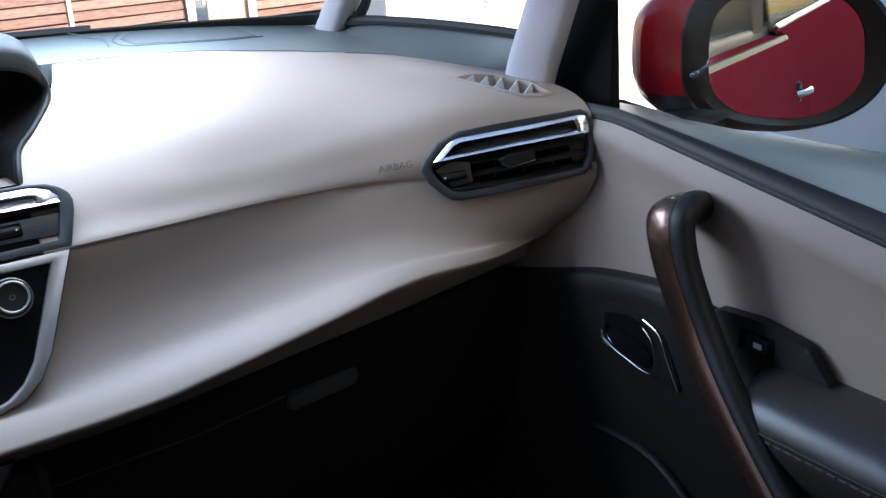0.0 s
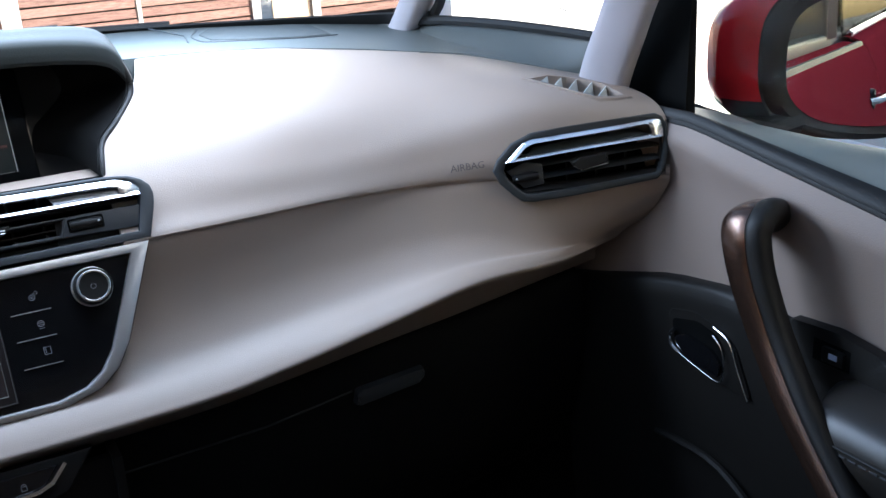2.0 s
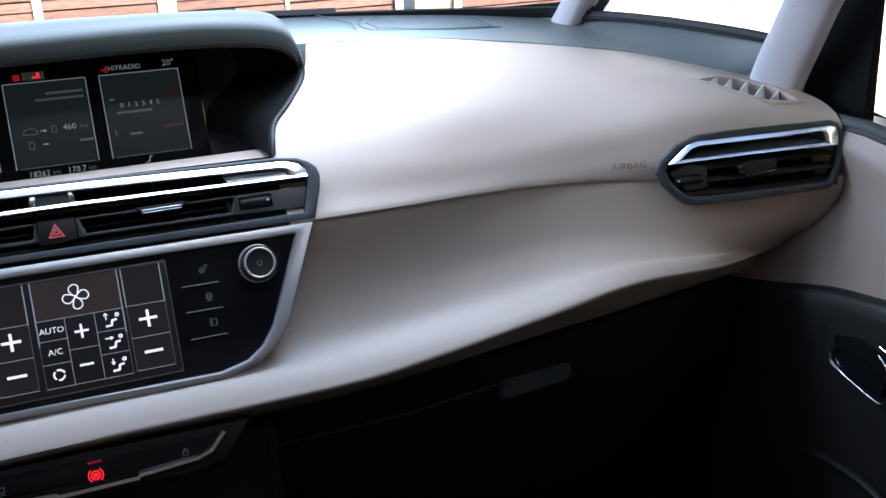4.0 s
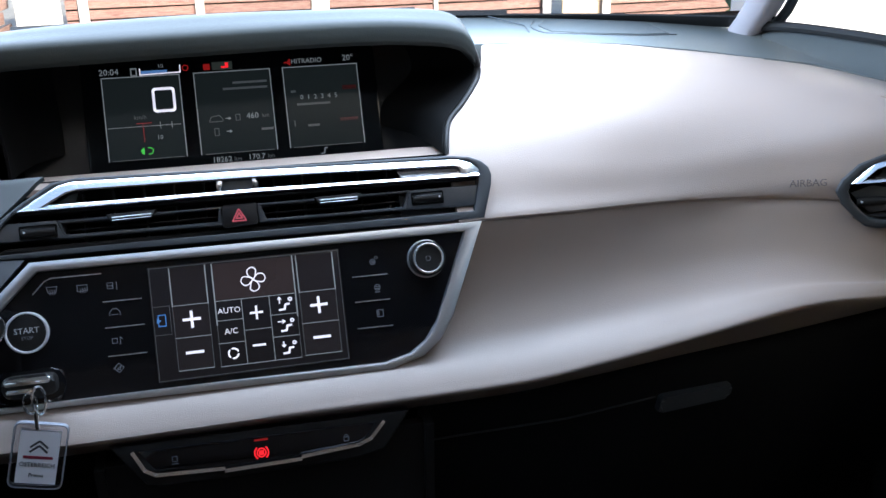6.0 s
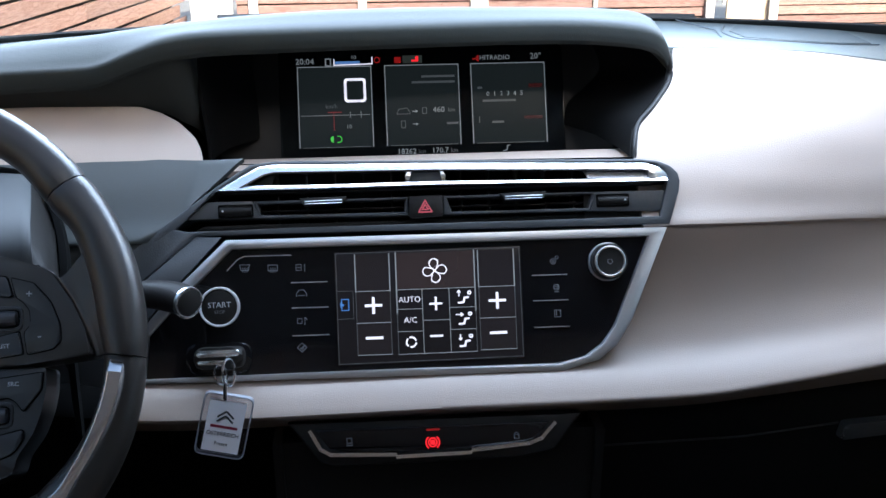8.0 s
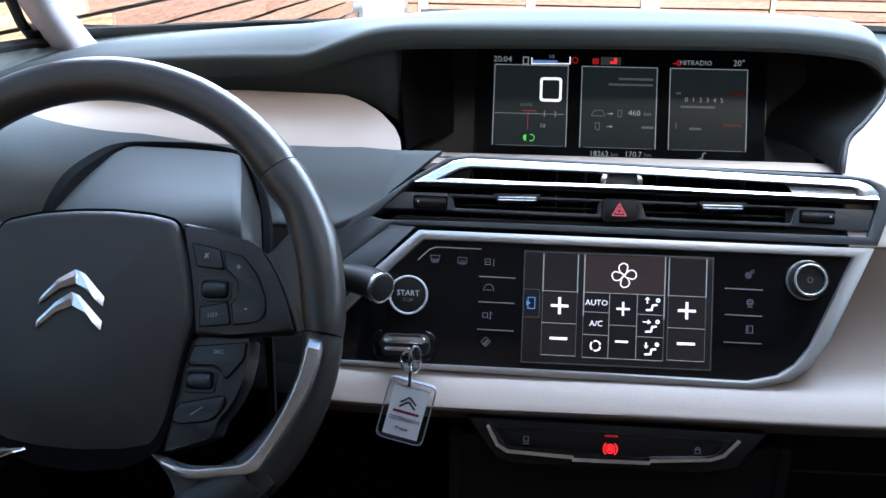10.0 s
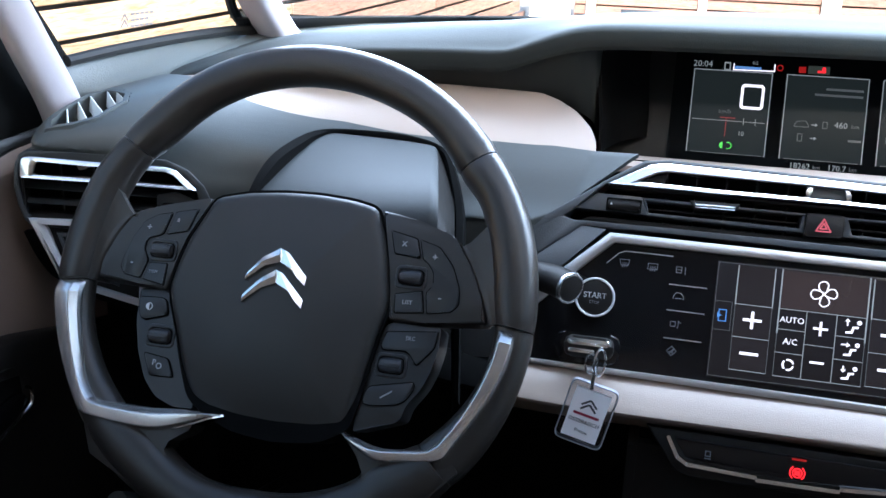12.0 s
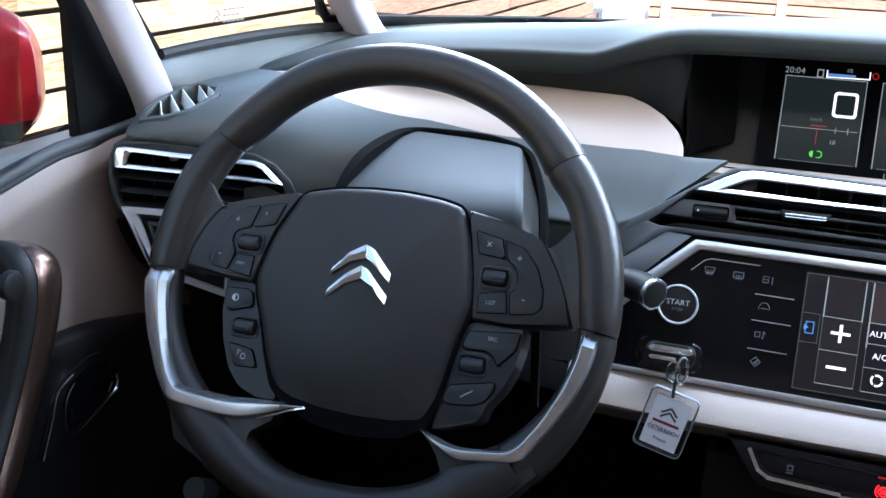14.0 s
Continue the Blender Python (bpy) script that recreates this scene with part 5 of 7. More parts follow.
# ---------------------------------------------------------------- steering wheel
WHEEL = plane_frame((-0.4175, 0.775, 1.0), 0.6) @ pose(0, 0, 0, 0, 0, 0.6)
wheel = thing("steering_wheel", "black leather steering wheel with chrome inserts and button pods", "steering wheel")
VC = 0.022
# bearing clockwise from the top in degrees, inner and outer radius of the rim
RIM = [(-180, 0.1655, 0.2050), (-165, 0.1668, 0.2045), (-152, 0.1610, 0.2042), (-145, 0.1590, 0.2042), (-132, 0.1660, 0.2018), (-117, 0.1690, 0.2000), (-103, 0.1690, 0.1995), (-92, 0.1650, 0.1980), (-80, 0.1635, 0.1968),
       (-69, 0.1640, 0.1965), (-60, 0.1640, 0.1940), (-49, 0.1590, 0.1937), (-32, 0.1612, 0.1953), (-13, 0.1604, 0.1946), (4, 0.1590, 0.1933), (23, 0.1583, 0.1920), (41, 0.1590, 0.1912), (54, 0.1562, 0.1918), (64, 0.1610, 0.1935),
       (74, 0.1605, 0.1957), (89, 0.1630, 0.1980), (103, 0.1720, 0.2017), (115, 0.1730, 0.2052), (130, 0.1690, 0.2080), (145, 0.1600, 0.2075), (152, 0.1660, 0.2070), (165, 0.1672, 0.2060), (180, 0.1655, 0.2050)]
RIM_D = np.array(curve_through(RIM, 6))


def rim_radii(deg):
    d = (deg + 180) % 360 - 180
    return float(np.interp(d, RIM_D[:, 0], RIM_D[:, 1])), float(np.interp(d, RIM_D[:, 0], RIM_D[:, 2]))


def rim_at(deg, r):
    a = radians(deg)
    return r * math.sin(a), VC + r * math.cos(a)


def rim_bm(a0, a1, n, deep=0.0172, sides=20):
    """A stretch of the rim, drawn in a little at its seams."""
    bm = bmesh.new()
    loops = []
    for k in range(n + 1):
        deg = a0 + (a1 - a0) * k / n
        r0, r1 = rim_radii(deg)
        mid, half = (r0 + r1) / 2, (r1 - r0) / 2
        end = min(1.0, 0.945 + 0.055 * min(k, n - k) / 1.5)
        loop = []
        for j in range(sides):
            b = 2 * math.pi * j / sides
            c, q = math.cos(b), math.sin(b)
            u, v = rim_at(deg, mid + half * end * math.copysign(abs(c) ** 0.92, c))
            loop.append(bm.verts.new(WHEEL @ Vector((u, v, deep * end * math.copysign(abs(q) ** 0.92, q)))))
        loops.append(loop)
    for p, q in zip(loops, loops[1:]):
        for j in range(sides):
            bm.faces.new((p[j], p[(j + 1) % sides], q[(j + 1) % sides], q[j]))
    bm.faces.new(loops[0])
    bm.faces.new(loops[-1][::-1])
    return bm


part("rim", rim_bm(-57.5, 53.5, 80), LEATHER, wheel, "smooth black leather rim top")
for a0, a1, n, label in ((53.8, 97, 30, "black leather grip beside the spoke"), (97.2, 133, 24, "black rim behind the chrome insert"), (133.2, 226, 60, "black leather lower rim"), (226.2, 263, 24, "black rim behind the chrome insert"), (263.2, 302.2, 30, "black leather grip beside the spoke")):
    part("rim", rim_bm(a0, a1, n, 0.0125 if n == 24 else 0.0172), LEATHER, wheel, label)
INSERT = mat("brushed_chrome", (0.82, 0.80, 0.78), 0.25, 0.88, grain=0.12, grain_size=300)


def insert_bm(outer, inner, prof, n=46):
    """A curved metal band between two edges in the wheel's plane; prof gives height across it."""
    o, i = along(curve_through(outer, 6), n), along(curve_through(inner, 6), n)
    rows = []
    for k, (a, b) in enumerate(zip(o, i)):
        low = min(1.0, 0.45 + min(k, n - 1 - k) / 5)
        rows.append([WHEEL @ Vector((a[0] + (b[0] - a[0]) * f, a[1] + (b[1] - a[1]) * f, h if h < 0 else h * low)) for f, h in prof])
    return grid_bm(rows)


INS_L_OUT = [(-0.1945, 0.0017), (-0.1905, -0.0233), (-0.1788, -0.0553), (-0.1649, -0.0816), (-0.1525, -0.1004), (-0.1435, -0.1069), (-0.1105, -0.1108), (-0.0755, -0.1096), (-0.0329, -0.0924)]
INS_L_IN = [(-0.1690, 0.0030), (-0.1672, -0.0200), (-0.1600, -0.0477), (-0.1498, -0.0744), (-0.1397, -0.0890), (-0.1300, -0.0925), (-0.0968, -0.0938), (-0.0673, -0.0915), (-0.0340, -0.0918)]
INS_R_OUT = [(0.1860, -0.0003), (0.1860, -0.0121), (0.1826, -0.0315), (0.1752, -0.0515), (0.1639, -0.0722), (0.1522, -0.0908), (0.1474, -0.0999), (0.1410, -0.1044), (0.1167, -0.1077), (0.0907, -0.1092), (0.0631, -0.0930)]
INS_R_IN = [(0.1712, -0.0002), (0.1711, -0.0100), (0.1683, -0.0274), (0.1613, -0.0496), (0.1520, -0.0700), (0.1420, -0.0855), (0.1332, -0.0945), (0.1283, -0.0965), (0.1115, -0.0985), (0.0898, -0.0993), (0.0640, -0.0920)]
for o, i, prof in ((INS_L_OUT, INS_L_IN, [(0.0, -0.006), (0.015, 0.0110), (0.05, 0.0150), (0.14, 0.0182), (0.18, 0.0187), (0.42, 0.0197), (0.66, 0.0200), (0.70, 0.0197), (0.90, 0.0150), (0.96, 0.0120), (1.0, -0.006)]),
                   (INS_R_OUT, INS_R_IN, [(0.0, -0.006), (0.03, 0.0120), (0.16, 0.0168), (0.22, 0.0172), (0.48, 0.0182), (0.72, 0.0184), (0.77, 0.0180), (0.93, 0.0140), (1.0, -0.006)])):
    part("chrome_insert", insert_bm(o, i, prof), INSERT, wheel, "brushed chrome insert", auto=18)
part("insert_tip", insert_bm([(-0.0765, -0.1120), (-0.0550, -0.1042), (-0.0305, -0.0940)], [(-0.0765, -0.1090), (-0.0550, -0.1008), (-0.0329, -0.0915)], [(0.0, -0.004), (0.1, 0.006), (0.4, 0.0125), (1.0, 0.013)], 16), BRIGHT, wheel, "bright folded end of the insert")
for outline in ([(-0.1510, -0.0990), (-0.1118, -0.1070), (-0.0767, -0.1080), (-0.0520, -0.1000), (-0.0560, -0.1085), (-0.0715, -0.1165), (-0.0740, -0.1240), (-0.0640, -0.1390), (-0.0900, -0.1560), (-0.1350, -0.1350)],
                [(0.0660, -0.0935), (0.0902, -0.1070), (0.1162, -0.1050), (0.1480, -0.0960), (0.1560, -0.1100), (0.1300, -0.1380), (0.0920, -0.1500), (0.0875, -0.1330), (0.0862, -0.1180), (0.0800, -0.1085)]):
    part("lower_spoke", prism(outline, WHEEL, -0.012, 0.0115, 0.0012), LEATHER, wheel, "black leather web between rim and insert")
stitches = []
for k in range(110):
    u, v = rim_at(-53 + 105 * k / 109, rim_radii(-53 + 105 * k / 109)[0] + 0.0014)
    stitches.append(prism(rect(u - 0.0011, v - 0.0007, u + 0.0011, v + 0.0007), WHEEL, -0.005, 0.0035))
for k in range(66):
    u, v = rim_at(-160 - 46 * k / 65, rim_radii(-160 - 46 * k / 65)[0] + 0.0014)
    stitches.append(prism(rect(u - 0.0011, v - 0.0007, u + 0.0011, v + 0.0007), WHEEL, -0.002, 0.0062))
tagged(part("stitching", merge(*stitches), RUBBER, wheel, "black thread along the inner rim"), kind="stuff")
HUB = [(-0.0699, 0.0785), (-0.0413, 0.0852), (-0.0122, 0.0880), (0.0167, 0.0885), (0.0456, 0.0863), (0.0659, 0.0819), (0.0751, 0.0592), (0.0805, 0.0373), (0.0845, 0.0155), (0.0848, 0.0009), (0.0804, -0.0138), (0.0760, -0.0385), (0.0720, -0.0651), (0.0664, -0.0896), (0.0448, -0.1010), (0.0088, -0.1050), (-0.0253, -0.1010), (-0.0490, -0.0915), (-0.0635, -0.0813), (-0.0739, -0.0580), (-0.0831, -0.0318), (-0.0924, -0.0098), (-0.0958, 0.0015), (-0.0920, 0.0234), (-0.0865, 0.0433), (-0.0778, 0.0612)]
AIRBAG_SKIN = mat("airbag_cover_plastic", (0.0255, 0.0230, 0.0205), 0.46, grain=0.3, grain_size=1800, vary=0.08)
WHEEL_PLASTIC = mat("wheel_plastic", (0.0255, 0.0232, 0.0210), 0.42, grain=0.22, grain_size=1800, vary=0.08)
BUTTON = mat("button_plastic", (0.0175, 0.0175, 0.0178), 0.38, grain=0.15, grain_size=1800, vary=0.08)


def offset_loop(poly, d):
    """A closed outline moved inwards by d."""
    n = len(poly)
    area = sum(poly[i - 1][0] * poly[i][1] - poly[i][0] * poly[i - 1][1] for i in range(n))
    sg = 1 if area > 0 else -1
    out = []
    for i in range(n):
        t = Vector(poly[(i + 1) % n]) - Vector(poly[i - 1])
        t.normalize()
        out.append((poly[i][0] - t.y * d * sg, poly[i][1] + t.x * d * sg))
    return out


def cushion(poly, m, z0, z1, rise, edge=0.009, levels=5):
    """A soft cover: the outline rounds over into a slightly domed top."""
    loops = [(poly, z0)]
    for k in range(levels + 1):
        a = k / levels * math.pi / 2
        loops.append((offset_loop(poly, edge * (1 - math.cos(a))), z1 - edge * 0.8 * (1 - math.sin(a))))
    top = loops[-1][0]
    c = (sum(p[0] for p in top) / len(top), sum(p[1] for p in top) / len(top))
    for k in range(1, 7):
        q = 1 - k / 7
        loops.append(([(c[0] + (p[0] - c[0]) * q, c[1] + (p[1] - c[1]) * q) for p in top], z1 + rise * (1 - q * q)))
    bm = bmesh.new()
    vs = [[bm.verts.new(m @ Vector((u, v, z - 1.3 * max(0.0, -0.015 - v) ** 2 if z > 0 else z))) for u, v in lp] for lp, z in loops]
    n = len(poly)
    for a, b in zip(vs, vs[1:]):
        for i in range(n):
            bm.faces.new((a[i], a[(i + 1) % n], b[(i + 1) % n], b[i]))
    bm.faces.new(vs[-1])
    bm.faces.new(vs[0][::-1])
    return bm


HUB_R = along(round_poly(HUB, 0.006, 4) + [round_poly(HUB, 0.006, 4)[0]], 121)[:-1]
part("hub", cushion(HUB_R, WHEEL, -0.045, 0.0120, 0.0085), AIRBAG_SKIN, wheel, "soft black airbag cover")
part("hub_gap", prism(offset_loop(HUB_R, -0.0022), WHEEL, -0.03, 0.0052), CAVITY, wheel, "dark gap round the airbag cover")
# two chevrons, each of two bevelled arms
for left, right in (([(-0.0276, 0.0126), (-0.0260, 0.0183), (-0.0147, 0.0319), (-0.0021, 0.0396), (-0.0007, 0.0289), (-0.0131, 0.0248)], [(-0.0021, 0.0396), (0.0052, 0.0365), (0.0221, 0.0191), (0.0217, 0.0123), (0.0103, 0.0219), (-0.0007, 0.0289)]),
                    ([(-0.0273, -0.0050), (-0.0268, 0.0009), (-0.0146, 0.0146), (-0.0031, 0.0226), (-0.0018, 0.0124), (-0.0138, 0.0070)], [(-0.0031, 0.0226), (0.0032, 0.0199), (0.0222, 0.0013), (0.0218, -0.0054), (0.0112, 0.0045), (-0.0018, 0.0124)])):
    arms = []
    for arm in (left, right):
        c = [tuple(np.mean([arm[i], arm[j]], axis=0)) for i, j in ((0, 1), (2, 5), (3, 4))]
        bm = bmesh.new()
        base = [bm.verts.new(WHEEL @ Vector((u, v, 0.012))) for u, v in arm]
        rim_v = [bm.verts.new(WHEEL @ Vector((u, v, 0.0222))) for u, v in arm]
        ridge = [bm.verts.new(WHEEL @ Vector((u, v, z))) for (u, v), z in zip(c, (0.0228, 0.0240, 0.0243))]
        for i in range(6):
            bm.faces.new((base[i], base[(i + 1) % 6], rim_v[(i + 1) % 6], rim_v[i]))
        for f in ((0, 1, "r0"), (1, 2, "r1", "r0"), (2, 3, "r2", "r1"), (3, 4, "r2"), (4, 5, "r1", "r2"), (5, 0, "r0", "r1")):
            bm.faces.new([ridge[int(q[1])] if isinstance(q, str) else rim_v[q] for q in f])
        arms.append(bm)
    part("badge", merge(*arms), BADGE, wheel, "bright chrome chevron badge", auto=12)
PLATE_L = [(-0.0725, 0.0784), (-0.1056, 0.0709), (-0.1277, 0.0644), (-0.1396, 0.0590), (-0.1511, 0.0408), (-0.1593, 0.0200), (-0.1627, 0.0040), (-0.1263, 0.0025), (-0.1003, -0.0010), (-0.0955, 0.0238), (-0.0899, 0.0437), (-0.0813, 0.0617)]
PLATE_R = [(0.0695, 0.0813), (0.1022, 0.0748), (0.1236, 0.0671), (0.1320, 0.0619), (0.1453, 0.0423), (0.1551, 0.0218), (0.1624, 0.0010), (0.1156, -0.0032), (0.0862, -0.0045), (0.0856, 0.0161), (0.0816, 0.0380), (0.0762, 0.0600)]
for plate in (PLATE_L, PLATE_R):
    part("spoke_plate", prism(round_poly(plate, 0.003, 3), WHEEL, -0.024, 0.0060, 0.0035, 3), WHEEL_PLASTIC, wheel, "black plastic spoke cover")
# leather that runs from the grips over to the spoke covers
for a0, a1, edge in ((-70, -97, [(-0.1265, 0.0655), (-0.1400, 0.0588), (-0.1515, 0.0406), (-0.1597, 0.0198), (-0.1640, 0.0010)]), (71, 97, [(0.1225, 0.0682), (0.1324, 0.0617), (0.1457, 0.0421), (0.1555, 0.0216), (0.1640, 0.0000)])):
    e = along(curve_through(edge, 5), 22)
    rows = []
    for k, q in enumerate(e):
        deg = a0 + (a1 - a0) * k / 21
        r0, r1 = rim_radii(deg)
        crest, lip = rim_at(deg, (r0 + r1) / 2), rim_at(deg, r0 + 0.004)
        dip = 0.0220 * (1 - k / 21) ** 2.5
        mid = (lip[0] * 0.45 + q[0] * 0.55, lip[1] * 0.45 + q[1] * 0.55 - dip * 0.6)
        prof = [(*crest, 0.0145), (*lip, 0.0102), (*mid, 0.0074 - dip * 0.1), (q[0], q[1], 0.0052), (q[0] + (0.004 if q[0] < 0 else -0.004), q[1], -0.004)]
        rows.append([WHEEL @ Vector(p) for p in curve_through(prof, 4)])
    part("spoke_leather", grid_bm(rows, 0.007, WHEEL.to_3x3() @ Vector((0, 0, -1))), LEATHER, wheel, "black leather between grip and spoke cover")
LO_L = [(-0.1251, 0.0000), (-0.0975, -0.0010), (-0.0886, -0.0273), (-0.0782, -0.0582), (-0.0668, -0.0814), (-0.0580, -0.0905), (-0.0777, -0.0912), (-0.0943, -0.0849), (-0.1063, -0.0721), (-0.1163, -0.0504), (-0.1224, -0.0278)]
LO_R = [(0.0865, -0.0050), (0.1280, -0.0045), (0.1277, -0.0214), (0.1247, -0.0369), (0.1188, -0.0528), (0.1083, -0.0674), (0.1059, -0.0790), (0.0700, -0.0915), (0.0722, -0.0650), (0.0762, -0.0383), (0.0810, -0.0156)]
for lo in (LO_L, LO_R):
    part("button_pod", prism(round_poly(lo, 0.004, 3), WHEEL, -0.030, 0.0010, 0.0016, 2), BUTTON, wheel, "black lower button pod")


def button(poly, r=0.003, z=0.0045, mark=None, size=0.006, at_uv=None):
    """A key with a dark gap round it."""
    loop = round_poly(poly, r)
    b = part("button", prism(offset_loop(loop, 0.0007), WHEEL, -0.002, z + 0.003, 0.0010), BUTTON, wheel)
    part("button_gap", prism(offset_loop(loop, -0.0002), WHEEL, -0.002, z + 0.0018), CAVITY, b)
    if mark:
        c = at_uv or (sum(p[0] for p in poly) / len(poly), sum(p[1] for p in poly) / len(poly))
        words(mark, WHEEL @ Matrix.Translation((0, 0, z + 0.003)), c[0], c[1], size, WHEEL_MARK, b)
    return b


WHEEL_MARK = mat("printed_pale_grey", (0.34, 0.34, 0.36), 0.6, vary=0.02)
button([(-0.1055, 0.0630), (-0.1170, 0.0606), (-0.1285, 0.0543), (-0.1369, 0.0391), (-0.1420, 0.0214), (-0.1428, 0.0140), (-0.1382, 0.0084), (-0.1235, 0.0061), (-0.1191, 0.0220), (-0.1244, 0.0310), (-0.1233, 0.0394), (-0.1103, 0.0439)], 0.002, mark="+", size=0.0085, at_uv=(-0.1233, 0.0486))
words("-", WHEEL @ Matrix.Translation((0, 0, 0.0076)), -0.1330, 0.0191, 0.009, WHEEL_MARK, wheel)
button([(-0.1031, 0.0637), (-0.0832, 0.0680), (-0.0893, 0.0485), (-0.1078, 0.0442)], 0.0015, mark="II", size=0.0046, at_uv=(-0.0991, 0.0565))
button([(-0.1179, 0.0205), (-0.1018, 0.0205), (-0.1020, 0.0025), (-0.1214, 0.0059)], 0.0015, mark="MEM", size=0.0036, at_uv=(-0.1126, 0.0127))
button([(0.0790, 0.0655), (0.1012, 0.0607), (0.1058, 0.0450), (0.0842, 0.0472)], 0.0015, mark="x", size=0.0085, at_uv=(0.0915, 0.0560))
button([(0.1030, 0.0604), (0.1195, 0.0557), (0.1316, 0.0418), (0.1387, 0.0253), (0.1399, 0.0124), (0.1344, 0.0064), (0.1158, 0.0032), (0.1130, 0.0194), (0.1177, 0.0254), (0.1168, 0.0354), (0.1123, 0.0414), (0.1072, 0.0447)], 0.002, mark="+", size=0.0085, at_uv=(0.1168, 0.0469))
words("-", WHEEL @ Matrix.Translation((0, 0, 0.0076)), 0.1246, 0.0165, 0.009, WHEEL_MARK, wheel)
button([(0.0892, 0.0165), (0.1105, 0.0208), (0.1138, 0.0038), (0.0905, 0.0012)], 0.0015, mark="LIST", size=0.0044, at_uv=(0.1000, 0.0103))
button([(-0.1235, -0.0075), (-0.1028, -0.0065), (-0.0980, -0.0091), (-0.0953, -0.0204), (-0.1160, -0.0264), (-0.1200, -0.0227)], 0.003, 0.0005)
button([(-0.1104, -0.0514), (-0.0882, -0.0543), (-0.0810, -0.0690), (-0.1018, -0.0695)], 0.003, 0.0005, "P", 0.0065, (-0.0990, -0.0590))
part("wheel_mark", ring(WHEEL, 0.0017, 0.0025, 0.0035, 0.0039, n=12, u=-0.0945, v=-0.0612), WHEEL_MARK, wheel)
part("moon_mark", prism(arc(-0.1125, -0.0150, 0.0028, 90, 270, 8), WHEEL, 0.0035, 0.0039), LIGHT_MARK, wheel)
part("moon_mark", stroke(arc(-0.1125, -0.0150, 0.0028, -90, 90, 8), WHEEL, 0.0006, 0.0035, 0.0039), LIGHT_MARK, wheel)
button([(0.0862, -0.0125), (0.1264, -0.0085), (0.1250, -0.0216), (0.1127, -0.0366), (0.1070, -0.0289), (0.1021, -0.0262), (0.0844, -0.0272), (0.0827, -0.0231)], 0.002, 0.0005, "SRC", 0.0044, (0.1057, -0.0165))
button([(0.0792, -0.0550), (0.1130, -0.0480), (0.1138, -0.0543), (0.1078, -0.0637), (0.1007, -0.0677), (0.0812, -0.0702), (0.0745, -0.0690), (0.0758, -0.0601)], 0.003, 0.0005)
part("phone_mark", stroke(curve_through([(0.0890, -0.0630), (0.0915, -0.0612), (0.0945, -0.0592), (0.0970, -0.0575)], 3), WHEEL, 0.0011, 0.0035, 0.0039), WHEEL_MARK, wheel)
ROLLER = mat("roller_grey", (0.035, 0.035, 0.037), 0.33, grain=0.2, grain_size=1500)
for u, v, z in ((-0.1085, 0.0310, 0.006), (0.1001, 0.0299, 0.006), (-0.0990, -0.0374, 0.001), (0.0931, -0.0380, 0.001)):
    seat_bm = frame_ring(round_poly(rect(u - 0.0125, v - 0.0092, u + 0.0125, v + 0.0092), 0.005), round_poly(rect(u - 0.0100, v - 0.0062, u + 0.0100, v + 0.0062), 0.0035), WHEEL, z - 0.006, z + 0.0010, 0.001)
    q = [(u - 0.0090, 0.0030), (u - 0.0082, 0.0048), (u - 0.0060, 0.0056), (u, 0.0058), (u + 0.0060, 0.0056), (u + 0.0082, 0.0048), (u + 0.0090, 0.0030)]
    r = part("roller", tube([WHEEL @ Vector((a, v, z + 0.0010)) for a, _ in q], [b for _, b in q], 18), ROLLER, wheel, "rounded dark grey roller")
    part("roller_seat", seat_bm, BUTTON, r)
    part("roller_pit", prism(round_poly(rect(u - 0.0105, v - 0.0068, u + 0.0105, v + 0.0068), 0.0035), WHEEL, z - 0.004, z + 0.0003), CAVITY, r)
    part("roller_rib", merge(*[prism(rect(u - 0.0070, v + d - 0.0004, u + 0.0070, v + d + 0.0004), WHEEL, z + 0.002, z + 0.0070 - abs(d) * 0.35, 0.0002) for d in (-0.0026, -0.0009, 0.0009, 0.0026)]), ROLLER, r)
part("column", tube([WHEEL @ Vector((0, 0.0, -0.02)), WHEEL @ Vector((0, 0.005, -0.09)), WHEEL @ Vector((0, 0.01, -0.20))], [0.050, 0.055, 0.07], 20), BLACK, wheel, "black steering column shroud")
stalk = thing("control_stalk", "black wiper stalk with a chrome-ringed end", "stalk")
STALK = curve_through([(-0.330, 0.888, 1.003, 0.0085), (-0.265, 0.891, 1.004, 0.0095), (-0.236, 0.888, 1.004, 0.0120), (-0.216, 0.879, 1.004, 0.0132), (-0.2045, 0.8685, 1.0035, 0.0128)], 4)
part("arm", tube([tuple(q[:3]) for q in STALK], [float(q[3]) for q in STALK], 20), BLACK, stalk, "black stalk that swells towards its end")
END = look((-0.2040, 0.8680, 1.0035), (-0.2113, 0.8752, 1.0036))
part("end_ring", ring(END, 0.0112, 0.0134, -0.0020, 0.0012, 0.0006, n=28), BRIGHT, stalk, "bright chrome ring")
part("end_cap", disc(END, 0.0113, -0.001, 0.0018, 0.0012, n=28), BLACK, stalk, "dark grey end cap")
SM = Matrix(((0.87, 0, 0.46, -0.2225), (-0.49, 0, -0.87, 0.8705), (0, 1, 0, 1.0065), (0, 0, 0, 1)))
part("mark", merge(prism([(-0.0035, 0.0), (0, 0.0022), (0, -0.0022)], SM, 0, 0.001), prism([(0.0, 0.0), (0.0035, 0.0022), (0.0035, -0.0022)], SM, 0, 0.001)), LIGHT_MARK, stalk)
words("0", SM, -0.016, 0.001, 0.006, GREY_MARK, stalk)
pedal = thing("pedal", "dark grey rubber-topped pedal in the footwell", "pedal")
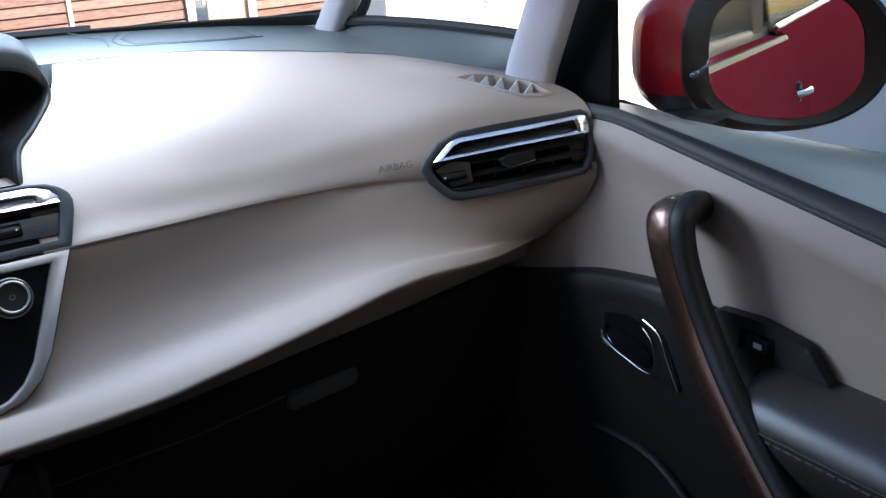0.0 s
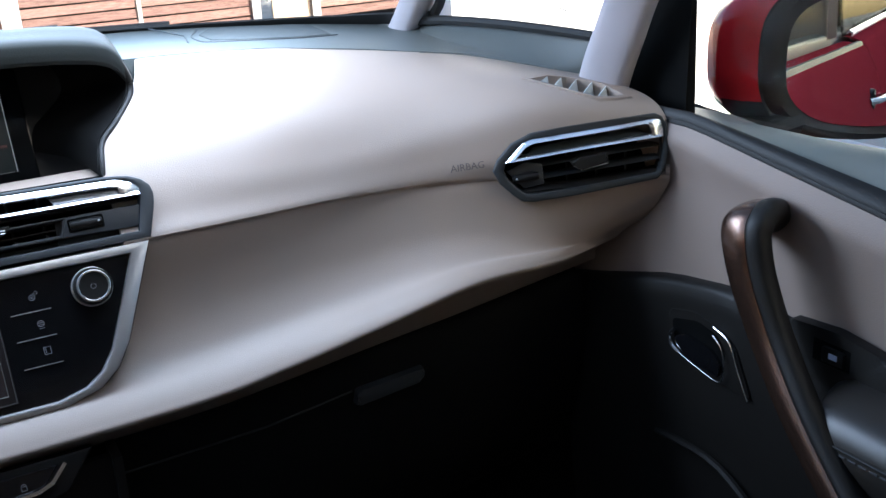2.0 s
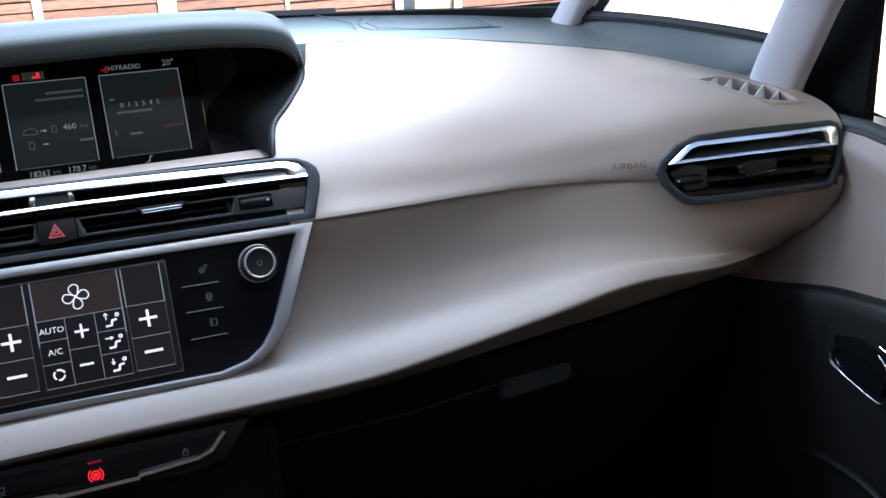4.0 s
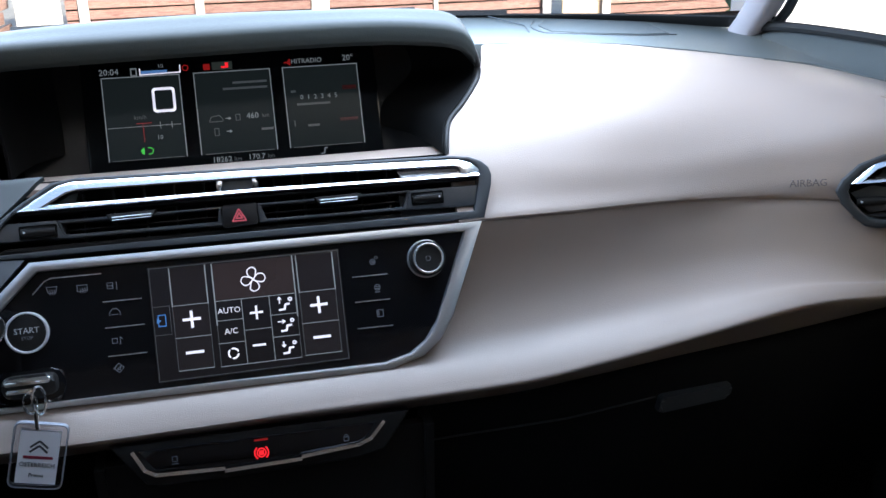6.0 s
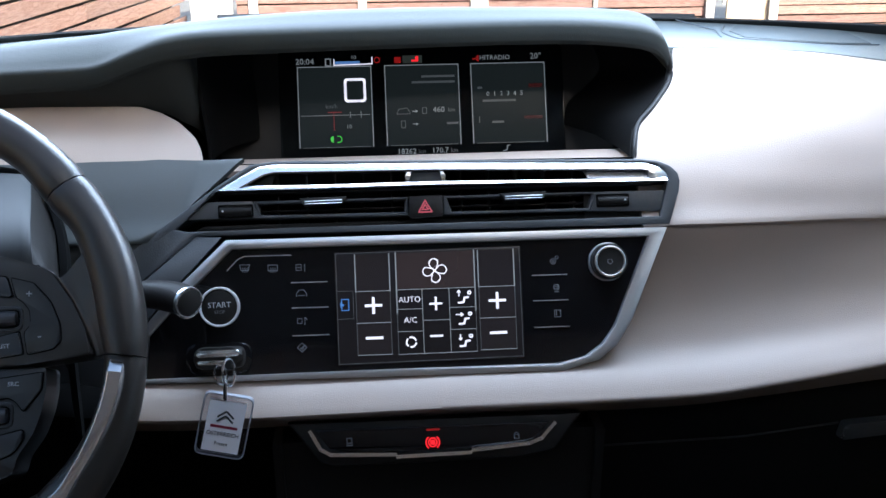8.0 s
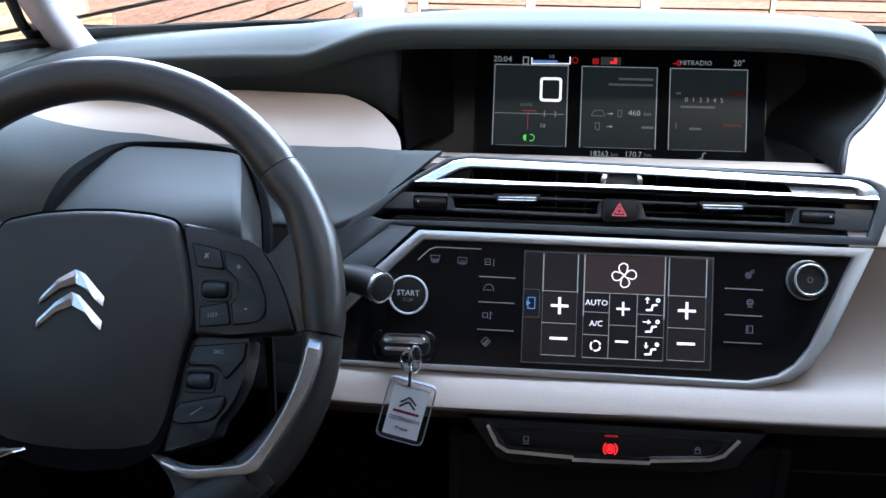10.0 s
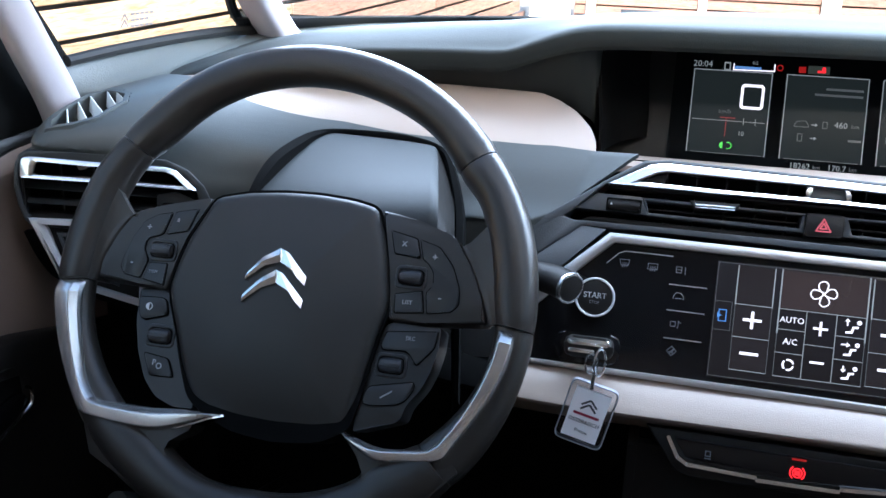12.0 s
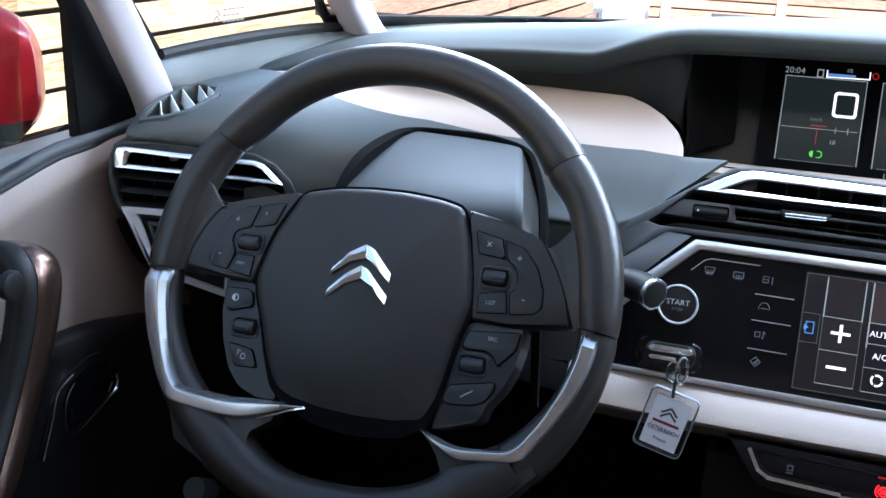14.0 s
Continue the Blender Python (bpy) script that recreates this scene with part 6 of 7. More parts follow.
part("pad", tube([(-0.630, 0.87, 0.714), (-0.632, 0.845, 0.730)], [0.012, 0.0125], 14), DECK, pedal)
part("arm", tube([(-0.630, 0.87, 0.714), (-0.62, 1.0, 0.60), (-0.60, 1.19, 0.55)], 0.008, 8), BLACK, pedal)

# ---------------------------------------------------------------- doors
def sill_low(y):
    return float(np.interp(y, [-1.0, 0.30, 0.48, 0.77, 0.95], [1.005, 1.008, 1.035, 1.083, 1.088]))


def sweep(side, ys, prof, thick, direction):
    return grid_bm([[(side * x, y, z) for x, z in prof(y)] for y in ys], thick, direction)


def door(side, shift):
    d = thing("door_1" if side > 0 else "door_2", "red car door with a beige and black inner trim panel", "car door", "front doors", "structure")
    ys = np.linspace(-0.55, 0.93, 60)

    def inward(y):
        return max(0.0, y - 0.78) * 0.18

    def beige(y):
        zc = 1.017 + (y - 0.61) * 0.19
        zl = sill_low(y)
        q = [(0.706, 0.86), (0.7045, 0.92), (0.703, zc - 0.03), (0.699, zc - 0.004), (0.695, zc + 0.012), (0.697, (zc + 0.012 + zl) / 2), (0.703, zl + 0.004)]
        return [(x - inward(y), z) for x, z in curve_through(q, 4)]

    def black(y):
        zt = float(np.interp(y, [0.3, 0.60, 0.625, 0.709, 0.807, 0.893, 0.93], [0.875, 0.900, 0.926, 0.935, 0.921, 0.899, 0.892]))
        q = [(0.73, 0.28), (0.715, 0.45), (0.70, 0.62), (0.690, 0.78), (0.687, zt - 0.035), (0.689, zt - 0.010), (0.695, zt - 0.001), (0.708, zt + 0.001)]
        return [(x - inward(y), z) for x, z in curve_through(q, 4)]

    def sill(y):
        zl = sill_low(y)
        zc = float(np.interp(y, [0.50, 0.65, 0.95], [1.091, 1.0835, 1.082]))
        q = [(0.706, zl), (0.702, zl + 0.004), (0.706, zl + 0.008), (0.716, 0.45 * zl + 0.55 * zc), (0.728, zc - 0.002), (0.742, zc), (0.757, zc - 0.004), (0.762, zc - 0.025)]
        return [(x - inward(y) * 0.7, max(z, zl)) for x, z in curve_through(q, 4)]

    out = (side, 0, 0)
    part("upper_trim", sweep(side, ys, beige, 0.01, out), DOOR_BEIGE, d, "beige soft upper trim")
    part("lower_trim", sweep(side, ys, black, 0.01, out), BLACK, d, "black lower trim")
    part("sill", sweep(side, ys, sill, 0.008, (0, 0, -1)), SILL, d, "grey sill below the window, lightened as if lit by the sky")

    def seal(y):
        zl = sill_low(y)
        return [(x - inward(y) * 0.7, z) for x, z in curve_through([(0.7065, zl - 0.002), (0.6985, zl + 0.003), (0.7025, zl + 0.012), (0.7085, 0.80 * zl + 0.20 * 1.094 + 0.008)], 3)]

    part("seal", sweep(side, ys, seal, 0.004, (0, 0, -1)), BLACK, d, "black edge of the sill")

    low = 0.010 if side > 0 else 0.0

    def skin_out(y):
        return curve_through([(0.80, 0.30), (0.84, 0.45), (0.865, 0.65), (0.862, 0.85), (0.842, 0.98), (0.815, 1.05), (0.788, 1.072 - low), (0.772, 1.076 - low)], 3)

    part("outer_skin", sweep(side, np.linspace(-0.42, 0.93, 20), skin_out, 0.01, (-side, 0, 0)), RED, d, "glossy red outer skin")
    part("window_strip", sweep(side, np.linspace(-0.42, 0.80, 12), lambda y: [(0.800, 1.052), (0.808, 1.056), (0.803, 1.066), (0.795, 1.066)], 0.004, (0, 0, -1)), ANTHRACITE, d, "grey strip along the window")
    oh = part("outer_handle", tube(curve_through([(side * 0.850, -0.245, 0.950), (side * 0.868, -0.258, 0.954), (side * 0.870, -0.300, 0.956), (side * 0.852, -0.318, 0.955)], 5), 0.007, 8), BRIGHT, d, "chrome outer handle")
    part("handle_dish", disc(Matrix(((0, 0, side, side * 0.857), (1, 0, 0, -0.28), (0, 1, 0, 0.953), (0, 0, 0, 1))), 0.022, -0.014, -0.004, 0.002), BLACK, oh)
    D = Matrix(((0, 0, -side, side * 0.70), (1, 0, 0, shift - 0.016), (0, 1, 0, 0.011), (0, 0, 0, 1)))

    # pull handle: bronze face over a black body
    spine = [Vector(p) for p in curve_through([(0.714, 0.671, 1.015), (0.694, 0.666, 1.023), (0.673, 0.659, 1.030), (0.656, 0.653, 1.030), (0.647, 0.649, 1.017), (0.645, 0.637, 0.982), (0.644, 0.610, 0.933), (0.636, 0.571, 0.889), (0.628, 0.528, 0.850), (0.622, 0.490, 0.820), (0.620, 0.445, 0.785)], 6)]
    out_dir = Vector((-1, 0, 0))
    loops = []
    for i in range(len(spine) - 1, -1, -1):
        t = (spine[max(i - 1, 0)] - spine[min(i + 1, len(spine) - 1)]).normalized()
        out_dir = (out_dir - t * out_dir.dot(t)).normalized()
        n = t.cross(out_dir).normalized()
        n = n if n.y > 0 else -n
        f = i / (len(spine) - 1)
        h = 0.0245 * float(np.interp(f, [0, 0.15, 0.35, 0.6, 1], [0.60, 0.88, 0.98, 0.78, 0.60]))
        deep = 0.0115
        face = [(1.0, -0.9), (1.08, -0.2), (0.98, 0.5), (0.7, 0.98), (0.25, 1.10), (-0.15, 1.0), (-0.42, 0.78)]
        back = [(0.95, -0.9), (0.0, 0.2), (-0.40, 0.66), (-0.50, 0.80), (-0.72, 0.72), (-0.98, 0.38), (-1.05, -0.3), (-0.8, -1.1), (0.2, -1.3), (0.95, -0.9)]
        loops.append([[(side * q.x, q.y + shift * 0.75, q.z) for q in [spine[i] + n * (a * h) + out_dir * (b * deep) for a, b in s]] for s in (face, back)])
    h = part("pull_handle", grid_bm([curve_through(r[1], 3) for r in loops]), BLACK, d, "black soft inner side of the pull handle")
    part("bronze_face", grid_bm([curve_through(r[0], 3) for r in loops], 0.002, (side, 0, 0)), BRONZE, h, "glossy bronze outer face of the pull handle")
    # inner latch
    LP = [(0.783, 0.893), (0.745, 0.902), (0.713, 0.897), (0.690, 0.886), (0.665, 0.834), (0.745, 0.842), (0.779, 0.855)]
    D = Matrix(((0, 0, -side, side * 0.70), (1, 0, 0, shift), (0, 1, 0, 0), (0, 0, 0, 1)))
    la = part("latch_dish", prism(round_poly(LP, 0.008), D, 0.0, 0.0150, 0.003), BLACK, d, "black recessed latch dish")
    part("latch_pit", prism(round_poly([(0.775, 0.885), (0.740, 0.894), (0.712, 0.889), (0.700, 0.872), (0.704, 0.848), (0.746, 0.853), (0.771, 0.864)], 0.006), D, 0.0130, 0.0156), CAVITY, la)
    part("latch_lever", prism(round_poly([(0.768, 0.868), (0.752, 0.876), (0.716, 0.872), (0.704, 0.862), (0.706, 0.845), (0.746, 0.851), (0.768, 0.860)], 0.005), D, 0.0145, 0.0190, 0.002), PIANO, la, "glossy dark latch lever")
    part("chrome_line", tube([D @ Vector((u, v, 0.0170)) for u, v in curve_through([(0.716, 0.8965), (0.695, 0.888), (0.683, 0.864), (0.668, 0.836)], 5)], 0.0010, 6), BRIGHT, la, "thin chrome line of the latch")
    part("chrome_line", tube([D @ Vector((u, v, 0.0195)) for u, v in curve_through([(0.767, 0.876), (0.773, 0.870), (0.771, 0.858), (0.760, 0.853)], 4)], 0.0019, 8), BRIGHT, la, "chrome hook of the latch")
    part("chrome_line", tube([D @ Vector((u, v, 0.0192)) for u, v in curve_through([(0.760, 0.853), (0.746, 0.849), (0.706, 0.842), (0.698, 0.855), (0.702, 0.878), (0.714, 0.889)], 5)], 0.0009, 6), BRIGHT, la, "thin chrome line of the latch")
    # armrest with its switch pod
    rows = []
    for y in np.concatenate([np.linspace(0.606, 0.585, 5), np.linspace(0.57, -0.30, 26)]):
        k = min(1.0, math.sqrt(max(0.0, (0.607 - y) / 0.022)))
        q = [(0.708, 0.8785), (0.695, 0.881), (0.670, 0.879), (0.646, 0.871), (0.634, 0.856), (0.632, 0.835), (0.645, 0.805), (0.68, 0.775), (0.705, 0.765)]
        rows.append([(side * (0.705 + (x - 0.705) * k), y + shift - 0.028, 0.874 + (z - 0.85) * (0.55 + 0.45 * k)) for x, z in curve_through(q, 4)])
    ar = part("armrest", grid_bm(rows, 0.006, (side, 0, 0)), LEATHER, d, "black padded armrest with a stitched seam")
    part("seam", tube([(side * 0.631, y + shift - 0.028, 0.875) for y in np.linspace(0.585, -0.28, 12)], 0.0012, 6), RUBBER, ar)
    thread = [prism(rect(-0.0035, -0.0006, 0.0035, 0.0006), Matrix(((0, 0, -side, side * 0.6315), (1, 0, 0, y + shift - 0.028), (0, 1, 0, 0.870), (0, 0, 0, 1))), 0.0, 0.0012) for y in np.linspace(0.58, 0.25, 34)]
    tagged(part("stitching", merge(*thread), mat("grey_thread", (0.07, 0.07, 0.075), 0.8), ar, "grey stitched thread"), kind="stuff")
    D = Matrix(((0, 0, -side, side * 0.70), (1, 0, 0, shift), (0, 1, 0, 0), (0, 0, 0, 1)))
    pod = part("switch_pod", prism(round_poly([(0.640, 0.890), (0.632, 0.936), (0.582, 0.940), (0.532, 0.933), (0.492, 0.886), (0.50, 0.872), (0.60, 0.868)], 0.006), D, 0.0, 0.012, 0.004, 3), BLACK, d, "black window switch pod")
    part("switch_pit", prism(rect(0.564, 0.908, 0.602, 0.928), D, 0.010, 0.0124), CAVITY, pod)
    sw = part("window_switch", prism(round_poly(rect(0.569, 0.911, 0.591, 0.925), 0.002), D, 0.010, 0.0155, 0.002), BLACK, pod)
    part("switch_mark", prism(rect(0.5745, 0.916, 0.583, 0.921), D, 0.0150, 0.0162), mat("pale_mark", (0.6, 0.65, 0.8), 0.3), sw, "pale switch tip")
    part("pocket_edge", tube(curve_through([(side * 0.690, 0.80, 0.74), (side * 0.684, 0.70, 0.745), (side * 0.682, 0.62, 0.69), (side * 0.69, 0.58, 0.58)], 5), 0.004, 6), BLACK, d, "raised edge of the door pocket")
    if side < 0:
        part("mirror_adjuster", disc(Matrix(((0, 0, 1, -0.637), (1, 0, 0, 0.632), (0, 1, 0, 1.030), (0, 0, 0, 1))), 0.011, 0.0, 0.006, 0.002), BLACK, d, "round black mirror adjuster")
    # black sail in front of the window
    SA = [(0.806 + shift, 1.085), (0.960 + shift, 1.085), (0.960 + shift, 1.13), (0.815 + shift, 1.31), (0.745 + shift, 1.31), (0.808 + shift, 1.20)]
    part("mirror_sail", prism(SA, Matrix(((0, 0, -side, side * 0.732), (1, 0, 0, 0), (0, 1, 0, 0), (0, 0, 0, 1))), -0.004, 0.006, 0.003), HOOD_BLACK, d, "black triangular mirror sail")
    pane = part("window_pane", sweep(side, np.linspace(-0.42, 0.80, 6), lambda y: [(0.760, 1.085), (0.745, 1.28), (0.700, 1.50)], 0.004, (-side, 0, 0)), SIDE_GLASS, d, "lightly tinted side window")
    pane.visible_shadow = False
    return d


door(1, 0.0)
door(-1, 0.030)


# ---------------------------------------------------------------- outside mirrors
MIRROR = mat("mirror_silver", (0.92, 0.93, 0.93), 0.0, 1.0, vary=0.0)


def outline(c, hw, hh, y, n=60, p=2.9, tip=0.0):
    pts = []
    for k in range(n):
        a = 2 * math.pi * k / n
        u = math.copysign(abs(math.cos(a)) ** (2 / p), math.cos(a)) * hw
        v = math.copysign(abs(math.sin(a)) ** (2 / p), math.sin(a)) * hh
        if u > 0 and v < 0:
            v *= 1 - 0.26 * (u / hw) ** 2
        pts.append((c[0] + u, y + tip * u, c[1] + v - 0.10 * u))
    return pts


def side_mirror(side, dy=0.0):
    m = thing("side_mirror", "red and black car wing mirror with a silver glass", "wing mirror", "wing mirrors")
    tip = -0.574
    rings = [outline((x, 1.108), hw, hh, y + dy, tip=t) for x, y, hw, hh, t in ((0.970, 0.788, 0.077, 0.070, tip), (0.970, 0.781, 0.094, 0.079, tip), (0.969, 0.786, 0.103, 0.084, tip), (0.966, 0.792, 0.104, 0.087, -0.5), (0.953, 0.818, 0.107, 0.086, -0.4), (0.945, 0.850, 0.107, 0.083, -0.3), (0.940, 0.890, 0.094, 0.072, -0.15), (0.935, 0.920, 0.064, 0.049, -0.05), (0.932, 0.932, 0.026, 0.020, 0.0))]

    def shell(a, b, cap=False, keep=None):
        bm = bmesh.new()
        vs = [[bm.verts.new((side * x, y, z)) for x, y, z in r] for r in rings[a:b + 1]]
        n = len(vs[0])
        for p, q in zip(vs, vs[1:]):
            for i in range(n):
                f = (p[i], p[(i + 1) % n], q[(i + 1) % n], q[i])
                if keep is None or keep(sum(v.co.z for v in f) / 4):
                    bm.faces.new(f)
        if cap:
            bm.faces.new(vs[-1])
        bmesh.ops.delete(bm, geom=[v for v in bm.verts if not v.link_faces], context="VERTS")
        return bm

    part("shroud", shell(0, 3), BLACK, m, "black shroud round the glass")
    part("cap", shell(3, 8, True, lambda z: z > 1.072), RED_GLOSS, m, "glossy red cap")
    part("cap_base", shell(3, 8, False, lambda z: z <= 1.072), BLACK, m, "black underside")
    bm = bmesh.new()
    g = [(x, y + (z - 1.108) * 0.062, z) for x, y, z in outline((0.970, 1.108), 0.078, 0.071, 0.789 + dy, tip=tip)]
    bm.faces.new([bm.verts.new((side * x, y, z)) for x, y, z in g])
    r = bmesh.ops.extrude_face_region(bm, geom=list(bm.faces))
    for v in r["geom"]:
        if isinstance(v, bmesh.types.BMVert):
            v.co.y += 0.006
    part("mirror_glass", bm, MIRROR, m, "silvered mirror glass")
    part("foot", tube([(side * 0.92, 0.85 + dy, 1.045), (side * 0.85, 0.85 + dy, 1.035), (side * 0.78, 0.855 + dy, 1.065)], [0.035, 0.028, 0.026], 12, squash=0.6), BLACK, m, "black mirror foot")
    return m


side_mirror(1)
side_mirror(-1, 0.04)


# ---------------------------------------------------------------- pillars, windows, shell
def pillar(side, pts, wide, deep, label, turn):
    p = thing("a_pillar_trim", label, "pillar trim", "windscreen pillars")
    c = curve_through(pts, 6)
    rows = []
    if side < 0 and wide < 0.025:
        c = [np.array((q[0] - float(np.interp(q[2], [1.10, 1.30], [-0.006, -0.028])), q[1], q[2])) for q in c]
    elif side < 0:
        c = [np.array((q[0] - float(np.interp(q[2], [1.135, 1.20, 1.30], [0.026, 0.014, 0.008])), q[1], q[2])) for q in c]
    for i, q in enumerate(c):
        d = Vector(c[min(i + 1, len(c) - 1)]) - Vector(c[max(i - 1, 0)])
        d.normalize()
        a = Vector((math.cos(turn), math.sin(turn), 0))
        a = (a - d * a.dot(d)).normalized()
        b = d.cross(a).normalized()
        k = (1.0 + 0.25 * max(0.0, 1 - i / 4)) * (1 - 0.25 * i / len(c))
        rows.append([Vector(q) + a * wide * k * math.copysign(abs(math.cos(t)) ** 0.7, math.cos(t)) + b * deep * k * math.copysign(abs(math.sin(t)) ** 0.7, math.sin(t)) for t in np.linspace(0, 2 * math.pi, 25)])
    part("trim", grid_bm([[(side * q.x, q.y, q.z) for q in r] for r in rows]), PILLAR, p)
    return p


for side, dy in ((1, 0.0), (-1, 0.02)):
    pillar(side, [(0.694, 0.912 + dy, 1.06), (0.690, 0.892 + dy, 1.115), (0.683, 0.860 + dy, 1.165), (0.676, 0.820 + dy, 1.225), (0.655, 0.72 + dy, 1.34), (0.63, 0.60, 1.48), (0.62, 0.52, 1.54)], 0.028 if side > 0 else 0.020, 0.016, "pale grey fabric-covered pillar behind the quarter window", radians(112))
    pillar(side, [(0.606, 1.19, 1.135), (0.608, 1.163, 1.165), (0.604, 1.125, 1.200), (0.595, 1.06, 1.26), (0.575, 0.92, 1.38), (0.56, 0.72, 1.52)], 0.028 if side > 0 else 0.032, 0.018, "pale grey fabric-covered pillar beside the windscreen", radians(40))
    q = thing("quarter_window", "small fixed quarter window in a black rubber frame", "window", "quarter windows")
    low = [Vector(p) for p in curve_through(WIN, 4)]
    bm = grid_bm([[(side * (p.x + 0.004), p.y + dy, p.z), (side * (p.x - 0.05), p.y - 0.26 + dy, p.z + 0.30)] for p in low], 0.004, (-side, 0, 0))
    pane = part("pane", bm, GLASS, q, "clear quarter pane")
    pane.visible_shadow = False
    part("rubber_frame", tube([(side * p.x, p.y + dy, p.z + (0.003 if side > 0 else -0.002)) for p in low], 0.0055, 8), RUBBER, q, "black rubber seal")
    part("rubber_frame", tube([(side * 0.622, 1.137 + dy, 1.163), (side * 0.624, 1.118 + dy, 1.182), (side * 0.612, 1.06 + dy, 1.24), (side * 0.59, 0.93 + dy, 1.37)], 0.006, 8), RUBBER, q, "black rubber seal")
    # sticker on the pane
    SK = Matrix(((0.25 * -1, -0.15, side, side * 0.690), (-0.95, 0, 0.25, 0.965 + dy), (-0.05 * side, 0.98, 0, 1.185), (0, 0, 0, 1))) if side > 0 else Matrix(((0.30, 0.10, 1, -0.668), (0.95, 0, 0.3, 1.005 + dy), (0.02, 0.98, 0, 1.180), (0, 0, 0, 1)))
    STK = mat("sticker_grey", (0.22, 0.22, 0.24), 0.6)
    sk = [stroke([(-0.030, 0.002), (-0.026, 0.008), (-0.022, 0.002)], SK, 0.0015, 0, 0.0004), stroke([(-0.030, -0.004), (-0.026, 0.002), (-0.022, -0.004)], SK, 0.0015, 0, 0.0004)]
    for k, (a, b) in enumerate(((-0.018, 0.016), (-0.018, 0.010), (-0.018, 0.014))):
        sk += [prism(rect(a + j * 0.0062, 0.006 - k * 0.006, a + j * 0.0062 + 0.0045, 0.0085 - k * 0.006), SK, 0, 0.0004) for j in range(int((b - a) / 0.0062))]
    part("sticker", merge(*sk), STK, q, "small printed window sticker")

screen = thing("windscreen", "wide clear windscreen with a black edge", "windscreen")
rows = []
for x in np.linspace(-0.62, 0.62, 22):
    k = (x / 0.62) ** 2
    rows.append([(x * (1 - 0.08 * f), 1.40 - 0.24 * k - (1.16 - 0.20 * k) * f, 1.160 + 0.41 * math.sin(f * math.pi / 2 * 0.98)) for f in np.linspace(0, 1, 10)])
pane = part("pane", grid_bm(rows, 0.005, (0, 0, 1)), GLASS, screen, "clear laminated glass")
part("black_edge", grid_bm([[r[0], tuple(np.array(r[0]) * 0.75 + np.array(r[1]) * 0.25 - np.array((0, 0, 0.003)))] for r in rows], 0.002, (0, 0, -1)), RUBBER, screen, "black printed lower edge")
pane.visible_shadow = False


HEADLINER = mat("headliner", (0.62, 0.58, 0.53), 0.9, grain=0.4, grain_size=500, vary=0.05)
# brown picked so the unseen rear surfaces bounce warm light forward
REAR_TRIM = mat("brown_rear_trim", (0.20, 0.135, 0.095), 0.8, grain=0.4, grain_size=300, vary=0.1)


def shell_box(name, x0, y0, z0, x1, y1, z1, material, label, bevel=0.0):
    return tagged(part(name, prism(rect(x0, y0, x1, y1), I4, z0, z1, bevel), material), label, "car body", kind="structure")


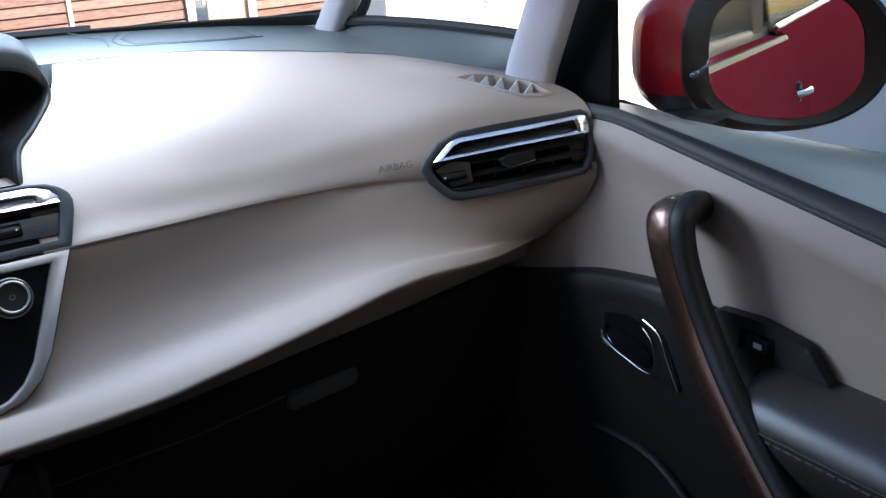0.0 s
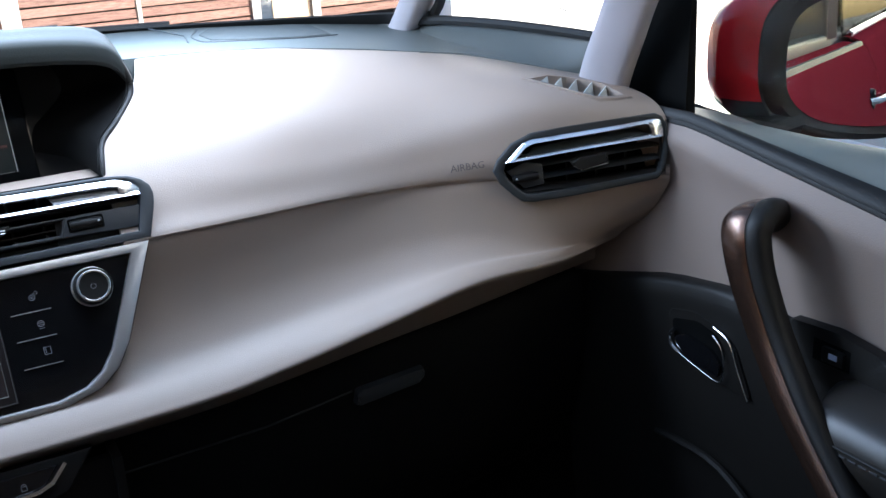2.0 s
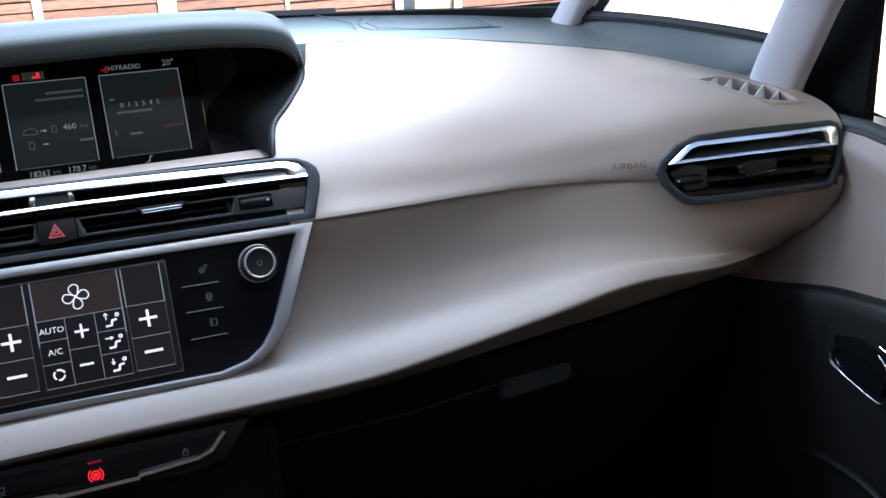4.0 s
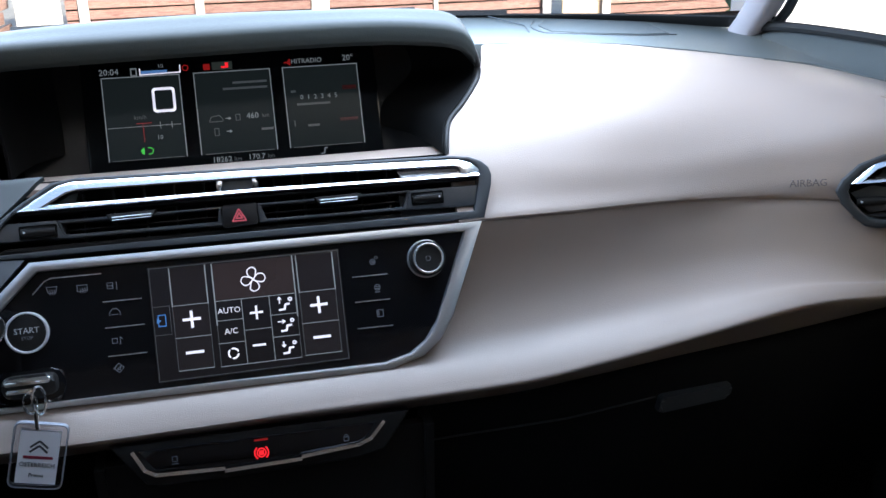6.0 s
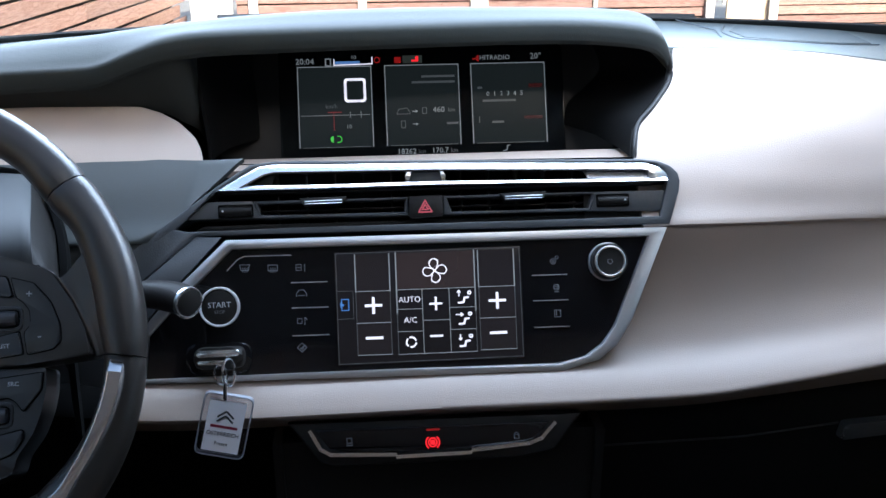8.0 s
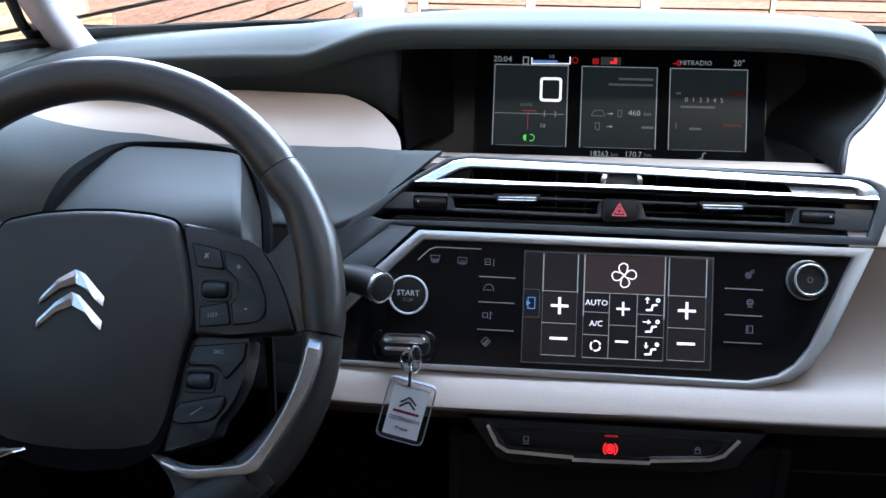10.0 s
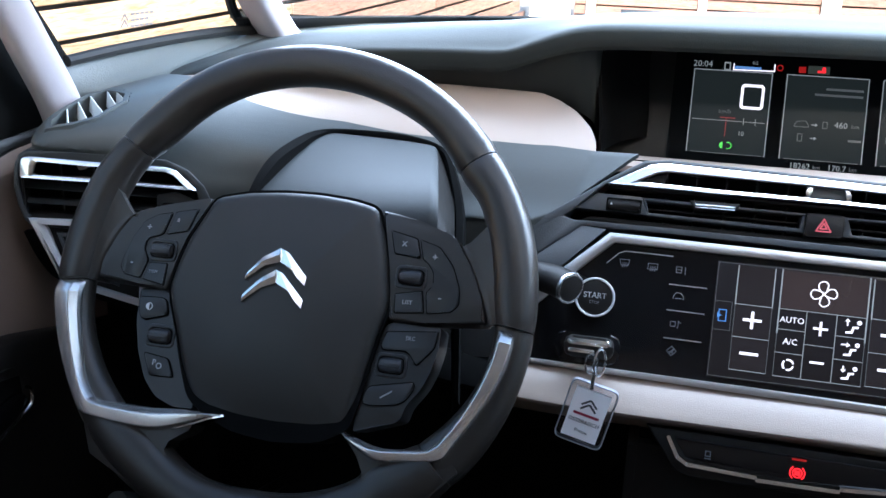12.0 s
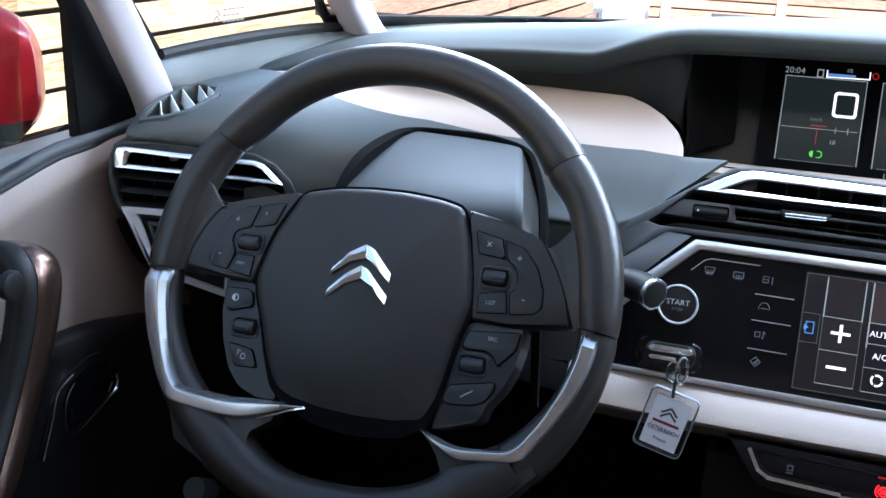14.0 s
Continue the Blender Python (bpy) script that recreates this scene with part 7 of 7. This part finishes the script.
shell_box("ceiling", -0.66, -1.7, 1.565, 0.66, 0.36, 1.60, HEADLINER, "pale grey headliner of the car")
shell_box("floor", -0.80, -1.7, 0.22, 0.80, 1.30, 0.27, CARPET, "black carpeted car floor")
# unseen, stands where the rear window would let sun onto the dashboard
shell_box("wall_back", -0.72, -1.72, 0.27, 0.72, -1.66, 1.555, REAR_TRIM, "unseen brown wall that closes the car's rear against the sun")
# added out of view to cut the light from the rear windows
shell_box("wall_light_block", -0.66, -0.50, 0.27, 0.66, -0.44, 1.40, REAR_TRIM, "unseen brown wall added behind the camera to block rear light")
shell_box("wall_front", -0.76, 1.20, 0.27, 0.76, 1.25, 1.13, CARPET, "black bulkhead behind the dashboard")
for side, nm in ((1, "right"), (-1, "left")):
    a, b = sorted((side * 0.62, side * 0.70))
    shell_box("roof_rail_" + nm, a, -1.7, 1.50, b, 0.56, 1.56, PILLAR, "pale grey roof rail trim")
    a, b = sorted((side * 0.66, side * 0.76))
    shell_box("b_pillar_" + nm, a, -0.36, 0.27, b, -0.24, 1.53, REAR_TRIM, "pale grey door pillar trim")
    a, b = sorted((side * 0.70, side * 0.84))
    shell_box("rear_side_" + nm, a, -1.70, 0.27, b - 0.06 if side > 0 else b, -0.62, 1.06, REAR_TRIM, "dark inner rear side of the car")
    flank = thing("rear_door", "glossy red rear car door with a chrome window strip", "car door", "rear doors")
    part("outer_skin", sweep(side, np.linspace(-3.0, -0.426, 24), lambda y: curve_through([(0.80, 0.30), (0.84, 0.45), (0.865, 0.65), (0.862, 0.85), (0.842, 0.98), (0.815, 1.05 - 0.03 * (y + 0.42)), (0.788, 1.072 - 0.03 * (y + 0.42)), (0.772, 1.076 - 0.03 * (y + 0.42))], 3), 0.01, (-side, 0, 0)), RED, flank)
    part("window_strip", sweep(side, np.linspace(-3.0, -0.43, 12), lambda y: [(0.777, 1.072 - 0.03 * (y + 0.42)), (0.784, 1.084 - 0.03 * (y + 0.42)), (0.776, 1.090 - 0.03 * (y + 0.42)), (0.770, 1.084 - 0.03 * (y + 0.42))], 0.004, (0, 0, -1)), CHROME, flank, "chrome strip along the window")
    part("dark_window", sweep(side, np.linspace(-3.0, -0.43, 4), lambda y: [(0.765, 1.075), (0.745, 1.30), (0.700, 1.50)], 0.006, (-side, 0, 0)), glass_mat("tinted_glass", 0.5, (0.45, 0.47, 0.47)), flank, "dark tinted rear window")
    a, b = sorted((side * 0.70, side * 0.74))
    shell_box("rear_quarter_" + nm, a, -1.70, 1.09, b, -1.40, 1.53, REAR_TRIM, "dark trim beside the rear seats")
    a, b = sorted((side * 0.705, side * 0.80))
    shell_box("front_side_" + nm, a, 0.935, 0.27, b, 1.25, 1.10, BLACK, "black inner wing beside the dashboard")
    fender = thing("fender", "glossy red front wing of the car", "car wing", "front wings")
    rows = [[(side * (0.86 - (y - 0.95) * 0.02), y, 0.40), (side * (0.87 - (y - 0.95) * 0.03), y, 0.75), (side * (0.83 - (y - 0.95) * 0.05), y, 0.98), (side * (0.76 - (y - 0.95) * 0.05), y, 1.075 - (y - 0.95) * 0.09), (side * 0.62, y, 1.09 - (y - 0.95) * 0.10)] for y in np.linspace(0.94, 2.05, 14)]
    part("wing_panel", grid_bm([curve_through(r, 4) for r in rows], 0.008, (0, 0, -1)), RED, fender)
bonnet = thing("bonnet", "glossy red sloping car bonnet ahead of the windscreen", "bonnet")
part("panel", grid_bm([[(x, y, 1.115 - (y - 1.42) ** 2 * 0.30 - 0.05 * (x / 0.62) ** 2 - (y - 1.42) * 0.10) for x in np.linspace(-0.62, 0.62, 16)] for y in np.linspace(1.42, 2.15, 14)], 0.008, (0, 0, -1)), RED, bonnet)

# ---------------------------------------------------------------- outside
def wood(name, color, dark, scale):
    m = mat(name, color, 0.8, vary=0.16, vary_size=5)
    nt = m.node_tree
    b = nt.nodes["Principled BSDF"]
    tc = nt.nodes.new("ShaderNodeTexCoord")
    mp = nt.nodes.new("ShaderNodeMapping")
    mp.inputs["Scale"].default_value = scale
    nz = nt.nodes.new("ShaderNodeTexNoise")
    nz.inputs["Scale"].default_value, nz.inputs["Detail"].default_value, nz.inputs["Distortion"].default_value = 6, 6, 1.2
    rp = nt.nodes.new("ShaderNodeValToRGB")
    rp.color_ramp.elements[0].position, rp.color_ramp.elements[1].position = 0.35, 0.62
    rp.color_ramp.elements[0].color, rp.color_ramp.elements[1].color = (*dark, 1), (*color, 1)
    oi = nt.nodes.new("ShaderNodeObjectInfo")
    hs = nt.nodes.new("ShaderNodeHueSaturation")
    mr = nt.nodes.new("ShaderNodeMapRange")
    mr.inputs["To Min"].default_value, mr.inputs["To Max"].default_value = 0.75, 1.2
    nt.links.new(oi.outputs["Random"], mr.inputs["Value"])
    nt.links.new(mr.outputs[0], hs.inputs["Value"])
    ad = nt.nodes.new("ShaderNodeVectorMath")
    nt.links.new(tc.outputs["Object"], ad.inputs[0])
    nt.links.new(oi.outputs["Random"], ad.inputs[1])
    nt.links.new(ad.outputs[0], mp.inputs["Vector"])
    nt.links.new(mp.outputs[0], nz.inputs["Vector"])
    nt.links.new(nz.outputs["Fac"], rp.inputs["Fac"])
    nt.links.new(rp.outputs[0], hs.inputs["Color"])
    nt.links.new(hs.outputs[0], b.inputs["Base Color"])
    return m


WOOD_RED = wood("weathered_red_wood", (0.28, 0.165, 0.135), (0.18, 0.095, 0.075), (1.5, 8, 14))
WOOD_PALE = wood("pale_pine", (0.55, 0.43, 0.27), (0.36, 0.19, 0.11), (6, 1.2, 14))
# redder and darker than the pale pine, for the far planks
WOOD_REDDER = wood("reddish_plank", (0.34, 0.215, 0.165), (0.22, 0.115, 0.085), (6, 1.2, 14))
POST = mat("pale_post", (0.45, 0.42, 0.38), 0.7, vary=0.12)
# dark colour for sheets that stand in for shade between fence boards
GAP_SHADE = mat("fence_gap_shade", (0.03, 0.025, 0.02), 0.9)


def slat_mesh(name, length, height, depth, axis):
    sz = (length, depth, height) if axis == "x" else (depth, length, height)
    bm = bmesh.new()
    bmesh.ops.create_cube(bm, size=1.0, matrix=Matrix.Diagonal((*sz, 1)))
    bmesh.ops.bevel(bm, geom=list(bm.edges), offset=min(height, depth) * 0.15, segments=1, affect="EDGES")
    me = bpy.data.meshes.new(name)
    bm.to_mesh(me)
    bm.free()
    return me


FY = 10.0
fence = thing("garden_fence", "weathered reddish wooden board fence with pale posts", "fence")
PITCH = 0.097
WHITE_POST = mat("white_post", (0.62, 0.60, 0.56), 0.7, vary=0.1)
for x0, x1 in ((-1.215, -1.11), (-1.01, -0.045), (0.04, 1.06), (1.235, 2.285), (2.33, 3.43), (4.18, 6.2)):
    me_board = slat_mesh("board", x1 - x0, PITCH - 0.014, 0.018, "x")
    me_board.materials.append(WOOD_RED)
    for k in range(18):
        sl = new("board", me_board)
        sl.location, sl.rotation_euler, sl.parent = ((x0 + x1) / 2, FY + random.uniform(-0.004, 0.004), 0.05 + k * PITCH), (radians(-5), radians(random.uniform(-0.25, 0.25)), 0), fence
    # dark sheet added behind the boards as the shade in their gaps
    part("backing", prism(rect(x0, FY + 0.03, x1, FY + 0.04), I4, 0.0, 1.78), GAP_SHADE, fence)
for x0, x1, m in ((-1.65, -1.255, WHITE_POST), (-1.095, -1.012, WHITE_POST), (-0.043, 0.039, POST), (1.063, 1.232, WHITE_POST), (2.287, 2.328, POST)):
    part("post", prism(rect(x0, FY - 0.03, x1, FY + 0.05), I4, 0.0, 1.85, 0.006), m, fence, "pale wooden post")
gate = thing("fence_gate", "pale bare wooden gate with a galvanised hinge", "gate")
GALV = mat("galvanised", (0.4, 0.4, 0.42), 0.4, 0.8, vary=0.1)
part("leaf", prism(rect(3.667, FY, 4.087, FY + 0.04), I4, 0.05, 1.8, 0.003), mat("pale_gate_wood", (0.50, 0.38, 0.27), 0.7, vary=0.12, vary_size=12), gate)
for x0, x1 in ((3.432, 3.52), (4.09, 4.178)):
    part("gate_post", prism(rect(x0, FY - 0.05, x1, FY + 0.05), I4, 0.0, 1.9, 0.006), GALV, gate, "galvanised gate post")
part("hinge", prism(rect(3.55, FY - 0.03, 3.64, FY + 0.01), I4, 0.36, 0.44, 0.01), GALV, gate, "galvanised hinge")
part("hinge", prism(rect(3.60, FY - 0.05, 3.63, FY - 0.02), I4, 0.32, 0.50, 0.008), GALV, gate, "galvanised hinge")

planks = thing("plank_fence", "sunlit pale pine plank fence with dark gaps", "fence")
TURN = math.atan2(0.6, 8.0)
planks_by = []
for wood_mat in (WOOD_PALE, WOOD_REDDER):
    me_plank = slat_mesh("plank", 2.60, 0.107, 0.022, "y")
    me_plank.materials.append(wood_mat)
    planks_by.append(me_plank)
for k in range(14):
    for j in range(5):
        s = -1.8 + j * 2.615 + (0.25 if k % 2 else 0.0)
        p = new("plank", planks_by[1 if j > 2 else 0])
        p.location, p.rotation_euler, p.parent = (-2.50 + math.sin(TURN) * s + random.uniform(-0.004, 0.004), math.cos(TURN) * s, 0.10 + k * 0.126), (radians(random.uniform(-0.25, 0.25)), radians(random.uniform(-3, 3)), -TURN), planks
# dark sheet added behind the planks, shade of the gaps in its colour
part("backing", prism([(-2.85, -4.0), (-2.80, -4.0), (-1.82, 9.95), (-1.88, 9.95)], I4, 0.0, 1.85), GAP_SHADE, planks)

tagged(part("wall_side", prism(rect(1.85, 3.2, 6.0, 3.4), I4, 0.0, 2.9), mat("white_render", (0.82, 0.82, 0.80), 0.8, grain=0.4, grain_size=60, vary=0.04)), "white rendered wall beside the car", "wall", kind="structure")
# blue of skylit shade is in the colour; unseen upper part blocks sun
tagged(part("wall_gate", prism(rect(2.0, -5.0, 2.15, 1.72), I4, 0.0, 3.4), mat("skylit_white_wall", (0.72, 0.82, 0.88), 0.5, vary=0.05)), "white boundary wall coloured pale blue as skylit shade, raised to block the sun", "wall", kind="structure")
tagged(part("ground", grid_bm([[(x, y, 0.0) for x in np.linspace(-400, 400, 9)] for y in np.linspace(-400, 400, 9)], 0.05, (0, 0, -1)), mat("pale_gravel", (0.30, 0.28, 0.25), 0.9, grain=1.0, grain_size=40, vary=0.2, vary_size=3)), "pale gravel yard", "ground", kind="structure")
LEAF = mat("green_leaves", (0.09, 0.14, 0.04), 0.6, vary=0.3, vary_size=20)
hedge = thing("hedge", "bright green leafy hedge beyond the wall", "hedge", kind="stuff")
bm = bmesh.new()
rng = random.Random(4)
for k in range(1500):
    c = Vector((rng.uniform(1.96, 2.7), rng.uniform(3.45, 3.8), rng.uniform(0.1, 2.4)))
    r = Euler((rng.uniform(0, 6), rng.uniform(0, 6), rng.uniform(0, 6))).to_matrix()
    s = rng.uniform(0.03, 0.07)
    bm.faces.new([bm.verts.new(c + r @ Vector(p) * s) for p in ((-1, 0, 0), (0, -0.45, 0.1), (1, 0, 0), (0, 0.45, 0.1))])
part("leaves", bm, LEAF, hedge)
part("stems", merge(*[tube([(x, 3.62, 0), (x + 0.03, 3.62, 1.2), (x - 0.03, 3.65, 2.2)], [0.03, 0.02, 0.008], 6) for x in (2.08, 2.3, 2.55)]), mat("bark", (0.1, 0.07, 0.05), 0.9), hedge)
